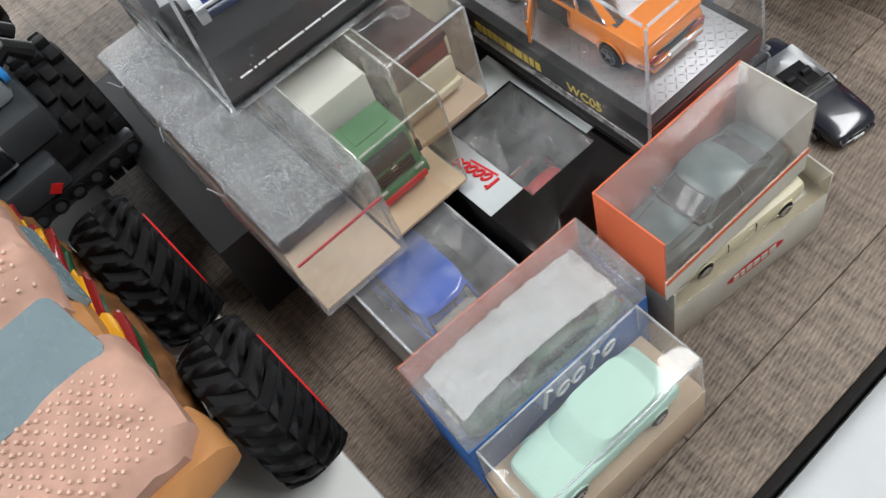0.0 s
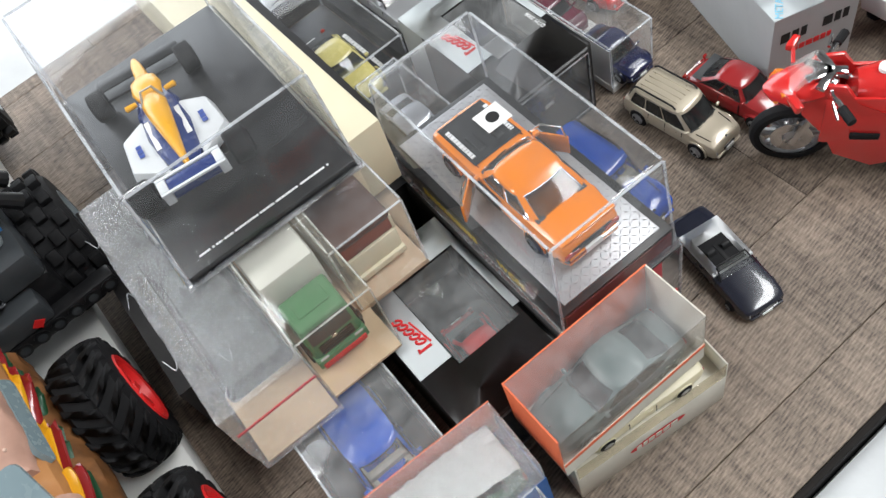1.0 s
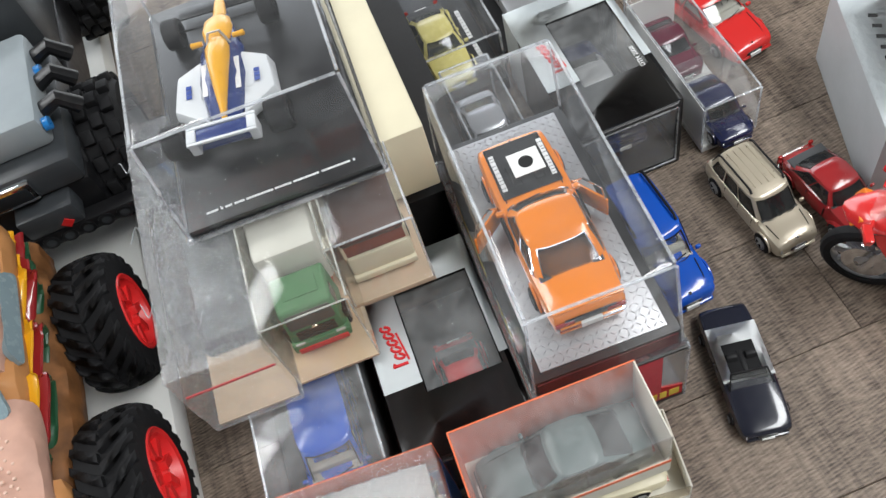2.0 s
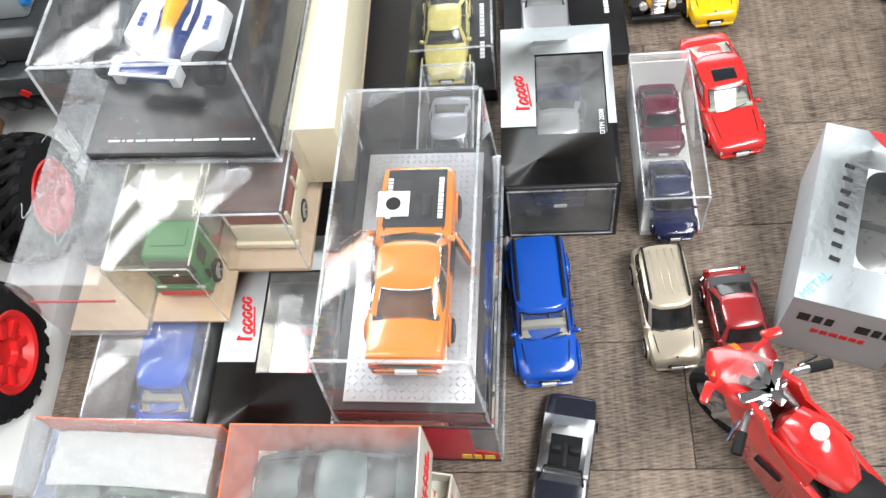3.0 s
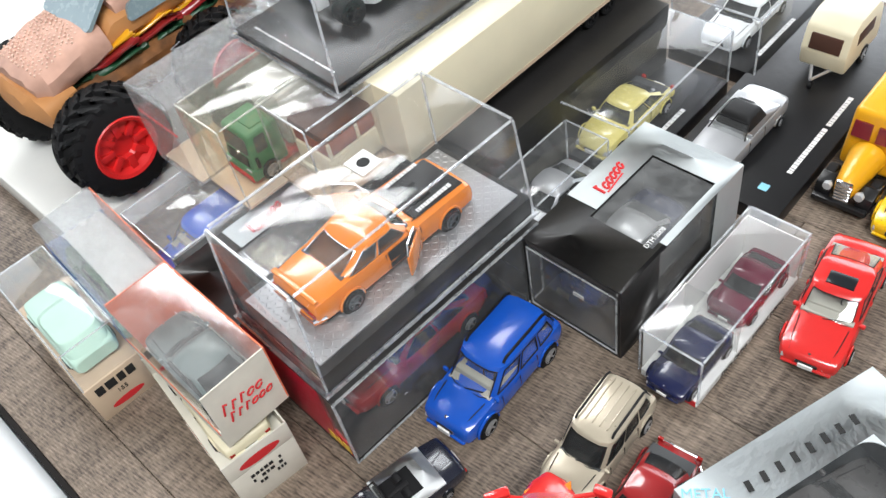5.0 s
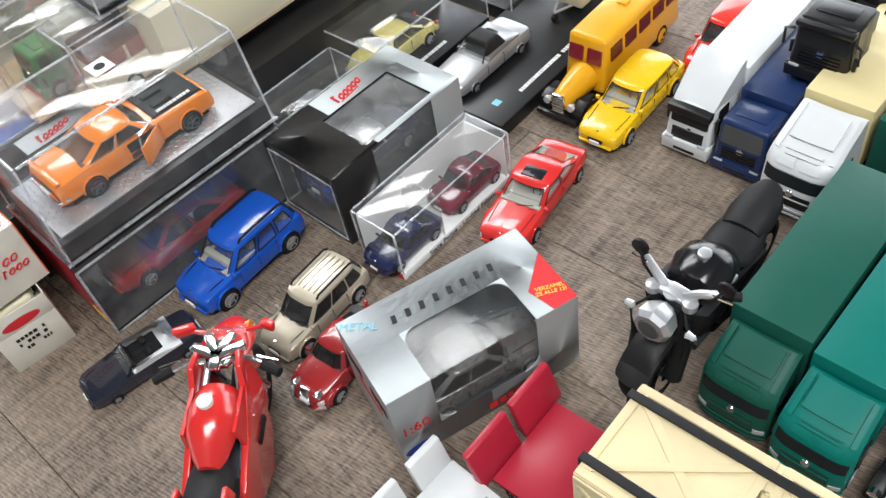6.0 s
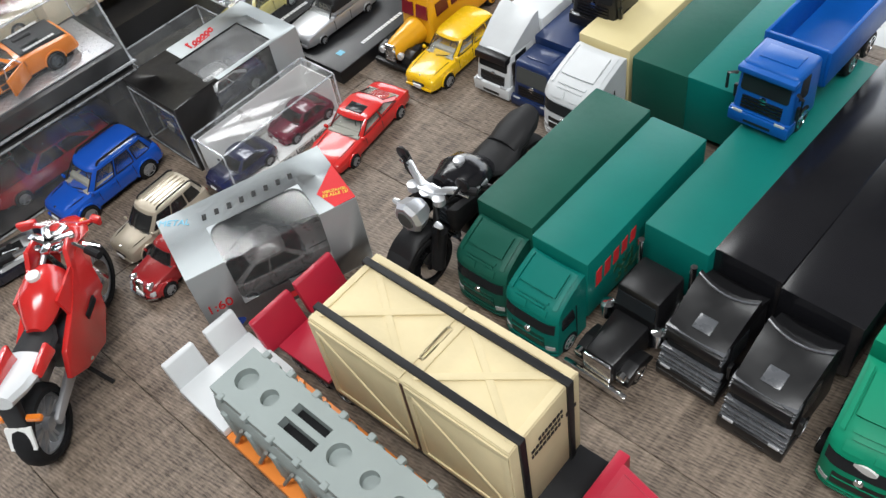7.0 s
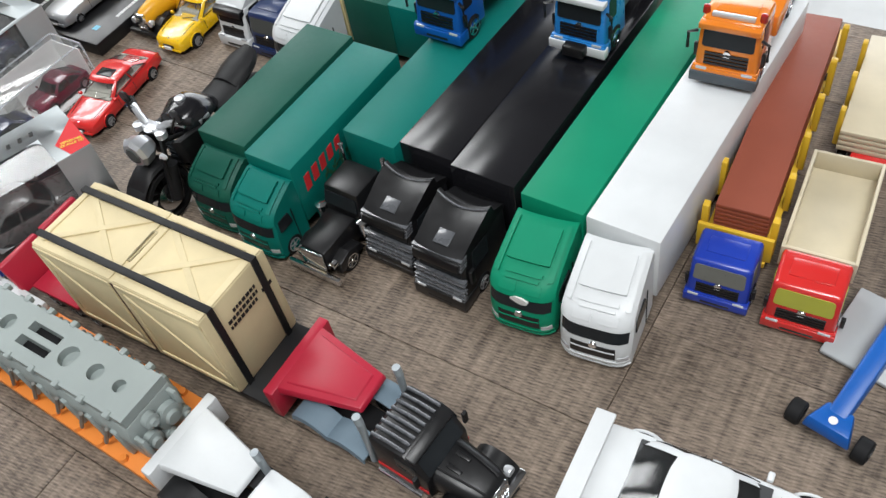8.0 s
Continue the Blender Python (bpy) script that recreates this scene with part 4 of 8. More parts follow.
def trailer(parent, W, y0, y1, z0, z1, paint, axles=3, label="", ribs=False):
    w = W / 2
    b = box(-w, w, y0, y1, z0, z1, .06)
    t = part("trailer_box", b, paint, parent, label)
    part("chassis", box(-w * .5, w * .5, y0 + .2, y1 - .1, .7, z0 + .02, .04), M["satin"], parent)
    part("side_skirt", box(w * .9 - .05, w * .9, y0 + .35 * (y1 - y0), y0 + .62 * (y1 - y0), .4, z0 - .1, .02), M["satin"], parent)
    for i in range(axles):
        for s in (1, -1):
            wheel(parent, .52, .45, s * w * .82, y1 - .9 - 1.25 * i, rim=M["silver"], side=s)
    # rear door bars and rim
    part("rear_door", box(-w * .94, w * .94, y1, y1 + .05, z0 + .1, z1 - .1, .02), paint, parent)
    return t


def lorry(name, x, y, rz, W, cabL, H, paint, trL, tz1, trpaint, label, glass=None, deflector=True, gap=.25, visor=None, z0=.35, tz0=.95, style="tall", axles=3, grille=None, trW=None, turn=0):
    t = thing(name, x, y, 0, rz, label, "truck", "row of model trucks")
    kb = cab(t, W, cabL, H, paint, 0, glass, deflector, visor=visor, z0=z0, style=style, grille=grille)
    piv = P(0, cabL, 0)
    kb.matrix_basis = piv @ pose(0, 0, 0, 0, 0, turn) @ piv.inverted()
    for s in (1, -1):
        wheel(t, .55, .42, s * W * .42, .30 * cabL + .4, rim=M["silver"], side=s)
    part("frame_rail", box(-W * .25, W * .25, .2, cabL + gap + 1.2, .45, .9, .03), M["satin"], t)
    trailer(t, trW or W, cabL + gap, cabL + gap + trL, tz0, tz1, trpaint, axles)
    return t


# ---- boxes and cases ----


def case(parent, W, L, z0, z1, taper=0.0, base=0.8, basemat=None, edge=0.07, mat_=None, flange=0.12, r=.18, name="cover"):
    """A clear cover on a plinth, long side along y, centred on the parent."""
    w, l = W / 2, L / 2
    p = [(-w, -l, z0), (w, -l, z0), (w, l, z0), (-w, l, z0), (-w + taper, -l + taper, z1), (w - taper, -l + taper, z1), (w - taper, l - taper, z1), (-w + taper, l - taper, z1)]
    b = hexa(p, r, seg=2)
    bot = [f for f in b.faces if f.calc_center_median().z < z0 + r * .9]
    bmesh.ops.delete(b, geom=bot, context="FACES")
    cov = part(name, b, mat_ or M["acrylic"], parent)
    cov.visible_shadow = False
    # Pale bars along the edges, their bright look put into the colour.
    if edge:
        v = [Vector(q) for q in p]
        e = bmesh.new()
        for i, j in ((4, 5), (5, 6), (6, 7), (7, 4), (0, 4), (1, 5), (2, 6), (3, 7)):
            d = (v[j] - v[i]).normalized()
            tube([v[i].lerp(v[j], .012) + Vector((0, 0, -.05)) - Vector(((v[i].x > 0) - .5, (v[i].y > 0) - .5, 0)) * .1, v[j].lerp(v[i], .012) + Vector((0, 0, -.05)) - Vector(((v[j].x > 0) - .5, (v[j].y > 0) - .5, 0)) * .1], edge, 6, e)
        k = part("cover_edges", e, M["edge"], cov)
        k.visible_shadow = False
    if flange:
        f = sheet(-w - flange, w + flange, -l - flange, l + flange, z0 + .1, ((-w + .05, w - .05, -l + .05, l - .05),), .1)
        k = part("cover_rim", f, M["edge"], cov)
        k.visible_shadow = False
    if base:
        part("plinth", box(-w + .12, w - .12, -l + .12, l - .12, z0 - .02, z0 + base, .05), basemat or M["black"], parent)
    return cov


def carton(parent, W, L, H, body, windows=(), z=0.0, t=.06, top=None, inner=None, sides=()):
    """A card box with windows cut in its lid; sides: openings (face, from, to, low, high)."""
    w, l = W / 2, L / 2
    part("lid", sheet(-w, w, -l, l, z + H, windows, t), top or body, parent)
    part("bottom", sheet(-w, w, -l, l, z + t, (), t), inner or body, parent)
    for nm, s in (("right_panel", 1), ("left_panel", -1)):
        hs = tuple((o[1], o[2], o[3], o[4]) for o in sides if o[0] == nm)
        b = sheet(-l, l, z, z + H - t, 0, hs, t)
        bmesh.ops.transform(b, matrix=Matrix(((0, 0, 1, s * w + (0 if s > 0 else t)), (1, 0, 0, 0), (0, 1, 0, 0), (0, 0, 0, 1))), verts=b.verts)
        part("side_panel", b, body, parent)
    for nm, s in (("back_panel", 1), ("front_panel", -1)):
        hs = tuple((o[1], o[2], o[3], o[4]) for o in sides if o[0] == nm)
        b = sheet(-w + t, w - t, z, z + H - t, 0, hs, t)
        bmesh.ops.transform(b, matrix=Matrix(((1, 0, 0, 0), (0, 0, 1, s * l + (0 if s > 0 else t)), (0, 1, 0, 0), (0, 0, 0, 1))), verts=b.verts)
        part("end_panel", b, body, parent)


def script(parent, w, h, m, material, n=6, seed=1, r=.05, name="maker_mark"):
    """A maker's mark as a row of plain slanted rings and stems."""
    rnd, b, p = random.Random(seed), bmesh.new(), w / n
    for i in range(n):
        x = -w / 2 + p * (i + .5)
        if i == 0 or rnd.random() < .22:
            k = h * (.95 if i == 0 else .75)
            tube([(x - .25 * p, -.5 * h, 0), (x + .1 * p, -.5 * h + k, 0), (x + .38 * p, -.5 * h + k * .82, 0)], r * 1.15, 6, b)
        else:
            tube([(x + .36 * p * math.cos(a) + .12 * h * math.sin(a), -.5 * h + .27 * h * (1 + math.sin(a)), 0) for a in steps(.5, 6.2, 10)], r, 6, b)
    return part(name, b, material, parent, at=m)


# ---- room ----
TH = -13.2  # turn of the table against the row of trucks


def room_wall(name, x0, x1, y0, y1, z0, z1, holes=(), axis="y"):
    """A wall with window openings (from, to, low, high), in metres."""
    b = bmesh.new()
    if axis == "y":
        sheet(x0, x1, z0, z1, 0, holes, 0.12, b)
        bmesh.ops.transform(b, matrix=Matrix(((1, 0, 0, 0), (0, 0, 1, y0), (0, 1, 0, 0), (0, 0, 0, 1))), verts=b.verts)
    else:
        sheet(y0, y1, z0, z1, 0, holes, 0.12, b)
        bmesh.ops.transform(b, matrix=Matrix(((0, 0, 1, x0), (1, 0, 0, 0), (0, 1, 0, 0), (0, 0, 0, 1))), verts=b.verts)
    bmesh.ops.scale(b, vec=(100, 100, 100), verts=b.verts)
    return tagged(part(name, b, M["wall"]), "unseen grey painted wall added around the table", "wall", kind="structure")


# Unseen room added around the table; its dull colours keep reflected light low.
room_wall("wall_north", -2.7, 2.0, 1.72, 0, -0.75, 1.75, ((-1.2, 1.4, -0.05, 0.95),))
room_wall("wall_south", -2.7, 2.0, -1.6, 0, -0.75, 1.75)
room_wall("wall_west", -2.65, 0, -1.6, 1.6, -0.75, 1.75, ((-0.7, 0.9, 0.15, 1.35),), "x")
room_wall("wall_east", 2.06, 0, -1.6, 1.6, -0.75, 1.75, (), "x")
tagged(part("floor", box(-280, 210, -175, 175, -78, -75), M["floor"]), "unseen plain brown floor added below the table", "floor", kind="structure")
tagged(part("ceiling", sheet(-280, 210, -175, 175, 180, (), 5), M["wall"]), "unseen grey ceiling added above the table", "ceiling", kind="structure")
for i, (nm, m, n, ww, hh) in enumerate((("window_1", pose(0.1, 1.64, 0.45), 4, 2.6, 1.0), ("window_2", pose(-2.68, 0.1, 0.75, 0, 0, 90), 3, 1.6, 1.2))):
    win = thing(nm, 0, 0, 0, 0, "white window frame with upright bars", "window")
    win["kind"] = "structure"
    win.matrix_basis = m
    a, h = ww * 50, hh * 50
    b = box(-a, a, -3, 3, -h, -h + 5)
    box(-a, a, -3, 3, h - 5, h, bm=b)
    part("window_frame", b, M["white"], win)
    for k in range(n + 1):
        xx = -a + 2 + (2 * a - 4) * k / n
        part("window_bar", box(xx - 2, xx + 2, -3, 3, -h + 5, h - 5), M["white"], win)

for nm, cx, cy, lx, ly in (("window_3", -155, 84, 96, 16), ("window_4", -180, 133, 71, 19)):
    rl = thing(nm, 0, 0, 0, 0, "roof window with white frame bars", "window")
    rl["kind"] = "structure"
    rl.matrix_basis = P(cx, cy, 170)
    part("window_frame", sheet(-lx - 3, lx + 3, -ly - 3, ly + 3, 4.9, ((-lx, lx, -ly, ly),), 6), M["white"], rl)
    for k in range(4):
        part("window_bar", box(-lx + 2 * lx * (k + .5) / 4 - 1, -lx + 2 * lx * (k + .5) / 4 + 1, -ly, ly, -1, 1), M["white"], rl)

# ---- table ----
table = thing("table", 0, 0, 0, TH, "table topped with dark wood-look laminate planks", "table")
part("apron", box(-26, 60, -17.0, 28.5, -4, -1.3), M["joint"], table)
part("edge_band", box(-75, 60.3, -18.62, -18.36, -3.2, -0.05, .04), M["joint"], table)
part("substrate", box(-74.8, 60, -18.3, 29, -1.3, -0.25), M["joint"], table)
for lx, ly in ((-70, -12), (56, -12), (-70, 24), (56, 24)):
    part("table_leg", box(lx - 3, lx + 3, ly - 3, ly + 3, -75, -4, .3), M["joint"], table)

# white sill in front of the table
sill = tagged(part("white_sill", box(-75, 70, -45, -18.7, -6, -1.2, .3), M["white"], at=P(0, 0, 0, 0, 0, TH)), "white smooth sill board in front of the table", "sill")
tagged(part("rear_sill", box(-90, 75, 29.5, 60, -8, -.8, .3), M["white"], at=P(0, 0, 0, 0, 0, TH)), "white window sill behind the table", "sill")
# pale board lying on the table
board = tagged(part("white_board", box(-74, -38.4, -11, 28, 0, 1.7, .12), M["whitemat"], at=P(0, 0, 0, 0, 0, TH)), "thick pale board under the big toy trucks", "board")


# ---- loose cars on the table ----
LOOSE = "loose model cars on the table"
car("red_coupe", -5.8, 9.2, 0, -4.5, 6.9, 2.6, 1.85, M["red"], "sedan", "glossy red model saloon with a black sunroof", LOOSE, glass=M["paleglass"], sunroof=True)
car("blue_suv", -17.15, 0.35, 0, -10, 6.5, 2.65, 2.6, M["blue"], "suv", "glossy blue model off-roader with a roof rack", LOOSE, glass=M["paleglass"], rails=True)
car("champagne_suv", -12.05, -0.8, 0, -9, 5.4, 2.2, 2.1, M["gold"], "suv", "champagne metallic model off-roader with dark windows", LOOSE, rails=True)
rv = car("red_vintage_car", -9.5, -2.4, 0, -8, 5.1, 2.2, 1.9, M["darkred"], "beetle", "dark red vintage model saloon with chrome bumpers", LOOSE)
for s in (1, -1):
    part("front_mudguard", prism([(-2.35, .35), (-2.25, .75), (-1.85, .95), (-1.3, .8), (-.9, .4), (-1.2, .4), (-1.6, .6), (-2.0, .4)], s * .62, s * 1.08, "x", .06), M["darkred"], rv)
    part("headlamp_bowl", lathe([(-2.45, .001), (-2.44, .17), (-2.3, .2), (-2.0, .08)], 12, "y", (s * .62, 0, .95)), M["chrome"], rv)
part("chrome_grille", hexa([(-.28, -2.62, .45), (.28, -2.62, .45), (.3, -2.4, .45), (-.3, -2.4, .45), (-.2, -2.5, 1.15), (.2, -2.5, 1.15), (.25, -2.3, 1.15), (-.25, -2.3, 1.15)], .05), M["chrome"], rv)
part("chrome_bumper", tube([(-1.0, -2.35, .4), (-.6, -2.7, .38), (.6, -2.7, .38), (1.0, -2.35, .4)], .09, 8), M["chrome"], rv)
part("chrome_bumper", tube([(-1.0, 2.25, .45), (-.6, 2.65, .45), (.6, 2.65, .45), (1.0, 2.25, .45)], .09, 8), M["chrome"], rv)
car("yellow_estate", -3.75, 17.0, 0, -11, 7.0, 2.5, 2.15, M["yellow"], "estate", "yellow model estate car", LOOSE, glass=M["paleglass"])
car("orange_car", -0.6, 23.5, 0, -11, 6.5, 2.5, 2.2, M["orangered"], "suv", "orange model car parked behind the yellow estate", LOOSE, glass=M["smoke"])


def convertible(name, x, y, z, rz, L, W, H, paint, label, group, top=None, inner=None):
    c = car(name, x, y, z, rz, L, W, H, paint, "open", label, group)
    w = W / 2
    Y = lambda t: (t - .5) * L
    zt = .82 * H
    part("cockpit", box(-w * .70, w * .70, Y(.40), Y(.72), zt * .9, zt * 1.085, .03), inner or M["dark"], c)
    part("cockpit_surround", sheet(-w * .93, w * .93, Y(.39), Y(.82), zt * 1.13, ((-w * .58, w * .58, Y(.43), Y(.68)),), .1), top or M["white"], c)
    for s in (1, -1):
        part("seat", hexa([(s * w * .35 - .22 * w, Y(.52), zt * .95), (s * w * .35 + .22 * w, Y(.52), zt * .95), (s * w * .35 + .22 * w, Y(.58), zt * .95), (s * w * .35 - .22 * w, Y(.58), zt * .95), (s * w * .35 - .20 * w, Y(.56), zt * 1.28), (s * w * .35 + .20 * w, Y(.56), zt * 1.28), (s * w * .35 + .20 * w, Y(.60), zt * 1.28), (s * w * .35 - .20 * w, Y(.60), zt * 1.28)], .05), M["satin"], c)
    part("gear_console", box(-w * .09, w * .09, Y(.44), Y(.62), zt, zt * 1.12, .03), M["satin"], c)
    part("dashboard", box(-w * .66, w * .66, Y(.40), Y(.44), zt, zt * 1.2, .04), M["satin"], c)
    q = [(-w * .80, Y(.335), zt), (w * .80, Y(.335), zt), (w * .66, Y(.425), H * 1.2), (-w * .66, Y(.425), H * 1.2)]
    k = part("windscreen", pane(q, .04, .015, .015), M["carglass"], c)
    k.visible_shadow = False
    part("windscreen_frame", tube([q[0], q[3], q[2], q[1]], .045, 6), M["black"], c)
    return c


convertible("dark_convertible", -18.05, -6.15, 0, -24, 5.5, 2.15, 1.05, M["midnight"], "dark blue open model convertible with white interior trim", LOOSE)


def motorcycle(name, x, y, rz, L, paint, label, frame_=None, faired=True):
    """A model motorcycle with its nose towards -y; about 1:18."""
    m = thing(name, x, y, 0, rz, label, "motorcycle", "model motorcycles")
    R = .155 * L
    yf, yr = (-.345 if faired else -.385) * L, .345 * L
    fat = 1 if faired else 1.4
    for nm, yy, wd in (("front_wheel", yf, (.055 if faired else .115) * L), ("rear_wheel", yr, .085 * L)):
        t = lathe([(-wd / 2, R * .74), (-wd / 2, R * .88), (-wd * .3, R * .97), (0, R), (wd * .3, R * .97), (wd / 2, R * .88), (wd / 2, R * .74), (-wd / 2, R * .74)], 30, cap=False)
        ty = part(nm, t, M["rubber"], m, at=P(0, yy, R))
        d = lathe([(-wd * .3, R * .70), (-wd * .3, R * .76), (wd * .3, R * .76), (wd * .3, R * .70), (-wd * .3, R * .70)], 28, cap=False)
        for k in range(8 if faired else 5):
            for s in (-.12, .12):
                b = box(-wd * .14, wd * .14, -R * .035, R * .035, R * .1, R * .74)
                join(d, b, Matrix.Rotation(2 * math.pi * k / (8 if faired else 5) + s, 4, "X"))
        lathe([(-wd * .45, .001), (-wd * .45, R * .17), (wd * .45, R * .17), (wd * .45, .001)], 14, bm=d, cap=False)
        part("rim", d, M["silver"] if faired else M["satin"], ty)
        dd = bmesh.new()
        for s in ((1, -1) if yy < 0 else (1,)):
            lathe([(s * wd * .5, R * .22), (s * wd * .54, R * .22), (s * wd * .54, R * .5), (s * wd * .5, R * .5), (s * wd * .5, R * .22)], 24, bm=dd, cap=False)
        part("brake_disc", dd, M["chrome"], ty)
    z = lambda f: f * L
    wp = .055 * L
    for s in (1, -1):
        part("fork_leg", tube([(s * wp, yf, R), (s * wp, yf + .055 * L, z(.30)), (s * wp, yf + .10 * L, z(.47))], .014 * L, 10), M["chrome"] if faired else M["satin"], m)
        part("swing_arm", hexa([(s * .05 * L - .012 * L, .05 * L, z(.14)), (s * .05 * L + .012 * L, .05 * L, z(.14)), (s * .06 * L + .012 * L, yr, R - .02 * L), (s * .06 * L - .012 * L, yr, R - .02 * L), (s * .05 * L - .012 * L, .05 * L, z(.21)), (s * .05 * L + .012 * L, .05 * L, z(.21)), (s * .06 * L + .012 * L, yr, R + .02 * L), (s * .06 * L - .012 * L, yr, R + .02 * L)], .01 * L), M["silver"] if faired else M["satin"], m)
        part("frame_tube", tube([(s * .05 * L, yf + .10 * L, z(.43)), (s * .075 * L, -.10 * L, z(.36)), (s * .06 * L, .06 * L, z(.24)), (s * .05 * L, .05 * L, z(.15))], .012 * L, 8), M["silver"] if faired else M["satin"], m)
        part("footrest", tube([(s * .05 * L, .04 * L, z(.15)), (s * .11 * L, .06 * L, z(.15))], .009 * L, 6), M["chrome"], m)
    e = box(-.07 * L, .07 * L, -.14 * L, .07 * L, z(.10), z(.27), .02 * L)
    for k in range(5):
        box(-.078 * L, .078 * L, -.12 * L, .0, z(.13 + .028 * k), z(.14 + .028 * k), bm=e)
    lathe([(-.095 * L, .001), (-.095 * L, .045 * L), (.095 * L, .045 * L), (.095 * L, .001)], 16, c=(0, .02 * L, z(.16)), bm=e, cap=False)
    part("engine", e, M["gunmetal"] if faired else M["black"], m)
    # tank
    rows = []
    for t, w, h0, h1 in ((-.19, .03, .36, .42), (-.16, .070, .33, .475), (-.08, .088, .31, .505), (0, .080, .32, .485), (.06, .055, .33, .43), (.09, .035, .35, .40)):
        rows.append([(fat * w * L * math.cos(a) * (1 if math.sin(a) > -.2 else .8), t * L, z((h0 + h1) / 2 + (h1 - h0) / 2 * math.sin(a))) for a in [2 * math.pi * k / 14 for k in range(14)]])
    part("fuel_tank", rings(rows), paint if faired else M["glossblack"], m)
    part("fuel_cap", lathe([(z(.497), .026 * L), (z(.512), .026 * L), (z(.514), .018 * L), (z(.514), .001)], 18, "z", (0, -.075 * L, 0)), M["label"] if faired else M["silver"], m)
    # seat and tail
    rows = []
    for t, w, h in ((.05, .045, .385), (.10, .062, .375), (.18, .062, .385), (.24, .052, .41)):
        rows.append([(fat * 1.25 * w * L * math.cos(a), t * L, z(h - .03 + .035 * math.sin(a))) for a in [2 * math.pi * k / 12 for k in range(12)]])
    part("seat", rings(rows), M["satin"], m)
    rows = []
    for t, w, h in ((.20, .060, .405), (.28, .066, .43), (.36, .058, .45), (.42, .035, .46)):
        rows.append([(1.45 * w * L * math.cos(a), t * L, z(h - .035 + .045 * math.sin(a))) for a in [2 * math.pi * k / 12 for k in range(12)]])
    tail = part("tail_fairing", rings(rows), M["white"] if faired else M["satin"], m)
    if faired:
        part("tail_stripe", box(-.010 * L, .010 * L, .24 * L, .40 * L, z(.425), z(.503), .003 * L), M["red"], tail)
        for s in (1, -1):
            part("tail_flash", hexa([(s * .085 * L - .01 * L, .16 * L, z(.35)), (s * .085 * L + .01 * L, .16 * L, z(.35)), (s * .09 * L + .01 * L, .30 * L, z(.38)), (s * .09 * L - .01 * L, .30 * L, z(.38)), (s * .075 * L - .01 * L, .16 * L, z(.41)), (s * .075 * L + .01 * L, .16 * L, z(.41)), (s * .085 * L + .01 * L, .30 * L, z(.425)), (s * .085 * L - .01 * L, .30 * L, z(.425))], .008 * L), M["red"], tail)
        part("number_plate", hexa([(-.05 * L, .47 * L, z(.20)), (.05 * L, .47 * L, z(.20)), (.05 * L, .48 * L, z(.20)), (-.05 * L, .48 * L, z(.20)), (-.05 * L, .43 * L, z(.28)), (.05 * L, .43 * L, z(.28)), (.05 * L, .44 * L, z(.28)), (-.05 * L, .44 * L, z(.28))]), M["label"], m)
        part("rear_mudguard", hexa([(-.04 * L, .42 * L, z(.26)), (.04 * L, .42 * L, z(.26)), (.04 * L, .44 * L, z(.25)), (-.04 * L, .44 * L, z(.25)), (-.04 * L, .36 * L, z(.41)), (.04 * L, .36 * L, z(.41)), (.04 * L, .40 * L, z(.42)), (-.04 * L, .40 * L, z(.42))], .008 * L), M["satin"], m)
        for s in (1, -1):
            part("rear_indicator", box(s * .07 * L - .03 * L, s * .07 * L + .03 * L, .40 * L, .425 * L, z(.295), z(.32), .008 * L), M["amber"], m)
            prof = [(-.36, .40), (-.30, .50), (-.20, .50), (-.16, .42), (-.02, .36), (.14, .31), (.20, .22), (.10, .14), (-.06, .08), (-.20, .13), (-.24, .24), (-.33, .33)]
            b = prism([(u * L, v * L) for u, v in prof], s * .082 * L, s * .105 * L, "x", .006 * L)
            for v in b.verts:
                v.co.x *= 1 - .45 * max(0, (-.10 * L - v.co.y) / (.30 * L))
            f = part("side_fairing", b, paint, m)
            part("fairing_vent", box(s * .095 * L - .012 * L, s * .095 * L + .014 * L, -.16 * L, -.06 * L, z(.24), z(.27), .004 * L), M["dark"], f)
        rows = []
        for t, w, h0, h1 in ((-.47, .012, .395, .415), (-.44, .055, .37, .44), (-.38, .088, .36, .47), (-.31, .092, .40, .485), (-.27, .085, .43, .48)):
            rows.append([(w * L * math.cos(a), t * L, z((h0 + h1) / 2 + (h1 - h0) / 2 * math.sin(a))) for a in [2 * math.pi * k / 14 for k in range(14)]])
        nose = part("nose_fairing", rings(rows), paint, m)
        for s in (1, -1):
            part("headlight", hexa([(s * .045 * L - .02 * L, -.452 * L, z(.39)), (s * .045 * L + .02 * L, -.43 * L, z(.39)), (s * .045 * L + .02 * L, -.42 * L, z(.39)), (s * .045 * L - .02 * L, -.43 * L, z(.39)), (s * .045 * L - .02 * L, -.43 * L, z(.44)), (s * .045 * L + .025 * L, -.40 * L, z(.44)), (s * .045 * L + .02 * L, -.39 * L, z(.44)), (s * .045 * L - .02 * L, -.40 * L, z(.44))], .004 * L), M["amber"], nose)
            part("mirror", hexa([(s * .12 * L - .01 * L, -.40 * L, z(.46)), (s * .17 * L, -.37 * L, z(.455)), (s * .165 * L, -.35 * L, z(.455)), (s * .11 * L - .01 * L, -.37 * L, z(.46)), (s * .12 * L - .01 * L, -.40 * L, z(.49)), (s * .18 * L, -.37 * L, z(.50)), (s * .17 * L, -.34 * L, z(.50)), (s * .11 * L - .01 * L, -.37 * L, z(.49))], .008 * L), paint, nose)
            part("mirror_arm", tube([(s * .07 * L, -.37 * L, z(.46)), (s * .13 * L, -.37 * L, z(.475))], .008 * L, 6), paint, nose)
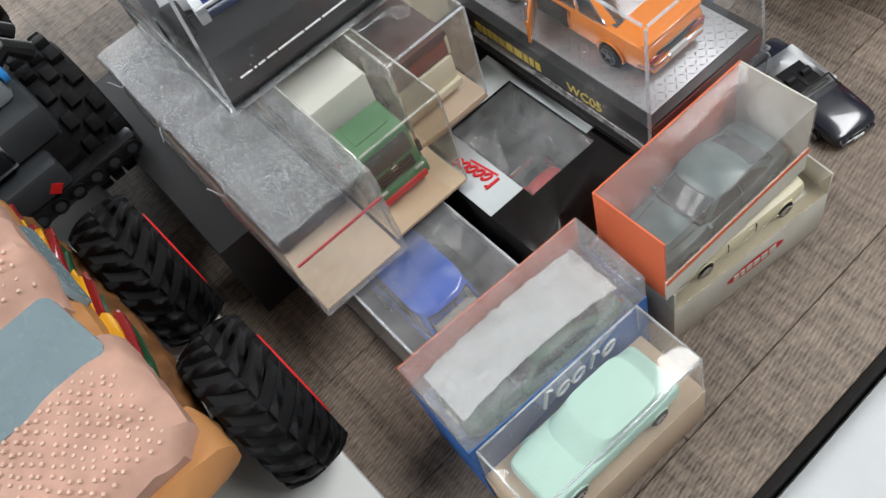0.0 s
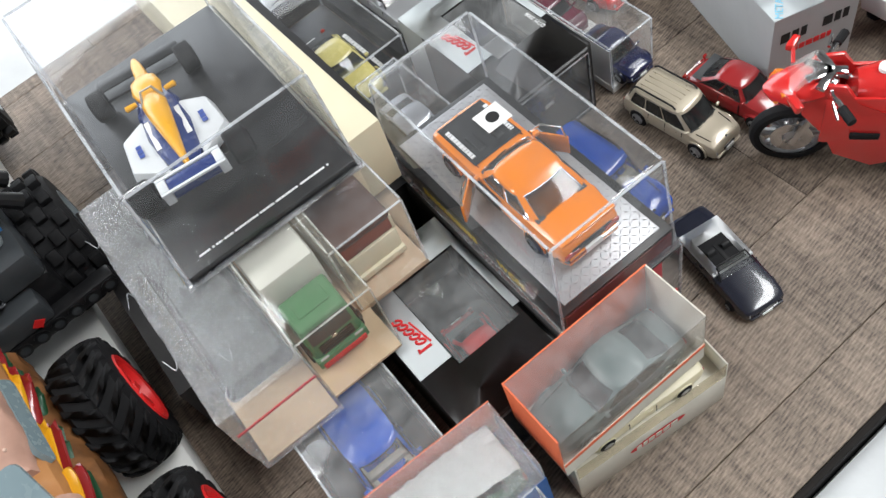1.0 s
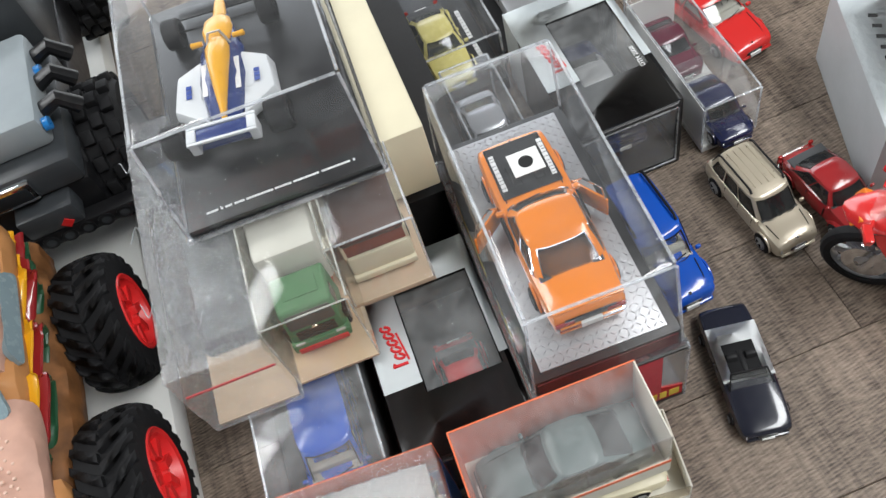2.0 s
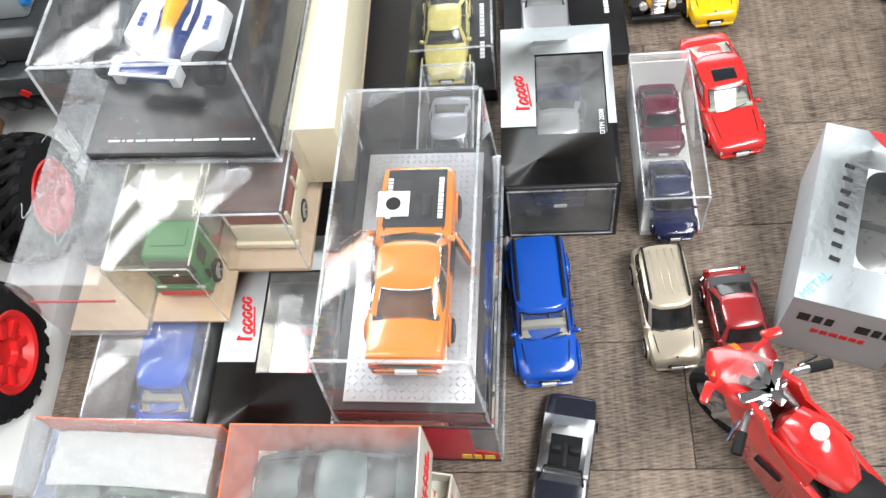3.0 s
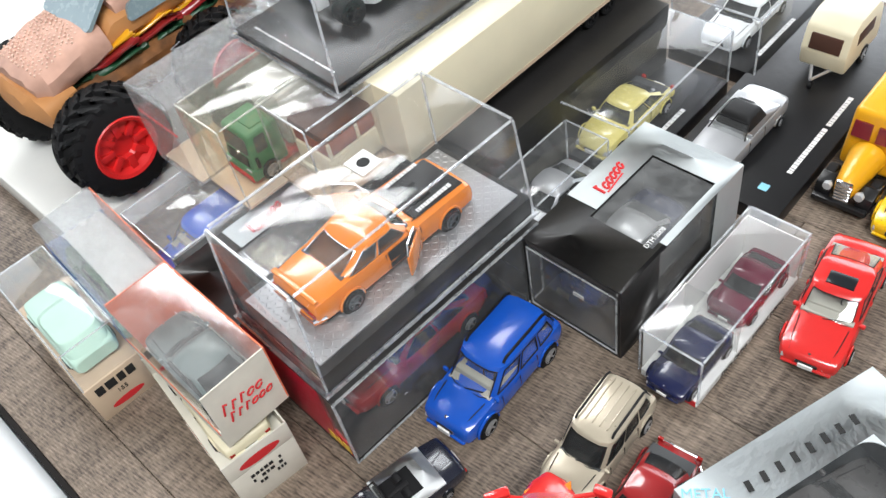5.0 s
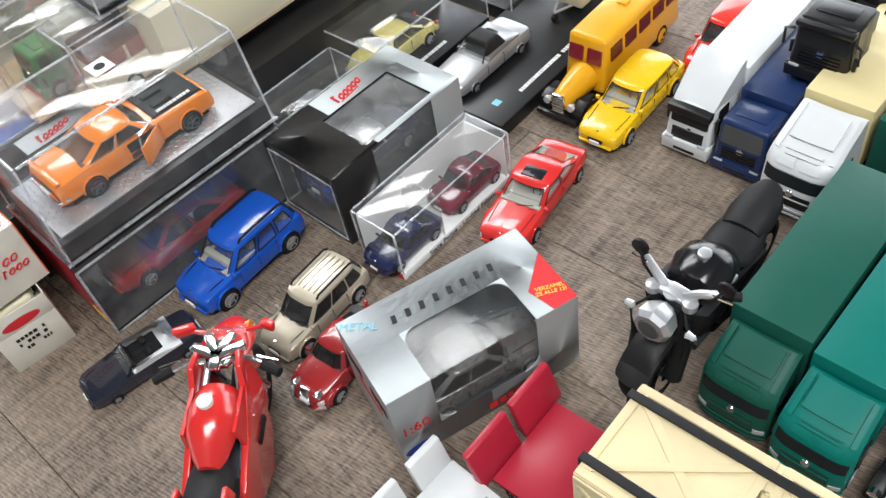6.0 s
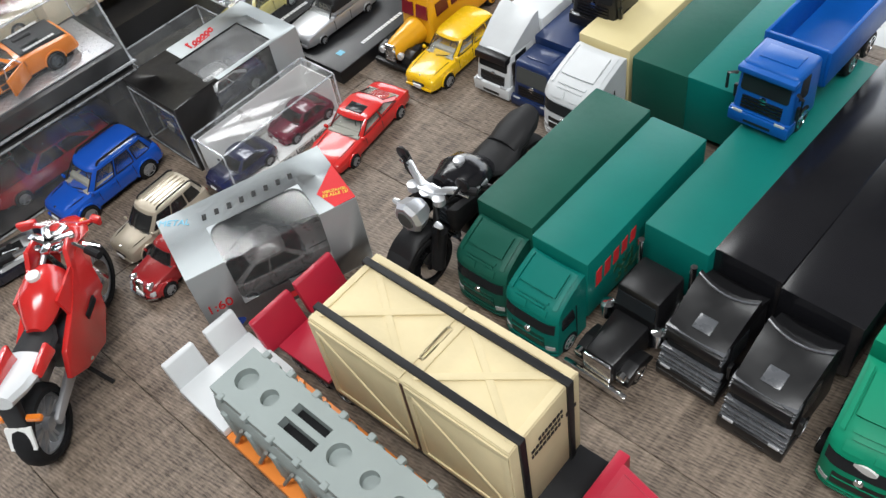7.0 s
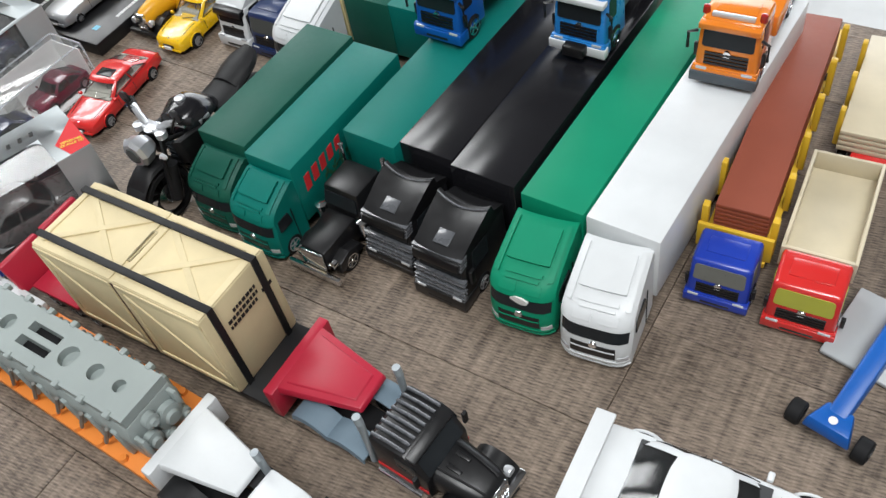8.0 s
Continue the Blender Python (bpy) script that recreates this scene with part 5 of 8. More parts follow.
        b = rings([[(.075 * L * math.cos(a), -.37 * L + .02 * L * math.sin(a), z(.46)) for a in [math.pi + math.pi * k / 8 for k in range(9)]] + [(0, -.36 * L, z(.46))],
                   [(.055 * L * math.cos(a), -.30 * L + .02 * L * math.sin(a), z(.545)) for a in [math.pi + math.pi * k / 8 for k in range(9)]] + [(0, -.295 * L, z(.545))]])
        k = part("windscreen", b, M["hazy"], nose)
        k.visible_shadow = False
        yk = bmesh.new()
        for q in (-62, -25, 25, 62, 180):
            join(yk, box(-.017 * L, .017 * L, 0, (.10 if q != 180 else .05) * L, -.008 * L, .010 * L, .005 * L), Matrix.Translation((0, -.245 * L, z(.492))) @ Matrix.Rotation(radians(180 + q), 4, "Z"))
        part("fork_bridge", yk, M["chrome"], m)
        for s in (1, -1):
            part("inner_fairing", shell(lambda u, v: (s * (.085 + .012 * math.sin(math.pi * v)) * L * (1 - .3 * max(0, -u - .1)), u * L, z(.20 + .24 * v)), steps(-.26, .0, 6), steps(0, 1, 5), .004 * L, .008 * L, (0, 0, z(.3))), paint, m)
        part("instrument_panel", box(-.04 * L, .04 * L, -.31 * L, -.28 * L, z(.46), z(.50), .008 * L), M["black"], m)
    else:
        b = lathe([(-.43 * L, .001), (-.43 * L, .062 * L), (-.41 * L, .078 * L), (-.36 * L, .072 * L), (-.32 * L, .04 * L)], 8, "y", (0, 0, z(.44)))
        hl = part("headlight", b, M["silver"], m)
        part("lens", lathe([(-.437 * L, .001), (-.436 * L, .040 * L), (-.425 * L, .048 * L)], 16, "y", (0, 0, z(.44))), M["smoke"], hl)
        for s in (1, -1):
            part("indicator", lathe([(s * .10 * L, .001), (s * .11 * L, .016 * L), (s * .14 * L, .012 * L), (s * .15 * L, .001)], 8, "x", (0, -.36 * L, z(.42))), M["lamp"], m)
            part("mirror", lathe([(-.002 * L, .001), (0, .034 * L), (.012 * L, .034 * L), (.014 * L, .001)], 12, "y", (s * .17 * L, -.24 * L, z(.585))), M["black"], m)
            part("mirror_arm", tube([(s * .10 * L, -.25 * L, z(.475)), (s * .14 * L, -.255 * L, z(.53)), (s * .165 * L, -.24 * L, z(.58))], .007 * L, 6), M["black"], m)
            part("exhaust", tube([(.075 * L, -.10 * L, z(.14)), (.085 * L, .05 * L, z(.12)), (.09 * L, .25 * L, z(.17))], .022 * L, 10), M["satin"], m)
        rows = []
        for an in steps(.55, 2.75, 10):
            cy, cz = yf - 1.1 * R * math.cos(math.pi - an) * -1, R + 1.1 * R * math.sin(an)
            rows.append([(.066 * L * math.cos(q), cy + .03 * L * math.sin(q) * math.cos(an), cz + .03 * L * math.sin(q) * math.sin(an)) for q in steps(0, 2 * math.pi * 11 / 12, 11)])
        part("front_mudguard", rings(rows), M["satin"], m)
        for s in (1, -1):
            part("fork_cover", lathe([(0, .001), (0, .032 * L), (.20 * L, .036 * L), (.20 * L, .001)], 12, "z"), M["satin"], m, at=P(s * .085 * L, yf + .01 * L, R * .9, -14))
            part("cylinder_cover", lathe([(s * .07 * L, .05 * L), (s * .105 * L, .048 * L), (s * .112 * L, .001)], 14, "x", (0, -.05 * L, .20 * L)), M["satin"], m)
            part("header_pipe", tube([(s * .035 * L, -.14 * L, .24 * L), (s * .05 * L, -.21 * L, .17 * L), (s * .05 * L, -.17 * L, .07 * L), (s * .05 * L, .02 * L, .06 * L)], .016 * L, 8), M["gunmetal"], m)
            part("brake_hose", tube([(s * .05 * L, -.29 * L, .47 * L), (s * .12 * L, -.36 * L, .40 * L), (s * .10 * L, -.37 * L, .26 * L)], .006 * L, 5), M["seal"], m)
            part("tank_badge", box(s * .105 * L - .01 * L, s * .105 * L + .014 * L, -.10 * L, -.03 * L, .40 * L, .425 * L, .004 * L), M["silver"], m)
        rd_ = box(-.07 * L, .07 * L, -.215 * L, -.19 * L, .16 * L, .33 * L, .008 * L)
        for q in range(6):
            box(-.065 * L, .065 * L, -.222 * L, -.214 * L, (.18 + .024 * q) * L, (.188 + .024 * q) * L, bm=rd_)
        part("radiator", rd_, M["gunmetal"], m)
        part("instrument_panel", lathe([(z(.485), .001), (z(.485), .03 * L), (z(.495), .032 * L), (z(.497), .001)], 16, "z", (0, -.285 * L, 0)), M["silver"], m)
    if not faired:
        part("bar_clamp", box(-.06 * L, .06 * L, -.30 * L, -.24 * L, z(.47), z(.50), .01 * L), M["silver"], m)
        for s in (1, -1):
            part("bar_riser", tube([(s * .04 * L, -.27 * L, z(.49)), (s * .09 * L, -.255 * L, z(.525)), (s * .15 * L, -.225 * L, z(.532))], .017 * L, 10), M["silver"], m)
            part("fork_cap", lathe([(z(.47), .028 * L), (z(.50), .028 * L), (z(.505), .001)], 12, "z", (s * .075 * L, -.29 * L, 0)), M["silver"], m)
            part("radiator_cowl", hexa([(s * .09 * L - .02 * L, -.26 * L, z(.26)), (s * .09 * L + .02 * L, -.24 * L, z(.26)), (s * .10 * L + .02 * L, -.10 * L, z(.28)), (s * .10 * L - .02 * L, -.10 * L, z(.28)), (s * .10 * L - .02 * L, -.28 * L, z(.42)), (s * .10 * L + .03 * L, -.25 * L, z(.42)), (s * .11 * L + .02 * L, -.10 * L, z(.40)), (s * .11 * L - .02 * L, -.10 * L, z(.40))], .012 * L), M["satin"], m)
    part("top_yoke", hexa([(-.07 * L, -.27 * L, z(.455)), (.07 * L, -.27 * L, z(.455)), (.035 * L, -.22 * L, z(.455)), (-.035 * L, -.22 * L, z(.455)), (-.07 * L, -.27 * L, z(.475)), (.07 * L, -.27 * L, z(.475)), (.035 * L, -.22 * L, z(.475)), (-.035 * L, -.22 * L, z(.475))], .008 * L), M["chrome"], m)
    for s in (1, -1):
        hb = part("handlebar", tube([(s * .04 * L, -.25 * L, z(.475)), (s * .10 * L, -.245 * L, z(.475 if faired else .53)), (s * .19 * L, -.20 * L, z(.465 if faired else .53))], .011 * L, 8), M["chrome"], m)
        part("grip", tube([(s * .15 * L, -.222 * L, z(.468 if faired else .53)), (s * .21 * L, -.19 * L, z(.463 if faired else .53))], .017 * L, 10), M["rubber"], hb)
        part("brake_lever", tube([(s * .13 * L, -.25 * L, z(.475 if faired else .54)), (s * .20 * L, -.235 * L, z(.465 if faired else .53))], .006 * L, 6), M["chrome"], hb)
    part("side_stand", tube([(-.05 * L, .06 * L, z(.12)), (-.14 * L, .08 * L, 0.05)], .010 * L, 6), M["black"], m)
    return m


motorcycle("red_motorcycle", -9.7, -9.3, -152.6, 11.4, M["red"], "red and white model sports motorcycle on its stand")
motorcycle("black_motorcycle", 3.7, 5.3, -14, 10.3, M["black"], "black model roadster motorcycle with a silver headlight", faired=False)

# ---- silver carton with a window ----
ad = thing("toy_car_carton", -4.35, -0.85, 0, -32, "silver window carton holding a grey model car", "box")
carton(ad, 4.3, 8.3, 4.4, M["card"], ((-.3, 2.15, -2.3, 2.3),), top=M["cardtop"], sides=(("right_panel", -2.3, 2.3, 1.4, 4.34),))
k = part("window_film", hexa([(-.45, -2.7, 4.30), (2.10, -2.7, 4.30), (2.10, 2.7, 4.30), (-.45, 2.7, 4.30), (-.45, -2.7, 4.32), (2.10, -2.7, 4.32), (2.10, 2.7, 4.32), (-.45, 2.7, 4.32)]), M["thinfilm"], ad)
k.visible_shadow = False
k = part("window_film", box(2.07, 2.09, -2.7, 2.7, .8, 4.3), M["thinfilm"], ad)
k.visible_shadow = False
# Dark sheets added inside the carton paint the shade of its interior.
lin = sheet(-2.08, 2.08, -4.08, 4.08, .09, (), .02)
box(-2.08, -2.05, -4.08, 4.08, .1, 4.28, bm=lin), box(-2.05, 2.08, -4.08, -4.05, .1, 4.28, bm=lin), box(-2.05, 2.08, 4.05, 4.08, .1, 4.28, bm=lin)
part("lining", lin, M["gunmetal"], ad)
for s in (1, -1):
    arc = [(-.3 + .7 * (1 - math.cos(a)), s * (2.3 - .7 * (1 - math.sin(a)))) for a in steps(0, math.pi / 2, 6)]
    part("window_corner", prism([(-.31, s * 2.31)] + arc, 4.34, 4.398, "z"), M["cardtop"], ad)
    arc = [(s * (2.3 - .7 * (1 - math.sin(a))), 1.4 + .7 * (1 - math.cos(a))) for a in steps(0, math.pi / 2, 6)]
    part("window_corner", prism([(s * 2.31, 1.39)] + arc, 2.09, 2.148, "x"), M["card"], ad)
b = prism([(-.5, 4.15), (.9, 2.75), (2.15, 3.1), (2.15, 4.15)], 4.405, 4.42, "z")
part("corner_flash", b, M["inkred"], ad, "orange corner flash")
text(ad, "VERZAMEL\nZE ALLE 12!", .24, P(1.3, 3.5, 4.43, 0, 0, 72), M["inkyellow"], bold=.00004)
text(ad, "METAL", .5, P(-1.5, -3.45, 4.42, 0, 0, 58), M["inkcyan"])
text(ad, "1:60", .75, P(2.165, -3.35, 2.0, 90, 0, 90), M["inkred"])
for i in range(8):
    part("title_bar", box(-.10, .10, -.19, .19, 0, .012), M["ink"], ad, at=P(-1.0, -2.15 + .62 * i, 4.405, 0, 0, 78))
bars(ad, -1.2, 1.2, 0, .5, 0, M["inkred"], 1, 6, name="model_name").matrix_basis = P(2.165, 1.0, .2, 90, 0, 90)
part("maker_oval", lathe([(2.15, .001), (2.165, .75), (2.17, .001)], 24, "x", (0, 0, 0), cap=False), M["inkblue"], ad, at=Matrix.Translation((0, -.0330, .0048)) @ Matrix.Diagonal((1, 1, .45, 1)))
bars(ad, -1.7, 1.7, 2.7, 3.4, -4.16, M["ink"], 1, 9, upright="y", name="title")
bars(ad, -1.0, 1.0, 1.9, 2.3, -4.16, M["inkred"], 1, 10, upright="y", name="model_name")
car("grey_model_car", -3.9, -1.1, .75, 148, 6.3, 2.55, 2.2, M["greypaint"], "sedan", "grey model car inside the silver window carton", wr=.34)


# ---- cased models beside the loose cars ----
def window_carton(name, x, y, rz, label, W=4.95, L=8.6, H=4.4):
    c = thing(name, x, y, 0, rz, label, "box", "boxed models")
    w, l = W / 2, L / 2
    carton(c, W, L, H, M["blackcard"], ((-.95, w - .35, -1.75, 2.7),), sides=(("front_panel", -w + .25, w - .25, .3, H - .5), ("right_panel", -1.75, 2.7, 1.3, H - .06)), inner=M["black"])
    # Lid silver is painted lighter than the sides, as lit from above.
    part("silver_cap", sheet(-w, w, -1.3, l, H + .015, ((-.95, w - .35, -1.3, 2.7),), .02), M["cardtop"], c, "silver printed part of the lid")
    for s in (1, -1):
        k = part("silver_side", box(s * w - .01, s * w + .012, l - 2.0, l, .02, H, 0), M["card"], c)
    # Hazy films: the pale reflection of the ceiling is put into their colour.
    for f in (box(-.9, w - .4, -1.7, 2.65, H - .09, H - .07), box(w - .09, w - .07, -1.8, 2.75, 1.25, H - .1), box(-w + .2, w - .2, -l + .05, -l + .07, .2, H - .4)):
        k = part("window_film", f, M["hazy"], c)
        k.visible_shadow = False
    e = bmesh.new()
    for a, d in (((-w + .22, .25), (w - .22, .25)), ((w - .22, .25), (w - .22, H - .48)), ((w - .22, H - .48), (-w + .22, H - .48)), ((-w + .22, H - .48), (-w + .22, .25))):
        tube([(a[0], -l - .01, a[1]), (d[0], -l - .01, d[1])], .05, 6, e)
    part("window_edge", e, M["edge"], c)
    script(c, 2.0, .62, P(-1.68, .5, H + .03, 0, 0, 100), M["inkred"], 6, 3, .06)
    part("maker_underline", box(-.7, .6, -.05, .03, 0, .012), M["inkred"], c, at=P(-1.25, .45, H + .025, 0, 0, 98))
    return c


sx = window_carton("window_box", -14.2, 8.2, -14, "black and silver window box holding a racing saloon")
text(sx, "DTM 2008", .3, P(1.85, -1.2, 4.41, 0, 0, 90), M["inkwhite"])
car("racing_saloon", -14.35, 7.6, 1.5, -14, 6.3, 2.5, 1.75, M["navypaint"], "muscle", "dark blue and silver model racing saloon in its box", roof=M["silver"], wr=.42)
sy = window_carton("window_box", -27.55, .6, -15, "black window box holding a red spotted car", H=4.25)
tagged(car("spotted_car", -27.2, -.4, .7, -15, 4.4, 2.1, 1.7, M["red"], "beetle", "red black-spotted model car inside its box", wr=.36))

pc = thing("police_car_case", -9.65, 6.55, 0, -13.5, "clear plastic case with three model police cars", "display case", "boxed models")
case(pc, 2.8, 8.0, .45, 3.25, 0, 0, edge=.05, flange=0, r=.05)
part("tray", box(-1.3, 1.3, -3.9, 3.9, 0, .45, .04), M["label"], pc)
part("divider", box(-1.28, 1.28, -1.0, -.96, .45, 3.1), M["hazy"], pc).visible_shadow = False
text(pc, "State Police - Limited Edition", .42, P(1.31, .3, .22, 90, 0, 90), M["ink"])
part("red_end_label", box(.3, 1.25, -3.93, -3.9, .05, .4), M["inkred"], pc)
part("back_card", box(-1.25, 1.25, 3.7, 3.75, .5, 2.9), M["label"], pc)
part("left_card", box(-1.31, -1.28, -3.8, 3.8, .5, 2.9), M["label"], pc)
car("navy_police_car", -10.15, 4.0, .46, -13.5, 3.9, 1.9, 1.35, M["navypaint"], "sedan", "navy model police car in a clear case", "police cars in the case", wr=.3)
car("burgundy_police_car", -9.15, 8.4, .46, -13.5, 3.9, 1.9, 1.35, M["burgundy"], "sedan", "burgundy model police car in a clear case", "police cars in the case", wr=.3)

# muscle car case on a red window box
lb = thing("red_window_box", -21.75, .9, 0, -15.5, "black and red window box with a model inside", "box", "boxed models")
w, l = 3.0, 5.7
part("bottom", box(-w, w, -l, l, 0, .3, .03), M["black"], lb)
part("lid", box(-w, w, -l, l, 4.35, 4.5, .03), M["blackcard"], lb)
part("left_panel", box(-w, -w + .08, -l, l, .3, 4.35), M["blackcard"], lb)
part("back_panel", box(-w + .08, w, l - .08, l, .3, 4.35), M["blackcard"], lb)
part("end_panel", box(-w + .08, w - 1.0, -l, -l + .08, .3, 4.35), M["redcard"], lb, "red end panel")
part("end_flash", prism([(w - 1.0, .3), (w - .1, .3), (w - .1, 1.1), (w - 1.0, 1.5)], -l, -l + .08, "y"), M["inkred"], lb)
bars(lb, 1.0, 2.75, .45, 1.1, -l - .02, M["inkyellow"], 1, 4, upright="y", name="maker_mark")
for f in (box(w - .05, w, -l + .06, l - .1, .3, 4.35), box(w - 1.0, w - .05, -l, -l + .05, .3, 4.35)):
    part("window_film", f, M["acrylic"], lb).visible_shadow = False
e = bmesh.new()
for y in (-l, l - .1):
    tube([(w, y, .1), (w, y, 4.45)], .07, 6, e)
for z in (.1, 4.45):
    tube([(w, -l, z), (w, l - .1, z)], .07, 6, e)
part("window_edge", e, M["edge"], lb)
car("red_boxed_car", -21.3, .2, .32, -15.5, 7.6, 2.9, 2.3, M["darkred"], "sedan", "red model car inside the dark window box")

gc = thing("muscle_car_case", -21.75, .95, 4.5, -15.5, "clear display case with a treadplate base", "display case", "boxed models")
case(gc, 5.7, 11.4, .35, 5.55, .30, 0, edge=.06, flange=.12, r=.22)
part("plinth", box(-2.75, 2.75, -5.6, 5.6, 0, 1.35, .05), M["black"], gc)
part("rear_plinth_band", box(-2.6, 2.6, -5.64, -5.6, .3, 1.2), M["maroon"], gc)
tp = box(-2.35, 2.35, -5.3, 5.3, 1.35, 1.45, .03)
for i in range(19):
    for j in range(42):
        a = radians(45 if (i + j) % 2 else -45)
        cx, cy = -2.2 + .245 * i, -5.15 + .251 * j
        q = [tp.verts.new((cx + u * math.cos(a) - v * math.sin(a), cy + u * math.sin(a) + v * math.cos(a), 1.448)) for u, v in ((-.12, 0), (0, -.032), (.12, 0), (0, .032))]
        top_ = tp.verts.new((cx, cy, 1.482))
        for e in range(4):
            tp.faces.new((q[e], q[(e + 1) % 4], top_))
part("treadplate", tp, M["tread"], gc, "embossed metal treadplate")
text(gc, "WC05", .62, P(-2.765, -2.6, .68, 90, 0, -90), M["inkyellow"])
bars(gc, -.4, 3.6, .45, .95, -2.765, M["inkyellow"], 1, 8, upright="x", name="model_name")
card_ = tagged(part("paper_tag", box(-.55, .55, -.5, .5, 0, .02), M["label"], at=P(-21.95, 1.35, 10.08, 0, 0, -15)), "small white printed paper tag lying on the case", "tag")
part("printed_mark", lathe([(.02, .001), (.03, .26), (.032, .24), (.03, .16), (.025, .001)], 20, "z"), M["ink"], card_)
g = car("orange_muscle_car", -21.85, .75, 5.95, 164.5, 8.2, 3.0, 2.1, M["orange"], "muscle", "orange muscle car with a black bonnet and open doors", glass=M["smoke"], rim=M["gunmetal"], wr=.46)
part("bonnet_panel", hexa([(-1.15, -3.85, 1.30), (1.15, -3.85, 1.30), (1.2, -1.15, 1.50), (-1.2, -1.15, 1.50), (-1.05, -3.75, 1.43), (1.05, -3.75, 1.43), (1.1, -1.2, 1.54), (-1.1, -1.2, 1.54)], .03), M["satin"], g, "matt black bonnet panel")
bars(g, -.9, .9, -.12, .12, 0, M["inkwhite"], 1, 12).matrix_basis = P(-.98, -2.4, 1.56, 0, 0, 90)
bars(g, -.9, .9, -.12, .12, 0, M["inkwhite"], 1, 13).matrix_basis = P(.98, -2.4, 1.56, 0, 0, -90)
part("boot_panel", box(-.95, .95, 4.05, 4.14, .75, 1.1, .02), M["black"], g)
for s in (1, -1):
    d = part("open_door", hexa([(0, 0, .35), (.12, 0, .35), (.12, 1.6, .35), (0, 1.6, .35), (0, 0, 1.36), (.10, 0, 1.36), (.10, 1.6, 1.36), (0, 1.6, 1.36)], .04), M["orange"], g, at=P(s * 1.48, -1.1, 0, 0, 0, -s * 50) if s > 0 else P(-1.5, -1.1, 0, 0, 0, 32))
    part("door_window_frame", tube([(.06, .1, 1.36), (.04, .5, 1.85), (.04, 1.35, 1.9), (.06, 1.5, 1.36)], .045, 6), M["chrome"], d)
    # Dark panel on the body side paints the shaded doorway.
    part("door_opening", box(s * 1.47 - .03, s * 1.47 + .045, -1.0, .55, .5, 1.30, .02), M["dark"], g)
part("rear_spoiler", box(-1.3, 1.3, 3.75, 4.0, 1.42, 1.54, .04), M["orange"], g)
for s in (1, -1):
    part("tail_light", box(s * .95 - .35, s * .95 + .35, 4.08, 4.16, .72, .98, .03), M["tail"], g)
    part("bonnet_scoop", hexa([(s * .45 - .22, -2.6, 1.42), (s * .45 + .22, -2.6, 1.42), (s * .45 + .2, -1.5, 1.5), (s * .45 - .2, -1.5, 1.5), (s * .45 - .18, -2.5, 1.62), (s * .45 + .18, -2.5, 1.62), (s * .45 + .16, -1.6, 1.6), (s * .45 - .16, -1.6, 1.6)], .04), M["satin"], g)
part("rear_bumper", tube([(-1.35, 3.7, .62), (-1.2, 4.14, .6), (1.2, 4.14, .6), (1.35, 3.7, .62)], .10, 8), M["chrome"], g)

# ---- racing car case on the stacked boxes ----
fc = thing("racing_car_case", -27.6, 12.0, 9.25, -16, "clear display case with a black base and a racing car", "display case", "boxed models")
case(fc, 7.6, 12.6, .25, 5.2, .25, 0, edge=.06, flange=.0, r=.2)
part("plinth", box(-3.7, 3.7, -6.2, 6.2, 0, .5, .08), M["black"], fc)
part("plinth_rim", sheet(-3.9, 3.9, -6.4, 6.4, .22, ((-3.7, 3.7, -6.2, 6.2),), .12), M["edge"], fc).visible_shadow = False
bars(fc, -2.9, 2.9, -5.68, -5.57, .51, M["inkwhite"], 1, 21, gap=.25)
f1 = thing("racing_car", -28.4, 12.6, 9.77, -16 + 180 - 6, "blue, white and yellow model racing car", "car")
def hull(rows, n=16):
    return rings([[(w * math.cos(2 * math.pi * k / n), y, z + h * math.sin(2 * math.pi * k / n)) for k in range(n)] for y, w, h, z in rows])


part("body", hull(((-4.6, .14, .12, .45), (-3.4, .30, .22, .5), (-2.2, .55, .34, .6), (-1.0, .80, .42, .66), (.6, .86, .46, .7), (2.0, .66, .42, .68), (3.2, .34, .28, .6))), M["racingblue"], f1)
part("engine_cover", hull(((-1.2, .30, .25, 1.12), (-.7, .44, .34, 1.2), (.0, .40, .36, 1.22), (1.2, .27, .30, 1.15), (2.4, .13, .2, 1.02), (3.4, .04, .08, .9))), M["busyellow"], f1)
part("cockpit_surround", hull(((-2.9, .25, .12, .92), (-2.6, .48, .2, .98), (-2.0, .56, .26, 1.02), (-1.4, .46, .24, 1.05), (-1.15, .3, .2, 1.08))), M["busyellow"], f1)
part("roll_hoop", tube([(-.42, -1.1, 1.0), (-.2, -1.35, 1.5), (.2, -1.35, 1.5), (.42, -1.1, 1.0)], .05, 8), M["silver"], f1)
part("nose_cone", hull(((-4.7, .10, .08, .5), (-4.2, .2, .15, .56), (-3.2, .27, .2, .62))), M["busyellow"], f1)
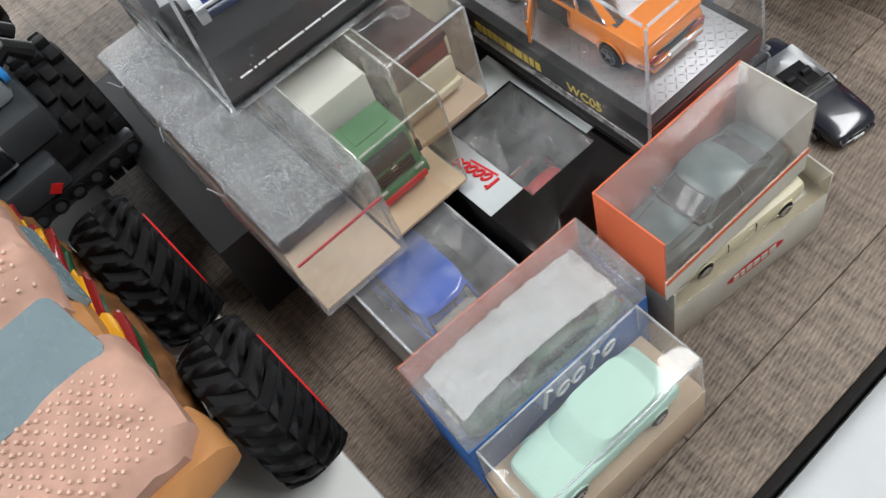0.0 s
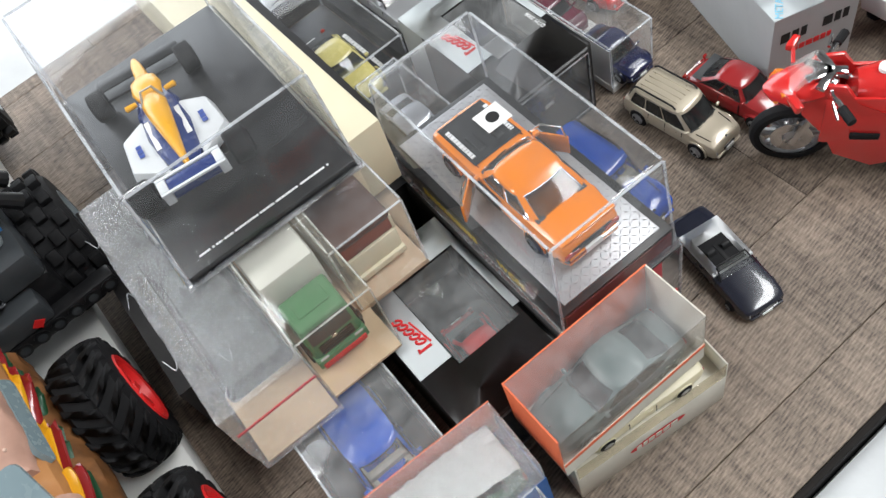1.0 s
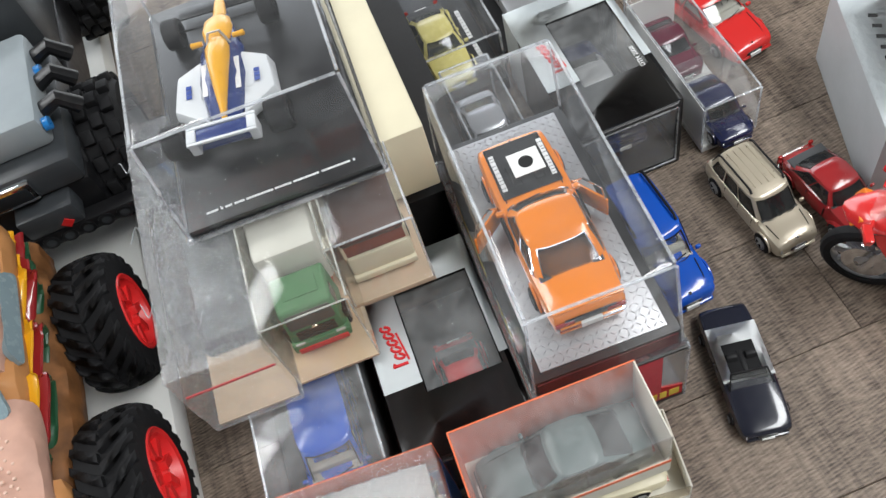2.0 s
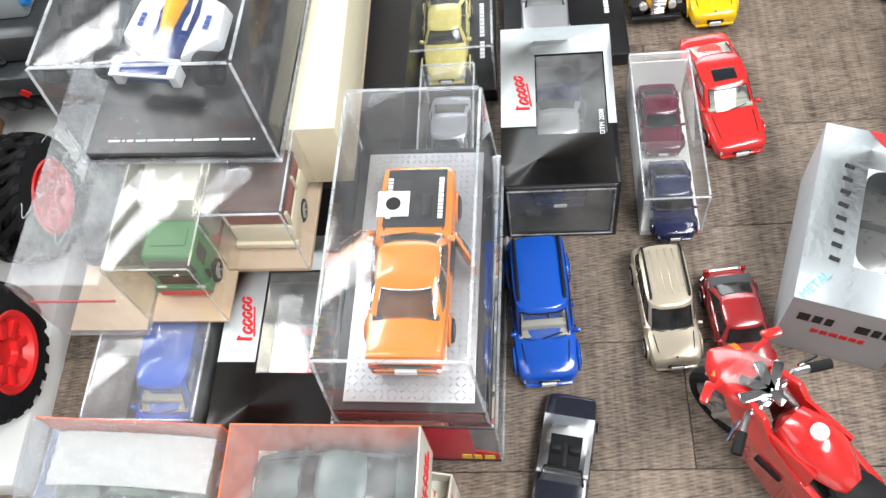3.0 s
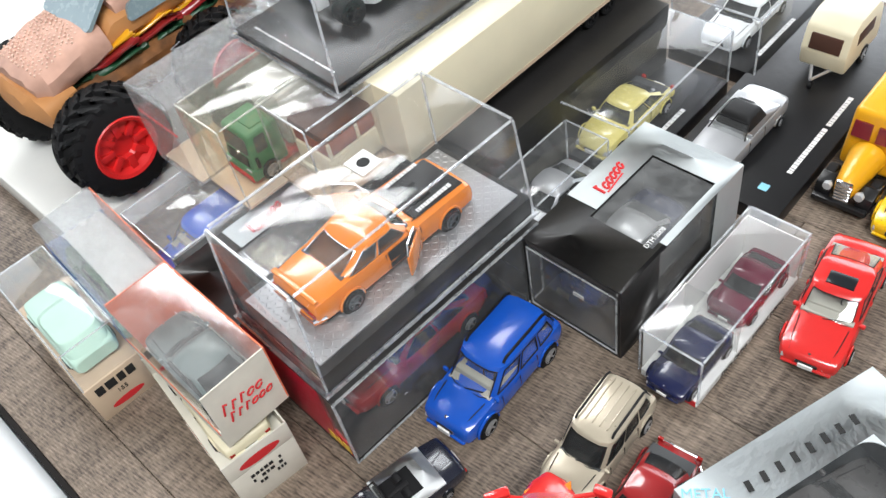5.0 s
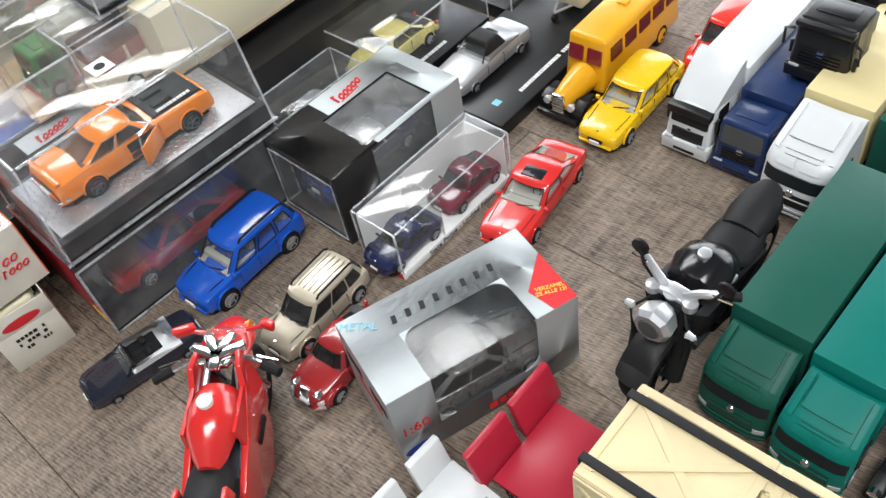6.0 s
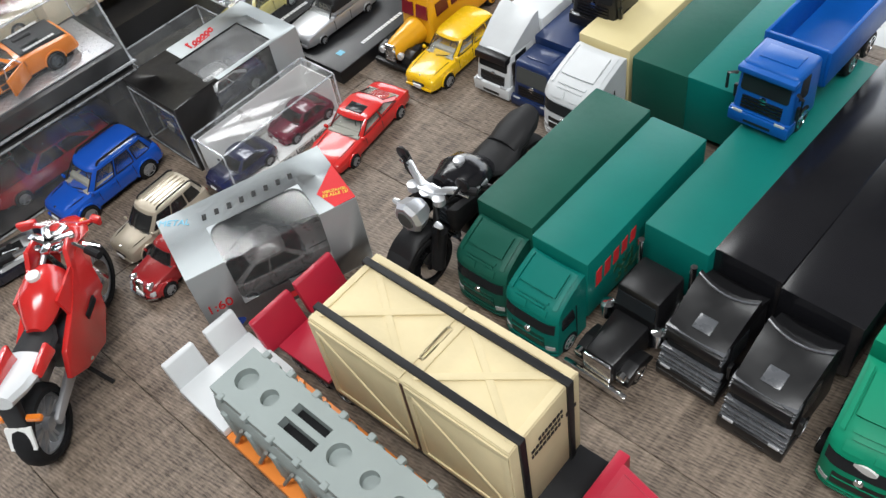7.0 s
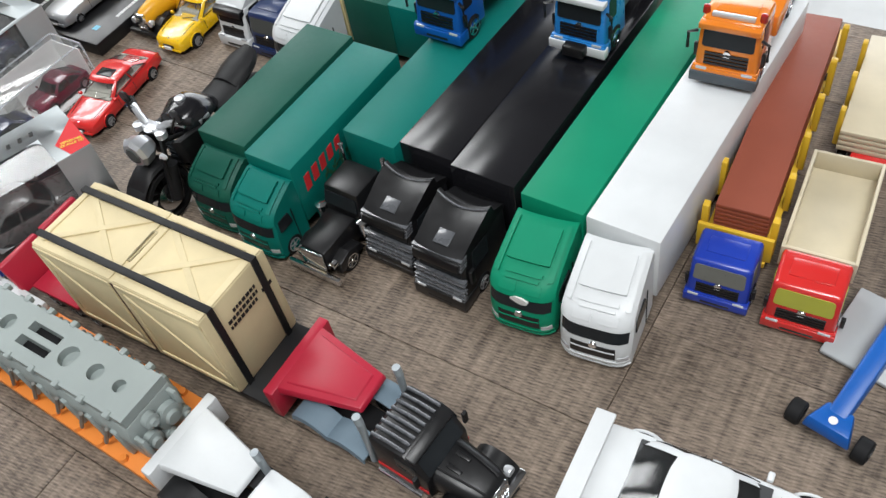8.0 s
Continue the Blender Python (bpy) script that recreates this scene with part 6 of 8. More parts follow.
for s in (1, -1):
    part("mirror", lathe([(s * .55, .1), (s * .95, .13), (s * 1.0, .001)], 10, "x", (0, -1.35, 1.1)), M["busyellow"], f1)
    q = [(.70, -.7, .25), (1.75, -.1, .25), (1.85, 1.7, .25), (.55, 2.7, .25), (.70, -.6, .92), (1.6, -.1, .86), (1.75, 1.6, .80), (.6, 2.6, .72)]
    if s < 0:
        q = [(-x_, y_, z_) for x_, y_, z_ in (q[1], q[0], q[3], q[2], q[5], q[4], q[7], q[6])]
    part("side_pod", hexa(q, .1), M["white"], f1)
    bars(f1, -.35, .35, -.12, .12, 0, M["inkblue"], 1, 95, name="sponsor_mark").matrix_basis = P(s * 1.2, .9, .885, 0, 0, 90)
    part("sponsor_mark", box(s * .58 - .09, s * .58 + .09, -.2, 1.5, 1.02, 1.04), M["inkwhite"], f1)
    for y, r_, ww in ((-3.0, .62, .62), (3.0, .66, .78)):
        wheel(f1, r_, ww, s * 1.75, y, rim=M["satin"], side=s)
        part("wishbone", tube([(s * .2, y, .6), (s * 1.5, y, .62)], .05, 6), M["black"], f1)
part("front_wing", box(-1.7, 1.7, -4.9, -4.2, .2, .3, .04), M["black"], f1)
rw = part("rear_wing", box(-.85, .85, 3.5, 4.1, 1.35, 1.45, .03), M["racingblue"], f1)
part("wing_flap", box(-1.15, 1.15, 4.12, 4.24, 1.4, 1.5, .02), M["white"], rw)
part("wing_flap", box(-1.15, 1.15, 3.34, 3.48, 1.4, 1.5, .02), M["white"], rw)
for s in (1, -1):
    part("wing_end_plate", box(s * 1.0 - .15, s * 1.0 + .15, 3.5, 4.1, .8, 1.5, .02), M["white"], rw)
part("lower_wing", box(-1.1, 1.1, 3.5, 3.9, .75, .83, .02), M["racingblue"], f1)
f1.scale = (1.15, 1.0, 1.05)

# ---- stacked clear boxes under it ----


def under(name, x, y, z, rz, W, L, H, mats, label):
    c = thing(name, x, y, z, rz, label, "box", "boxed models")
    carton(c, W, L, H, mats)
    return c


# Added prop for the stack; its black stands for the dark gap below.
under("plain_carton", -24.5, 15.0, 0, -15, 9.8, 16.5, 4.55, M["blackcard"], "added dark support filling the gap under the clear boxes")
bb = thing("blue_car_box", -32.6, 2.6, 0, -15, "clear-lidded box holding a blue model car", "display case", "boxed models")
# Misty lid: the reflection that washes out the car is painted as haze.
case(bb, 4.6, 8.6, .3, 4.2, 0, 0, edge=.05, flange=0, r=.06, mat_=M["misty"])
part("base", box(-2.3, 2.3, -4.3, 4.3, 0, .6, .05), M["black"], bb)
part("side_wall", box(2.1, 2.28, -4.25, 4.25, .6, 4.0), M["blackcard"], bb)
car("blue_boxed_car", -33.0, 1.0, .62, -15, 6.6, 2.6, 2.4, M["blue"], "suv", "blue model car under a hazy lid", glass=M["paleglass"])
# Second added prop, black like the shaded gap it fills.
under("plain_carton", -32.0, 13.0, 0, -15, 5.2, 12.0, 4.55, M["blackcard"], "added dark support filling the gap under the clear boxes")

bag = thing("wrapped_box", -32.9, 7.9, 4.6, -15, "long clear box wrapped in crinkled film with a tan card end", "box", "boxed models")
rim_ = [(-1 + .1 * i, -1) for i in range(20)] + [(1, -1 + .1 * i) for i in range(20)] + [(1 - .1 * i, 1) for i in range(20)] + [(-1, 1 - .1 * i) for i in range(20)]


def crease(x, y, z):
    return .05 * noise.noise(Vector((x * 1.1, y * .9, z * 1.1))) + .04 * abs(noise.noise(Vector((x * 2.3 + 5, y * 1.7, z * 2.3)))) + .02 * noise.noise(Vector((x * 5, y * 4, z * 5)))


fb = rings([[(1.75 * a + (crease(1.75 * a, y, 2.3 * c_) if abs(a) > .95 else 0), y, 2.3 + 2.25 * c_ + (crease(1.75 * a, y, 2.3 * c_) if abs(c_) > .95 else 0) * (1 if c_ > 0 else .1)) for a, c_ in rim_] for y in [-6 + .15 * i for i in range(81)]])
part("film", fb, M["film"], bag).visible_shadow = False
part("card_floor", box(-1.6, 1.6, -5.8, 5.8, .02, .12), M["tan"], bag)
part("dark_tray", box(-1.5, 1.5, -3.0, 5.6, .13, 1.0, .2), M["satin"], bag)
part("red_line", box(-1.6, 1.7, -5.95, -5.9, 3.0, 3.1), M["inkred"], bag)
# Pale tubes stand for white streak highlights along the film's folds.
for i in range(9):
    fy = -5.2 + 1.15 * i
    part("fold_line", tube([(-1.3 + .9 * math.sin(i * 2.1) + .2 * u, fy + .35 * math.sin(2.2 * u + i), 4.60) for u in steps(0, 3, 8)], .018, 5), M["edge"], bag)
part("inner_fold", hexa([(-1.4, -2.9, 1.0), (1.4, -2.9, 1.0), (1.4, 3.0, 1.0), (-1.4, 3.0, 1.0), (-1.0, -2.2, 2.4), (1.0, -2.2, 2.4), (1.0, 2.4, 2.6), (-1.0, 2.4, 2.6)], .3), M["smoke"], bag, "dark grey model under the film")

gt = thing("green_truck_case", -29.6, 7.3, 4.6, -15, "yellowed clear case over a green and white model truck", "display case", "boxed models")
case(gt, 3.3, 11.5, .12, 4.6, 0, 0, edge=.04, flange=0, r=.06, mat_=M["aged"])
part("base", box(-1.6, 1.6, -5.7, 5.7, 0, .12), M["tan"], gt)
v = thing("green_truck", -31.0, 2.9, 4.75, -15, "faded green model truck with a white box body", "truck", "boxed models")
cab(v, 2.3, 2.0, 2.7, M["cabgreen"], 0, M["smoke"], False, z0=.5)
part("box_body", box(-1.25, 1.25, 2.2, 8.5, .9, 3.7, .25), M["white"], v)
part("red_chassis", box(-1.0, 1.0, -.1, 8.3, .25, .6, .05), M["inkred"], v)
for s in (1, -1):
    for y in (.9, 6.5):
        wheel(v, .5, .4, s * 1.05, y, side=s)

bc = thing("bus_case", -26.3, 8.2, 4.6, -15, "clear case over a brown and cream model bus", "display case", "boxed models")
case(bc, 3.4, 10.5, .3, 4.55, .0, 0, edge=.05, flange=0, r=.1, mat_=M["hazy"])
part("base", box(-1.7, 1.7, -5.2, 5.2, 0, .3, .03), M["tan"], bc)
bu = thing("cream_bus", -26.3, 8.2, 4.92, -15, "cream model bus with a dark brown roof", "bus", "boxed models")
part("body", box(-1.3, 1.3, -4.3, 4.3, .3, 1.7, .2), M["cream"], bu)
part("window_band", box(-1.24, 1.24, -4.2, 4.2, 1.7, 2.5, .1), M["brown"], bu)
part("roof", box(-1.3, 1.3, -4.35, 4.3, 2.5, 3.0, .22), M["dkbrown"], bu)
for s in (1, -1):
    for i in range(6):
        part("window_post", box(s * 1.25 - .06, s * 1.25 + .06, -4.2 + 1.6 * i, -4.05 + 1.6 * i, 1.7, 2.5), M["cream"], bu)
    for y in (-2.8, 2.8):
        wheel(bu, .5, .35, s * 1.15, y, side=s)
part("bumper", box(-1.3, 1.3, -4.45, -4.2, .25, .6, .06), M["cream"], bu)

ct = thing("cream_trailer", -22.75, 15.6, 4.56, -14, "long cream model box trailer with twin rear axles", "truck", "boxed models")
part("trailer_box", box(-1.6, 1.6, -9.6, 10, .9, 4.6, .08), M["cream"], ct)
part("chassis", box(-.8, .8, -8, 9.5, .5, .9), M["dkbrown"], ct)
part("side_rail", box(1.5, 1.62, -9, 10, .95, 1.15), M["tan"], ct)
for s in (1, -1):
    for y in (3.5, 4.9, 7.6, 9.0):
        wheel(ct, .58, .45, s * 1.2, y, side=s, rim=M["satin"])
part("support_leg", box(-.6, .6, -6.4, -6.0, 0, .5), M["satin"], ct)

# ---- front boxes ----
eb = thing("open_card_box", -26.45, -5.85, 3.35, -15 + 90, "orange and white card box with a clear lid", "box", "boxed models")
w, l, h = 1.45, 3.35, 3.3
part("floor_card", box(-w, w, -l, l, 0, .06), M["offwhite"], eb)
part("orange_wall", box(w - .06, w, -l, l, .06, h), M["orangecard"], eb)
part("front_wall", box(-w, -w + .06, -l, l, .06, 1.1), M["offwhite"], eb)
part("orange_stripe", box(-w - .015, -w, -l, l, .9, 1.12), M["orangecard"], eb)
part("end_wall", box(-w + .06, w - .06, -l, -l + .06, .06, h), M["offwhite"], eb)
part("end_wall", box(-w + .06, w - .06, l - .06, l, .06, h), M["orangecard"], eb)
script(eb, 1.9, .6, P(-.1, -l - .01, 2.0, 90, 0, 0), M["inkred"], 5, 31, .04)
script(eb, 2.0, .5, P(.1, -l - .01, 1.4, 90, 0, 0), M["inkred"], 6, 32, .04)
k = part("window_film", box(-w + .01, w - .06, -l + .06, l - .06, h - .03, h), M["hazy"], eb)
k.visible_shadow = False
part("window_film", box(-w, -w + .02, -l, l, 1.1, h), M["hazy"], eb).visible_shadow = False
car("grey_green_car", -26.45, -5.85, 3.45, -15 - 90, 6.0, 2.3, 1.9, mat("grey_green_paint", (0.10, 0.14, 0.14), .3), "sedan", "grey-green model car in the orange card box", wr=.36)

wk = thing("white_card_box", -26.05, -6.4, 0, -21 + 90, "aged white card box with a red maker's oval", "box", "boxed models")
part("body", box(-1.45, 1.45, -3.45, 3.45, 0, 2.2, .04), M["offwhite"], wk)
part("end_flap", box(-1.45, 1.45, -3.45, -3.38, 2.2, 3.3, .02), M["offwhite"], wk)
part("back_wall", box(1.38, 1.45, -3.38, 3.45, 2.2, 3.3), M["offwhite"], wk)
part("far_end_flap", box(-1.45, 1.38, 3.38, 3.45, 2.2, 3.3), M["offwhite"], wk)
part("window_film", box(-1.45, -1.43, -3.38, 3.38, 2.2, 3.3), M["aged"], wk).visible_shadow = False
part("maker_oval", lathe([(-1.47, .001), (-1.462, 1.3), (-1.455, .001)], 28, "x", cap=False), M["inkred"], wk, at=Matrix.Translation((0, -.002, .0125)) @ Matrix.Diagonal((1, 1, .26, 1)))
bars(wk, -1.0, 1.0, -.2, .2, 0, M["offwhite"], 1, 41).matrix_basis = P(-1.475, -.2, 1.25, 90, 0, -90)
part("maker_oval", lathe([(-3.47, .001), (-3.462, .9), (-3.455, .001)], 28, "y", cap=False), M["inkred"], wk, at=Matrix.Translation((0, 0, .026)) @ Matrix.Diagonal((1, 1, .3, 1)))
bars(wk, -.7, .7, .9, 1.9, -3.47, M["ink"], 3, 42, upright="y", fill=.5)
car("cream_boxed_car", -26.05, -6.4, 2.22, -21 - 90, 5.6, 2.2, 1.05, M["cream"], "open", "cream model car in the white card box", wr=.3)

rb = thing("blue_car_carton", -33.75, -3.6, 0, -17 + 90, "blue and orange card box with a clear lid, green car inside", "box", "boxed models")
w, l = 1.5, 3.6
part("floor_card", box(-w, w, -l, l, 0, .06), M["bluecard"], rb)
part("blue_front", box(-w, -w + .06, -l, l, .06, 4.5), M["bluecard"], rb, "blue printed front panel")
part("orange_back", box(w - .06, w, -l, l, .06, 5.8), M["orangecard"], rb)
part("end_wall", box(-w + .06, w - .06, -l, -l + .05, .06, 4.4), M["bluecard"], rb)
part("end_wall", box(-w + .06, w - .06, l - .05, l, .06, 4.4), M["bluecard"], rb)
script(rb, 3.2, 1.0, P(-w - .01, -.6, 3.7, 90, 0, -90), M["inkwhite"], 5, 51, .06, "script_name")
b = hexa([(-w, -l, 4.45), (w - .06, -l, 4.45), (w - .06, l, 4.45), (-w, l, 4.45), (-w, -l, 5.75), (w - .06, -l, 5.95), (w - .06, l, 5.95), (-w, l, 5.75)], .08)
part("clear_lid", b, M["film"], rb).visible_shadow = False
part("inner_shelf", box(-w + .08, w - .08, -l + .08, l - .08, 3.3, 3.4), M["bluecard"], rb)
ts = bmesh.new()
gv = [[ts.verts.new((-.75 + 2.0 * j / 10, -3.1 + 6.2 * i / 24, 4.75 + .75 * math.sin(math.pi * i / 24) ** .7 * math.sin(math.pi * (.25 + .6 * j / 10)) + .16 * noise.noise(Vector((i * .8, j * .9, 0))))) for j in range(11)] for i in range(25)]
for i in range(24):
    for j in range(10):
        ts.faces.new((gv[i][j], gv[i + 1][j], gv[i + 1][j + 1], gv[i][j + 1]))
bmesh.ops.solidify(ts, geom=ts.faces[:], thickness=.03)
part("tissue", ts, M["label"], rb, "crumpled white tissue")
car("green_boxed_car", -33.75, -3.6, 3.42, -17 - 90, 6.2, 2.4, 1.6, M["forest"], "sedan", "dark green model car in the blue card box", wr=.36)

mb = thing("mint_car_case", -34.7, -6.3, 0, -16 + 90, "clear case on a card base with a mint-coloured model", "display case", "boxed models")
part("card_base", box(-1.4, 1.4, -3.4, 3.4, 0, 2.3, .04), M["tan"], mb)
case(mb, 2.8, 6.8, 2.3, 4.7, .1, 0, edge=.04, flange=0, r=.08, mat_=M["hazy"])
bars(mb, -1.0, 1.0, 1.5, 2.1, -3.42, M["ink"], 1, 61, upright="y")
text(mb, "155", .35, P(0, -3.42, 1.15, 90, 0, 0), M["ink"])
part("maker_oval", lathe([(-3.42, .001), (-3.41, .8), (-3.4, .001)], 28, "y", cap=False), M["inkred"], mb, at=Matrix.Translation((0, 0, .005)) @ Matrix.Diagonal((1, 1, .25, 1)))
mc = car("mint_car", -34.7, -6.3, 2.32, -16 - 90, 5.4, 2.2, 1.6, M["mint"], "estate", "mint-coloured model car without windows", glass=M["mint"], wr=.3, plain=True)

# ---- plinths at the back ----
mp = thing("long_plinth", -10.4, 21.7, 0, -12, "long black plinth with white printing", "plinth", "boxed models")
part("plinth", box(-3.1, 3.1, -8.6, 8.6, 0, .9, .08), M["black"], mp)
bars(mp, -3.2, 3.2, -.15, .15, 0, M["inkwhite"], 1, 71).matrix_basis = P(2.2, -2.6, .91, 0, 0, 90)
part("sticker", box(-.22, .22, -.22, .22, 0, .012), M["inkcyan"], mp, at=P(1.7, -7.2, .905))
sc = convertible("silver_convertible", -12.4, 17.0, .9, -13, 6.2, 2.4, 1.35, M["silver"], "silver model roadster with a black soft top", LOOSE, top=M["silver"])
part("soft_top", hexa([(-.95, -.7, 1.1), (.95, -.7, 1.1), (1.0, 1.2, 1.1), (-1.0, 1.2, 1.1), (-.72, -.25, 1.85), (.72, -.25, 1.85), (.7, .8, 1.85), (-.7, .8, 1.85)], .16, seg=3), M["satin"], sc)
cv = thing("caravan", -9.6, 24.8, .9, -12, "cream model caravan with brown windows", "caravan", LOOSE)
part("body", prism([(-1.9, .5), (-2.0, 1.5), (-1.6, 2.7), (-.8, 3.1), (1.2, 3.1), (1.8, 2.6), (2.0, 1.2), (1.9, .5)], -1.2, 1.2, "x", .15), M["cream"], cv)
part("front_window", hexa([(-.8, -2.02, 1.6), (.8, -2.02, 1.6), (.8, -1.9, 1.6), (-.8, -1.9, 1.6), (-.8, -1.80, 2.4), (.8, -1.80, 2.4), (.8, -1.7, 2.4), (-.8, -1.7, 2.4)], .03), M["dkbrown"], cv)
part("side_window", box(1.18, 1.22, -.9, .9, 1.7, 2.4, .02), M["dkbrown"], cv)
for s in (1, -1):
    wheel(cv, .5, .3, s * 1.1, .3, side=s)
    part("tow_bar", tube([(s * .5, -1.8, .55), (0, -3.0, .55)], .08, 6), M["silver"], cv)
part("jockey_wheel", lathe([(-.1, .001), (-.1, .2), (.1, .2), (.1, .001)], 12, "x", (0, -2.9, .2)), M["satin"], cv)

yc = thing("yellow_coupe_case", -17.6, 17.4, 0, -13, "clear case on a black plinth with a pale yellow coupe", "display case", "boxed models")
case(yc, 5.2, 9.0, .9, 4.1, 0, 0, edge=.06, flange=0, r=.06)
part("plinth", box(-2.6, 2.6, -4.5, 4.5, 0, .9, .06), M["black"], yc)
bars(yc, -1.9, 1.9, -.15, .15, 0, M["inkwhite"], 1, 73).matrix_basis = P(1.9, -.5, .91, 0, 0, 90)
car("pale_yellow_coupe", -17.75, 16.2, .92, -13, 5.9, 2.4, 1.85, M["paleyellow"], "beetle", "pale yellow model coupe on a black plinth", glass=M["smoke"])
yd = thing("white_car_case", -14.6, 26.5, 0, -13, "clear case on a black plinth with a white car", "display case", "boxed models")
case(yd, 5.2, 8.0, .9, 4.3, 0, 0, edge=.06, flange=0, r=.06)
part("plinth", box(-2.6, 2.6, -4.0, 4.0, 0, .9, .06), M["black"], yd)
bars(yd, -1.9, 1.9, -.15, .15, 0, M["inkwhite"], 1, 74).matrix_basis = P(1.9, -.5, .91, 0, 0, 90)
car("white_coupe", -14.8, 26.3, .92, -13, 5.9, 2.4, 1.7, M["white"], "sedan", "white model car on a black plinth", glass=M["smoke"])
oc = thing("silver_car_case", -19.0, 9.8, 0, -14, "small clear case with a silver model car", "display case", "boxed models")
case(oc, 2.6, 6.0, .5, 3.4, 0, .0, edge=.05, flange=0, r=.06)
part("plinth", box(-1.25, 1.25, -2.9, 2.9, 0, .55, .04), M["black"], oc)
car("silver_boxed_car", -19.0, 9.8, .56, -14, 5.2, 2.1, 1.6, M["silver"], "sedan", "silver model car in a small clear case", glass=M["smoke"])

# ---- yellow bus ----
yb = thing("yellow_bus", -6.0, 19.8, 0, -11.5, "deep yellow vintage model bus with red windows", "bus", LOOSE)
part("body", hexa([(-1.25, -2.6, .5), (1.25, -2.6, .5), (1.25, 5.2, .5), (-1.25, 5.2, .5), (-1.15, -2.2, 3.6), (1.15, -2.2, 3.6), (1.15, 5.1, 3.6), (-1.15, 5.1, 3.6)], .25, seg=3), M["busyellow"], yb)
part("bonnet", rings([[(w * math.cos(a), y, z + h * math.sin(a)) for a in [2 * math.pi * k / 14 for k in range(14)]] for y, w, h, z in ((-4.9, .42, .62, 1.15), (-4.6, .52, .72, 1.2), (-2.5, .85, .85, 1.35))]), M["busyellow"], yb)
g = box(-.38, .38, -5.02, -4.8, .55, 1.75, .1)
for i in range(5):
    box(-.34, .34, -5.06, -5.0, .7 + .2 * i, .78 + .2 * i, bm=g)
part("radiator_grille", g, M["chrome"], yb)
part("bumper", box(-1.25, 1.25, -5.2, -4.9, .3, .6, .08), M["black"], yb)
for s in (1, -1):
    part("front_mudguard", prism([(-4.9, .4), (-4.7, 1.0), (-4.1, 1.2), (-3.3, .9), (-2.6, .45), (-3.0, .4), (-3.5, .8), (-4.2, .9), (-4.6, .4)], s * .6, s * 1.3, "x", .05), M["black"], yb)
    part("headlight", lathe([(-5.0, .001), (-4.98, .2), (-4.8, .22), (-4.6, .1)], 14, "y", (s * .72, 0, 1.15)), M["lamp"], yb)
    part("windscreen", pane([(s * .55 - .48, -2.47, 2.2), (s * .55 + .48, -2.47, 2.2), (s * .55 + .46, -2.30, 3.1), (s * .55 - .46, -2.30, 3.1)], .05, .06), mat("red_glass", (.22, .02, .03), .15, coat=.5), yb)
    for i in range(5):
        y = -1.9 + 1.38 * i
        q = [(1.2, y, 2.2), (1.2, y + 1.15, 2.2), (1.16, y + 1.15, 3.1), (1.16, y, 3.1)]
        if s < 0:
            q = [(-a, b_, c_) for a, b_, c_ in (q[1], q[0], q[3], q[2])]
        part("side_window", pane(q, .05, .06), M["maroon"], yb)
    for y in (-3.7, 3.3):
        wheel(yb, .62, .45, s * 1.02, y, side=s, rim=M["busyellow"])
part("roof_hatch", box(-.3, .3, 1.0, 1.5, 3.58, 3.72, .05), M["busyellow"], yb)

# ---- row of trucks ----
RZ = -12.5
lorry("white_truck", -.2, 14.6, RZ, 2.5, 3.1, 4.3, M["white"], 9, 3.6, M["white"], "white model truck with a dark visor", visor=M["black"])
lorry("navy_truck", 2.45, 14.0, RZ, 2.6, 2.3, 2.9, M["navy"], 9, 3.2, M["navy"], "navy blue model box truck", M["smoke"], False, gap=.1)
lorry("cream_box_truck", 5.2, 12.1, -13.5, 3.1, 3.4, 4.2, M["white"], 10.5, 4.4, M["creamy"], "white model truck with a cream trailer", tz0=.9, style="brow")
lorry("green_box_truck", 5.95, .75, -13.5, 2.9, 2.1, 3.95, M["dgreen"], 9.0, 4.55, M["dgreen"], "dark green model box truck", M["glass"], False, grille=M["greenglass"], gap=.1, trW=3.05, style="brow")
gx = lorry("green_box_truck", 8.85, -.35, -14, 2.85, 2.25, 3.95, M["teal"], 9.0, 4.45, M["teal"], "teal green model box truck with red lettering", M["glass"], False, grille=M["greenglass"], gap=.1, style="brow")
for i in range(5):
    part("wordmark_bar", prism([(2.9 + .62 * i, 2.5 + .12 * i), (3.3 + .62 * i, 2.56 + .12 * i), (3.36 + .62 * i, 3.5 + .06 * i), (2.96 + .62 * i, 3.44 + .06 * i)], 1.42, 1.445, "x"), M["inkred"], gx)
lp = bmesh.new()
leaf = random.Random(17)
for i in range(40):
    ly, lz, la = leaf.uniform(4.3, 6.6), leaf.uniform(1.3, 2.6), leaf.uniform(0, 3.1)
    join(lp, prism([(-.22, 0), (0, -.09), (.22, 0), (0, .09)], 1.42, 1.44 + .0004 * i, "x"), Matrix.Translation((0, ly, lz)) @ Matrix.Rotation(la, 4, "X"))
part("leaf_print", lp, M["forest"], gx)["kind"] = "stuff"
for k_, (x_, y_, m_) in enumerate(((9.3, 14.7, M["dgreen"]), (12.2, 14.1, M["teal"]))):
    bt = thing("green_trailer", x_, y_, 0, -13, "green model box trailer", "truck", "row of model trucks")
    trailer(bt, 3.1, 0, 12, .9, 4.3, m_)
    part("support_leg", box(-.8, .8, 1.4, 1.7, 0, .9, .03), M["satin"], bt)

# bonneted truck with the teal trailer
pt = thing("bonneted_truck", 12.1, -.9, 0, -15, "black bonneted model truck with chrome trim and a teal trailer", "truck", "row of model trucks")
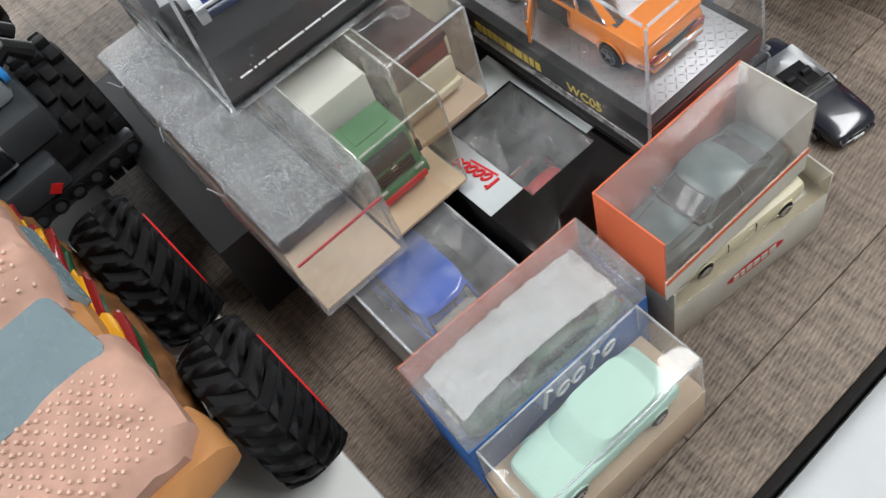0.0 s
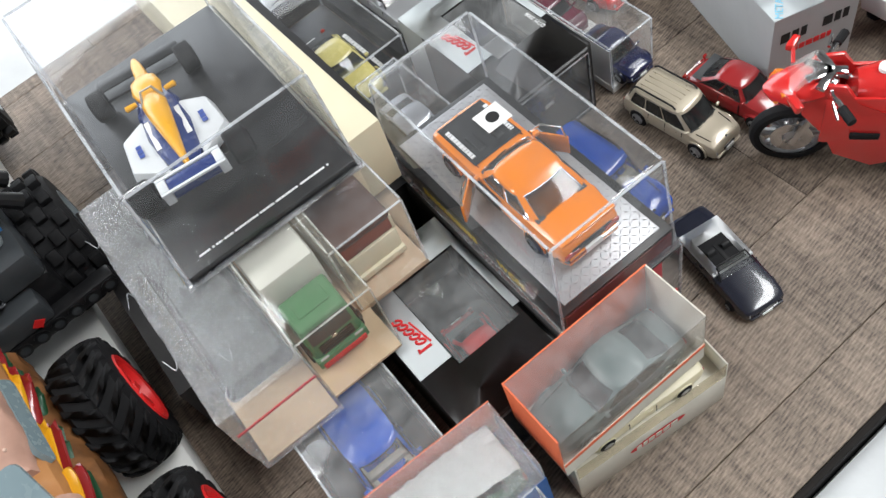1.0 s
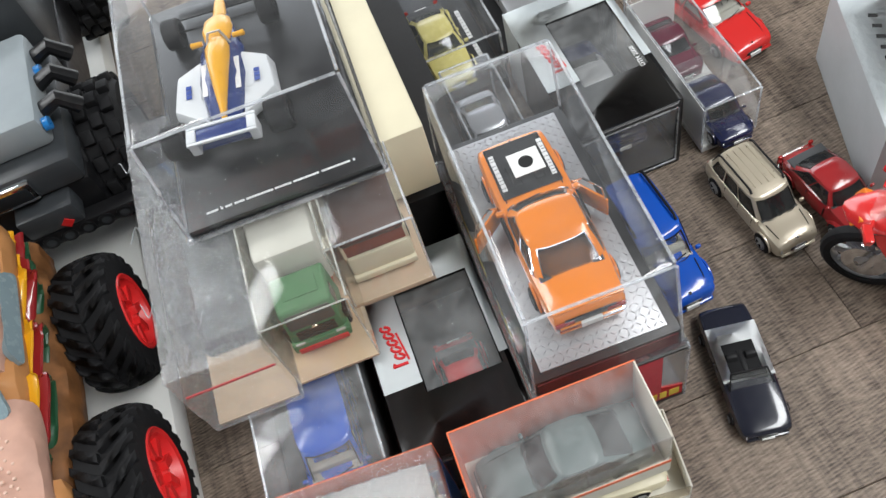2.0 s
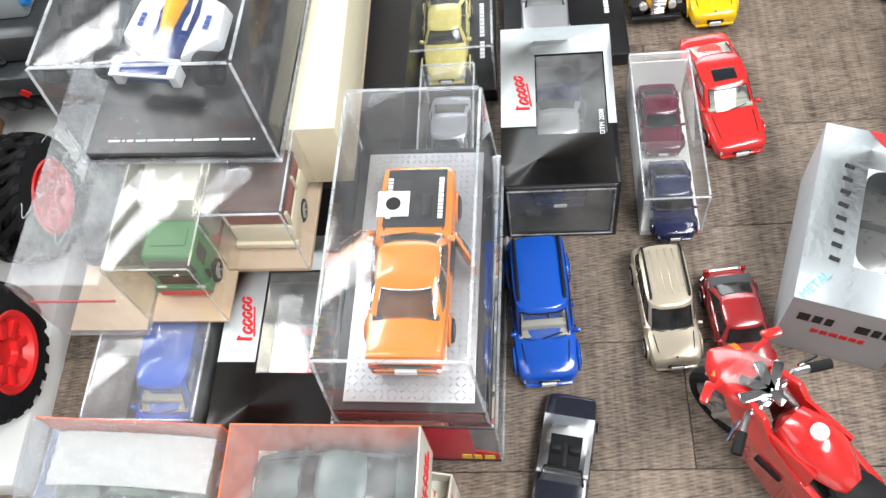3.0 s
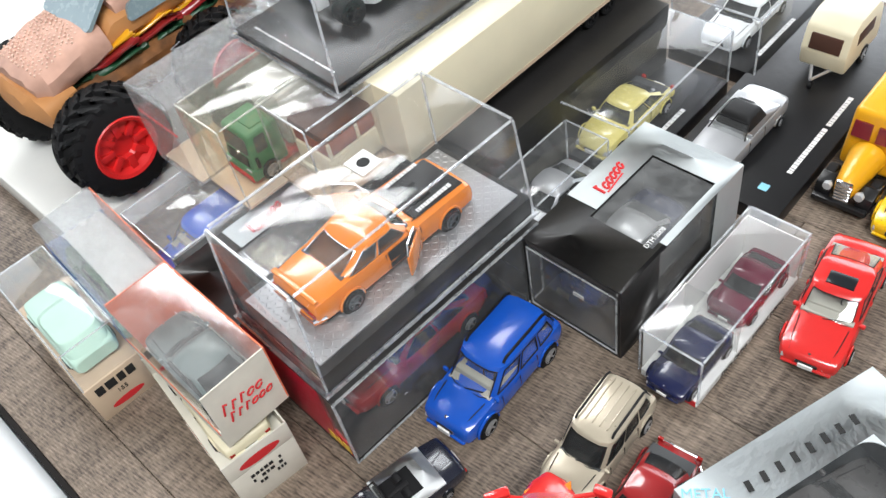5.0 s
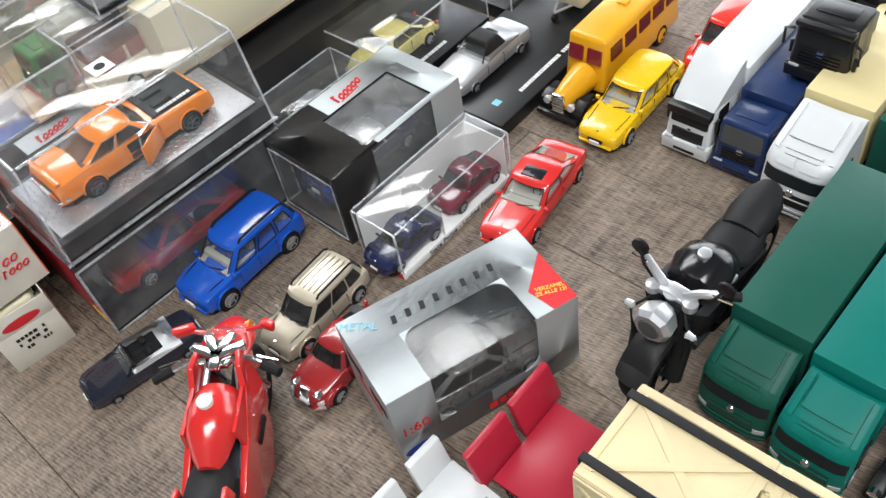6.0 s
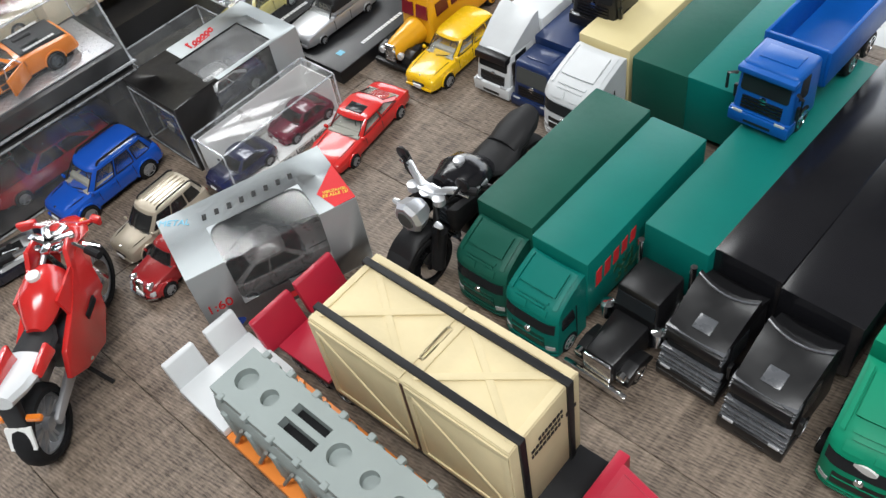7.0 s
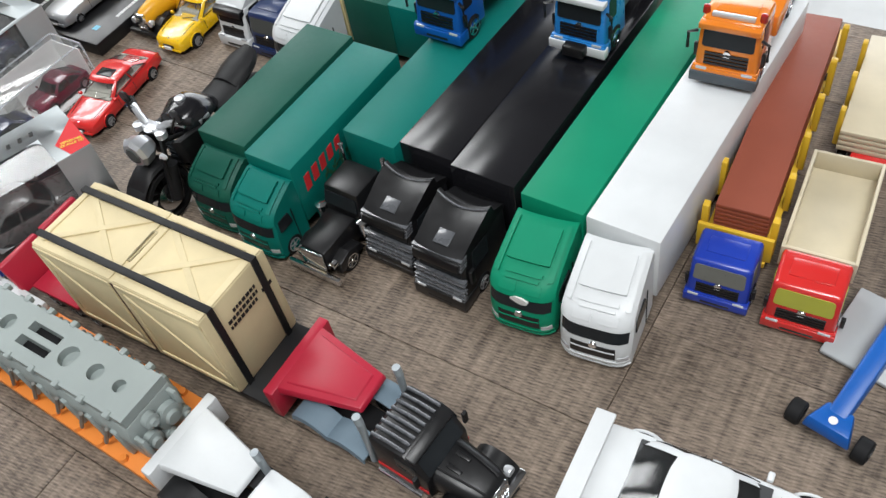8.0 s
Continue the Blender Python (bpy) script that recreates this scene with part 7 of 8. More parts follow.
part("bonnet", hexa([(-.75, .2, .6), (.75, .2, .6), (.9, 2.6, .6), (-.9, 2.6, .6), (-.7, .25, 1.75), (.7, .25, 1.75), (.85, 2.6, 2.0), (-.85, 2.6, 2.0)], .12), M["black"], pt)
part("radiator_grille", box(-.68, .68, .08, .22, .65, 1.72, .05), M["chrome"], pt)
part("bumper", box(-1.55, 1.55, -.15, .1, .25, .65, .06), M["chrome"], pt)
c_ = part("cab", hexa([(-1.1, 2.5, .6), (1.1, 2.5, .6), (1.1, 4.8, .6), (-1.1, 4.8, .6), (-1.0, 2.9, 3.2), (1.0, 2.9, 3.2), (1.0, 4.8, 3.2), (-1.0, 4.8, 3.2)], .15), M["black"], pt)
part("windscreen", pane([(-1.06, 2.68, 2.1), (1.06, 2.68, 2.1), (1.0, 2.88, 3.0), (-1.0, 2.88, 3.0)], .1, .05), M["glass"], c_)
for s in (1, -1):
    part("mudguard", prism([(.4, .5), (.5, 1.1), (1.2, 1.3), (2.0, 1.1), (2.3, .6), (2.0, .6), (1.2, .9), (.7, .5)], s * .75, s * 1.35, "x", .06), M["black"], pt)
    part("headlight", lathe([(.22, .001), (.24, .2), (.5, .2)], 12, "y", (s * 1.05, 0, 1.15)), M["chrome"], pt)
    part("exhaust_pipe", tube([(s * 1.25, 4.9, .8), (s * 1.25, 4.9, 3.9)], .14, 12), M["chrome"], pt)
    part("air_cleaner", lathe([(1.2, .001), (1.2, .3), (2.0, .3), (2.1, .001)], 14, "z", (s * 1.25, 2.6, 0)), M["chrome"], pt)
    part("fuel_tank", lathe([(3.4, .001), (3.4, .38), (5.4, .38), (5.4, .001)], 16, "y", (s * 1.1, 0, .75)), M["chrome"], pt)
    wheel(pt, .58, .42, s * 1.12, 1.25, side=s, rim=M["chrome"])
part("frame_rail", box(-.5, .5, 1, 7.5, .5, .85), M["satin"], pt)
trailer(pt, 3.05, 5.5, 20, .95, 4.2, M["teal"])

lorry("black_truck", 15.5, .3, -15, 2.75, 3.6, 4.2, M["black"], 15, 4.2, M["glossblack"], "black model truck with a black trailer", visor=M["black"], grille=M["ribgrey"], style="ribbed", trW=2.96, gap=.35)
lorry("black_truck", 18.45, -1.1, -14.5, 2.75, 3.9, 4.2, M["black"], 16, 4.2, M["glossblack"], "black model truck with a glossy black trailer", visor=M["black"], grille=M["ribgrey"], style="ribbed", trW=3.3, gap=.4)
gr = lorry("green_truck", 21.9, -1.9, -14.5, 3.0, 3.7, 3.9, M["green"], 17, 4.2, M["green"], "bright green model truck and trailer", trW=2.98, gap=.35, turn=7, style="brow")
part("oval_badge", lathe([(.10, .001), (.11, .42), (.4, .44)], 20, "y"), M["label"], gr, at=Matrix.Translation((.0045, .0006, .0234)) @ Matrix.Diagonal((1, 1, .5, 1)))
lorry("white_truck", 25.1, -2.75, -15, 3.05, 3.6, 4.1, M["white"], 17, 4.5, M["white"], "white model truck with a long white trailer", trW=3.25, turn=9, style="brow")

# flat trucks with stacked loads
bl = thing("blue_truck", 30.0, 1.1, 0, -9, "blue model truck with a yellow rack of brown panels", "truck", "row of model trucks")
cab(bl, 2.7, 2.2, 2.6, M["cabblue"], 0, M["paleglass"], False, z0=.4)
part("bed", box(-1.4, 1.4, 2.3, 19, .7, 1.0, .03), M["frameyellow"], bl)
part("headboard", box(-1.6, 1.6, 2.4, 2.6, 1.0, 2.4, .05), M["frameyellow"], bl)
for i in range(7):
    part("panel", box(-1.15, 1.15, 3.4, 17.5, 1.02 + .25 * i, 1.25 + .25 * i, .06), M["brown"], bl)
for s in (1, -1):
    for i in range(6):
        part("stake", box(s * 1.45 - .15, s * 1.45 + .15, 2.9 + 2.7 * i, 3.3 + 2.7 * i, .9, 3.0, .06), M["frameyellow"], bl)
    for y in (.9, 13.5, 15):
        wheel(bl, .55, .42, s * 1.15, y, side=s)
rd = thing("red_truck", 33.3, .4, 0, -9, "red model truck with a beige tipper tray", "truck", "row of model trucks")
cab(rd, 2.9, 2.3, 2.7, M["red"], 0, mat("yellow_glass", (.45, .45, .06), .12, coat=.5), False, z0=.4)
tr = part("tray", box(-1.5, 1.5, 2.6, 8.6, 1.1, 1.3, .03), M["beige"], rd)
for q in ((-1.5, -1.35, 2.6, 8.6), (1.35, 1.5, 2.6, 8.6), (-1.35, 1.35, 2.6, 2.75), (-1.35, 1.35, 8.45, 8.6)):
    part("tray_side", box(q[0], q[1], q[2], q[3], 1.3, 2.3, .03), M["beige"], tr)
part("chassis", box(-.8, .8, .5, 9.5, .5, 1.1, .03), M["inkred"], rd)
for s in (1, -1):
    for y in (.95, 6.2, 7.6):
        wheel(rd, .55, .42, s * 1.2, y, side=s)
rt = thing("red_trailer", 35.6, 10.0, 0, -9, "red model trailer carrying stacked beige trays", "truck", "row of model trucks")
part("chassis", box(-.8, .8, 0, 8, .5, 1.1, .03), M["red"], rt)
for i in range(4):
    part("tray", box(-1.5, 1.5, .3, 7.6, 1.1 + .3 * i, 1.36 + .3 * i, .05), M["beige"], rt)
for s in (1, -1):
    for y in (1.2, 5.5, 6.9):
        wheel(rt, .55, .42, s * 1.2, y, side=s)
    for i in range(3):
        part("stake", box(s * 1.62 - .12, s * 1.62 + .12, .8 + 2.5 * i, 1.2 + 2.5 * i, .9, 3.0, .05), M["frameyellow"], rt)

# trucks parked on the trailers' roofs


def top_truck(name, x, y, z, rz, paint, label, bed="dump", accent=None):
    t = thing(name, x, y, z, rz, label, "truck", "model trucks on the trailer roofs")
    cab(t, 2.5, 2.1, 2.9, paint, 0, M["glass"], False, z0=.45)
    part("visor", box(-1.15, 1.15, .05, .5, 2.55, 2.8, .05), accent or M["black"], t)
    part("frame_rail", box(-.6, .6, .5, 9.0, .5, .95, .03), M["satin"], t)
    for s in (1, -1):
        part("mirror_arm", tube([(s * 1.2, .3, 2.3), (s * 1.5, .1, 2.3), (s * 1.5, .1, 1.6)], .07, 6), M["black"], t)
        for y_ in (1.1, 5.2, 6.6):
            wheel(t, .6, .45, s * 1.0, y_, side=s, rim=M["chrome"])
        part("mudguard", prism([(4.4, 1.0), (4.7, 1.35), (7.0, 1.35), (7.3, 1.0), (7.0, 1.25), (4.7, 1.25)], s * .75, s * 1.25, "x"), M["satin"], t)
    if bed == "dump":
        b = bmesh.new()
        hexa([(-1.2, 2.4, 1.2), (1.2, 2.4, 1.2), (1.2, 8.8, 1.2), (-1.2, 8.8, 1.2), (-1.3, 2.3, 1.4), (1.3, 2.3, 1.4), (1.3, 8.9, 1.4), (-1.3, 8.9, 1.4)], 0, b)
        for q in ((-1.35, -1.2, 2.3, 8.9), (1.2, 1.35, 2.3, 8.9), (-1.2, 1.2, 2.3, 2.45), (-1.2, 1.2, 8.75, 8.9)):
            box(q[0], q[1], q[2], q[3], 1.35, 2.9, .03, bm=b)
        part("dump_body", b, paint, t)
    elif bed == "tractor":
        part("engine_box", box(-.9, .9, 2.3, 3.4, .95, 1.9, .1), M["gunmetal"], t)
        part("fifth_wheel", lathe([(.95, .001), (.95, .8), (1.2, .8), (1.2, .001)], 20, "z", (0, 5.8, 0)), M["satin"], t)
    else:
        part("flat_body", box(-1.3, 1.3, 2.4, 9.5, .95, 1.9, .1), paint, t)
    t.scale = (1.15, 1.15, 1.15)
    return t


top_truck("blue_dump_truck", 14.75, 11.6, 4.2, -15, M["truckblue"], "blue model dump truck standing on a teal trailer", accent=M["truckblue"])
tt = top_truck("blue_white_tractor", 21.9, 11.6, 4.2, -14, M["skyblue"], "bright blue and white model tractor unit", "tractor", M["white"])
part("white_bumper", box(-1.3, 1.3, -.12, .3, .3, .75, .06), M["white"], tt)
part("winch", box(-.5, .5, -.5, 0, .35, .85, .1), M["black"], tt)
for s in (1, -1):
    part("beacon", box(s * .7 - .3, s * .7 + .3, .5, .75, 2.9, 3.05, .05), M["tail"], tt)
ot = top_truck("orange_truck", 28.8, 10.0, 4.5, -10, M["orange"], "orange model work truck with red beacons", "flat", M["orange"])
part("lower_bumper", box(-1.3, 1.3, -.15, .4, .25, .7, .06), M["gunmetal"], ot)
part("lamp_bar", box(-.8, .8, .45, .65, 2.88, 3.05, .04), M["lamp"], ot)
for s in (1, -1):
    part("beacon", lathe([(2.88, .15), (3.15, .13), (3.2, .001)], 10, "z", (s * 1.05, .7, 0)), M["tail"], ot)
bkt = top_truck("black_tractor", 4.6, 17.6, 3.2, -13, M["black"], "black model tractor unit standing on the navy truck", "tractor")

# ---- heavy haulers in front ----
HR = -12.3
cr = thing("red_low_loader", 7.9, -5.15, 0, HR, "red low-loader trailer with a raised neck", "trailer", "low loaders")
part("deck", box(-7.6, 6.3, -1.95, 1.95, .75, 1.15, .05), M["black"], cr)
part("tail_deck", box(-8.6, -5.4, -2.0, 2.0, 1.15, 1.35, .05), M["cherry"], cr)
for s in (1, -1):
    part("tail_ramp", hexa([(-9.0, s * 1.3 - 1.15, 1.2), (-8.6, s * 1.3 - 1.15, 1.2), (-8.6, s * 1.3 + 1.15, 1.2), (-9.0, s * 1.3 + 1.15, 1.2), (-9.5, s * 1.3 - 1.15, 2.9), (-9.2, s * 1.3 - 1.15, 2.9), (-9.2, s * 1.3 + 1.15, 2.9), (-9.5, s * 1.3 + 1.15, 2.9)], .08), M["cherry"], cr)
    for x_ in (-7.6, -6.2, -4.8):
        t = wheel(cr, .62, .5, 0, 0, side=s)
        t.matrix_basis = P(x_, s * 1.6, .62, 0, 0, 90)
part("neck_wall", box(6.3, 6.8, -2.0, 2.0, .8, 2.6, .08), M["cherry"], cr)
nk = part("neck", hexa([(6.7, -1.7, 2.2), (10.4, -.9, 2.2), (10.4, .9, 2.2), (6.7, 1.7, 2.2), (6.7, -1.6, 2.6), (10.3, -.85, 2.45), (10.3, .85, 2.45), (6.7, 1.6, 2.6)], .08), M["cherry"], cr)
part("neck_panel", hexa([(7.0, -1.3, 2.56), (10.0, -.65, 2.44), (10.0, .65, 2.44), (7.0, 1.3, 2.56), (7.0, -1.2, 2.64), (9.9, -.6, 2.52), (9.9, .6, 2.52), (7.0, 1.2, 2.64)], .02), M["cherry"], nk)

ck = thing("crate", 7.75, -5.15, 1.16, HR, "large cream packing crate strapped with dark bands", "crate")
part("body", box(-4.8, 4.8, -1.95, 1.95, 0, 5.1, .08), M["crate"], ck)
for x0, x1 in ((-4.75, -.1), (.1, 4.75)):
    for q in ((x0, x1, -1.9, -1.6), (x0, x1, 1.6, 1.9), (x0, x0 + .3, -1.6, 1.6), (x1 - .3, x1, -1.6, 1.6)):
        part("batten", box(q[0], q[1], q[2], q[3], 5.08, 5.16, .02), M["crate"], ck)
for k, (x0, x1) in enumerate(((-4.5, -.3), (.3, 4.5))):
    for sg in (1, -1):
        q = Matrix.Translation(((x0 + x1) / 2 * CM, 0, .0511)) @ Matrix.Rotation(sg * math.atan2(3.2, 4.4), 4, "Z")
        part("diagonal_batten", box(-2.6, 2.6, -.14, .14, -.02, .06 + .01 * sg, .01), M["crate"], ck, at=q)
part("slot_lip", sheet(-.14, .14, -.85, .85, 5.17, ((-.06, .06, -.75, .75),), .08), M["crate"], ck)
for s in (1, -1):
    part("centre_gap", box(-.06, .06, s * 1.95 - .03, s * 1.95 + .03, .2, 5.0), M["dkbrown"], ck)
    for x0, x1 in ((-4.75, -.15), (.15, 4.75)):
        yy = s * 1.97
        for q in ((x0, x1, .1, .4), (x0, x1, 4.7, 5.0), (x0, x0 + .3, .4, 4.7), (x1 - .3, x1, .4, 4.7)):
            part("batten", box(q[0], q[1], yy - .04, yy + .04, q[2], q[3], .02), M["crate"], ck)
        part("diagonal_batten", box(-2.9, 2.9, -.04, .04, -.14, .14, .02), M["crate"], ck, at=P((x0 + x1) / 2, yy, 2.55, 0, 42, 0))
    part("strap", prism([(s * 1.35 - .16, 5.17), (s * 1.35 + .16, 5.17), (s * 1.35 + .16, 5.27), (s * 1.35 - .16, 5.27)], -4.9, 4.9, "x", .02), M["satin"], ck, "dark strap")
    part("strap_end", box(4.8, 4.9, s * 1.35 - .16, s * 1.35 + .16, 0, 5.2, .02), M["satin"], ck)
    part("strap_end", box(-4.9, -4.8, s * 1.35 - .16, s * 1.35 + .16, 0, 5.2, .02), M["satin"], ck)
bars(ck, -.9, .9, 3.2, 4.2, 4.82, M["ink"], 3, 91, upright="x", fill=.55, name="stencil")
bars(ck, 1.1, 1.75, 3.3, 3.55, 4.82, M["ink"], 1, 92, upright="x", name="stencil")

oh = thing("orange_low_loader", 5.0, -9.25, 0, -15, "orange and white low-loader trailer with a white neck", "trailer", "low loaders")
part("deck", box(-5.2, 6.0, -1.95, 1.95, .6, 1.05, .05), M["orangeplast"], oh)
for s in (1, -1):
    for i in range(8):
        part("deck_stud", lathe([(1.0, .001), (1.0, .2), (1.25, .16), (1.25, .001)], 8, "z", (-4.6 + 1.45 * i, s * 1.75, 0), cap=False), M["orangeplast"], oh)
part("tail_deck", box(-8.4, -5.2, -1.95, 1.95, 1.0, 1.45, .06), M["white"], oh)
for s in (1, -1):
    part("tail_ramp", hexa([(-8.7, s * 1.1 - .8, 1.2), (-8.3, s * 1.1 - .8, 1.2), (-8.3, s * 1.1 + .8, 1.2), (-8.7, s * 1.1 + .8, 1.2), (-9.1, s * 1.1 - .8, 2.7), (-8.8, s * 1.1 - .8, 2.7), (-8.8, s * 1.1 + .8, 2.7), (-9.1, s * 1.1 + .8, 2.7)], .08), M["white"], oh)
    for x_ in (-7.6, -6.2):
        t = wheel(oh, .62, .5, 0, 0, side=s)
        t.matrix_basis = P(x_, s * 1.6, .62, 0, 0, 90)
part("neck_wall", box(6.0, 6.5, -1.95, 1.95, .7, 2.4, .08), M["white"], oh)
part("neck", hexa([(6.4, -1.5, 2.0), (10.0, -.8, 2.0), (10.0, .8, 2.0), (6.4, 1.5, 2.0), (6.4, -1.4, 2.4), (9.9, -.75, 2.25), (9.9, .75, 2.25), (6.4, 1.4, 2.4)], .08), M["white"], oh)

eg = thing("engine_block", 4.7, -9.3, 1.06, -13.6, "grey-green moulded engine block with round holes", "engine block")
prof = [(-1.2, 0), (1.2, 0), (1.35, 1.7), (1.2, 2.5), (-1.2, 2.5), (-1.35, 1.7)]
b = prism(prof, -5.2, 5.4, "x", .12)
part("body", b, M["engine"], eg)


def pierced(b, x0, x1, y0, y1, cx, cy, reach, zt, zf, corner=0.0):
    """A block top from x0..x1, y0..y1 with a sunk hole round (cx, cy), its radius given by reach(angle)."""
    ang = sorted({round(2 * math.pi * i / 24, 5) for i in range(24)} | {round(math.atan2(v - cy, u - cx) % (2 * math.pi), 5) for u in (x0, x1) for v in (y0, y1)} | {round(a, 5) for a in (corner, math.pi - corner, math.pi + corner, 2 * math.pi - corner) if corner})
    out_, rim_, low = [], [], []
    for a in ang:
        ca, sa = math.cos(a), math.sin(a)
        k = min(((x1 if ca > 0 else x0) - cx) / ca if abs(ca) > 1e-9 else 1e9, ((y1 if sa > 0 else y0) - cy) / sa if abs(sa) > 1e-9 else 1e9)
        r = reach(a)
        out_.append(b.verts.new((cx + k * ca, cy + k * sa, zt)))
        rim_.append(b.verts.new((cx + r * ca, cy + r * sa, zt)))
        low.append(b.verts.new((cx + r * .97 * ca, cy + r * .97 * sa, zf)))
    n = len(ang)
    for i in range(n):
        j = (i + 1) % n
        b.faces.new((out_[i], out_[j], rim_[j], rim_[i])), b.faces.new((rim_[i], rim_[j], low[j], low[i]))
    b.faces.new(low)


deck = bmesh.new()
for x0, x1, cx, r_ in ((-5.15, -3.45, -4.2, .50), (-3.45, -1.95, -2.8, .38), (.45, 1.9, 1.1, .48), (1.9, 3.45, 2.7, .38), (3.45, 5.35, 4.1, .29)):
    pierced(deck, x0, x1, -1.16, 1.16, cx, 0, lambda a, r_=r_: r_, 3.0, 2.62)
for s in (1, -1):
    pierced(deck, -1.95, .45, min(0, s * 1.16), max(0, s * 1.16), -.75, s * .36, lambda a: min(.95 / max(abs(math.cos(a)), 1e-6), .21 / max(abs(math.sin(a)), 1e-6)), 3.0, 2.51, math.atan2(.21, .95))
box(-5.15, 5.35, -1.16, -1.155, 2.49, 3.0, bm=deck), box(-5.15, 5.35, 1.155, 1.16, 2.49, 3.0, bm=deck), box(-5.155, -5.15, -1.16, 1.16, 2.49, 3.0, bm=deck), box(5.35, 5.355, -1.16, 1.16, 2.49, 3.0, bm=deck)
bmesh.ops.remove_doubles(deck, verts=deck.verts, dist=.008)
part("pierced_top", deck, M["engine"], eg, "grey-green top with round holes and two slots")
for s in (1, -1):
    part("slot_floor", box(-1.68, .18, s * .36 - .2, s * .36 + .2, 2.512, 2.53), M["dark"], eg)
    for i in range(7):
        part("rib", hexa([(-4.7 + 1.5 * i, s * 1.3 - .12, .1), (-4.35 + 1.5 * i, s * 1.3 - .12, .1), (-4.35 + 1.5 * i, s * 1.3 + .2, .1), (-4.7 + 1.5 * i, s * 1.3 + .2, .1), (-4.7 + 1.5 * i, s * 1.35 - .1, 1.9), (-4.35 + 1.5 * i, s * 1.35 - .1, 1.9), (-4.35 + 1.5 * i, s * 1.35 + .2, 1.9), (-4.7 + 1.5 * i, s * 1.35 + .2, 1.9)], .04), M["engine"], eg)
        part("push_rod", tube([(-4.2 + 1.5 * i, s * 1.6, .3), (-3.3 + 1.5 * i, s * 1.45, 1.95)], .09, 6), mat("rod_grey", (.22, .21, .19), .5), eg) if i < 6 else None
        part("lug", box(-4.6 + 1.5 * i, -4.3 + 1.5 * i, s * 1.2 - .12, s * 1.2 + .2, 2.75, 3.05, .05), M["engine"], eg)
fb_ = bmesh.new()
for y_, z_, r_ in ((-.7, 1.0, .45), (.4, 1.3, .6), (.9, .7, .3), (-.3, 2.0, .35), (0, .5, .3)):
    lathe([(5.3, r_), (5.7, r_), (5.75, r_ * .6), (5.9, r_ * .5), (5.9, .001)], 16, "x", (0, y_, z_), bm=fb_, cap=False)
box(5.3, 5.9, -1.2, -1.0, .3, 1.8, .05, fb_), box(5.3, 5.8, .9, 1.1, 1.4, 2.3, .04, fb_)
part("front_gear", fb_, M["engine"], eg)

# bonneted tractor units that pull them


def hauler(name, x, y, rz, paint, label, fender):
    t = thing(name, x, y, 0, rz, label, "truck", "low loaders")
    part("frame_rail", box(-5.5, 3.2, -.6, .6, .6, 1.0, .03), M["satin"], t)
    cb = part("cab", prism([(-1.3, .8), (1.25, .8), (1.25, 2.15), (.62, 3.15), (.35, 3.3), (-1.15, 3.3), (-1.3, 3.15)], -1.3, 1.3, "y", .1), paint, t)
    part("windscreen", pane([(1.24, -1.15, 2.18), (1.24, 1.15, 2.18), (.66, 1.08, 3.1), (.66, -1.08, 3.1)], (.06, .02), .03, .05, rnd=.1), M["glass"], cb)
    part("sun_visor", hexa([(.45, -1.25, 3.18), (.85, -1.25, 3.05), (.85, 1.25, 3.05), (.45, 1.25, 3.18), (.45, -1.25, 3.36), (.88, -1.25, 3.16), (.88, 1.25, 3.16), (.45, 1.25, 3.36)], .04), paint, cb)
    for i in range(8 if paint is not M["white"] else 0):
        part("roof_rib", tube([(-1.2, -1.1 + .315 * i, 3.33), (-.4, -1.1 + .315 * i, 3.42), (.35, -1.1 + .315 * i, 3.36)], .075, 8), M["ribgrey"], cb)
    rows = []
    for xx, wd, zt in ((1.15, 1.02, 2.22), (1.6, 1.0, 2.18), (2.4, .92, 2.05), (3.1, .80, 1.85), (3.35, .72, 1.70), (3.42, .64, 1.55)):
        row = []
        for k in range(18):
            a = 2 * math.pi * k / 18
            ca, sa = math.cos(a), math.sin(a)
            row.append((xx, math.copysign(abs(ca) ** .5, ca) * wd, (zt + .75) / 2 + math.copysign(abs(sa) ** .55, sa) * (zt - .75) / 2))
        rows.append(row)
    bn = part("bonnet", rings(rows), paint, t)
    for s in (1, -1):
        part("bonnet_crease", tube([(1.25, s * .62, 2.26), (2.4, s * .52, 2.09), (3.2, s * .42, 1.84)], .05, 6), paint, bn)
        part("bonnet_vent", hexa([(1.5, s * .3 - .12, 2.2), (2.1, s * .3 - .1, 2.1), (2.1, s * .3 + .1, 2.1), (1.5, s * .3 + .12, 2.2), (1.5, s * .3 - .1, 2.27), (2.1, s * .3 - .08, 2.17), (2.1, s * .3 + .08, 2.17), (1.5, s * .3 + .1, 2.27)], .02), paint, bn)
    g = box(3.36, 3.52, -.55, .55, .75, 1.62, .05)
    for i in range(7):
        box(3.5, 3.57, -.48 + .15 * i, -.42 + .15 * i, .8, 1.57, bm=g)
    part("radiator_grille", g, M["chrome"], t)
    bp = part("bumper", box(3.35, 3.7, -1.5, 1.5, .35, .85, .07), M["chrome"], t)
    part("bumper_recess", box(3.68, 3.72, -.9, .9, .5, .7, .02), M["satin"], bp)
    for s in (1, -1):
        rows = []
        for an in steps(-.25, math.pi + .15, 12):
            cx, cz = 2.45 - .98 * math.cos(an), .55 + .92 * math.sin(an)
            ux, uz = -math.cos(an), math.sin(an)
            rows.append([(cx, s * .78, cz), (cx, s * 1.46, cz), (cx - .14 * ux, s * 1.5, cz - .14 * uz), (cx - .14 * ux, s * .78, cz - .14 * uz)])
        part("mudguard", rings(rows), paint, t)
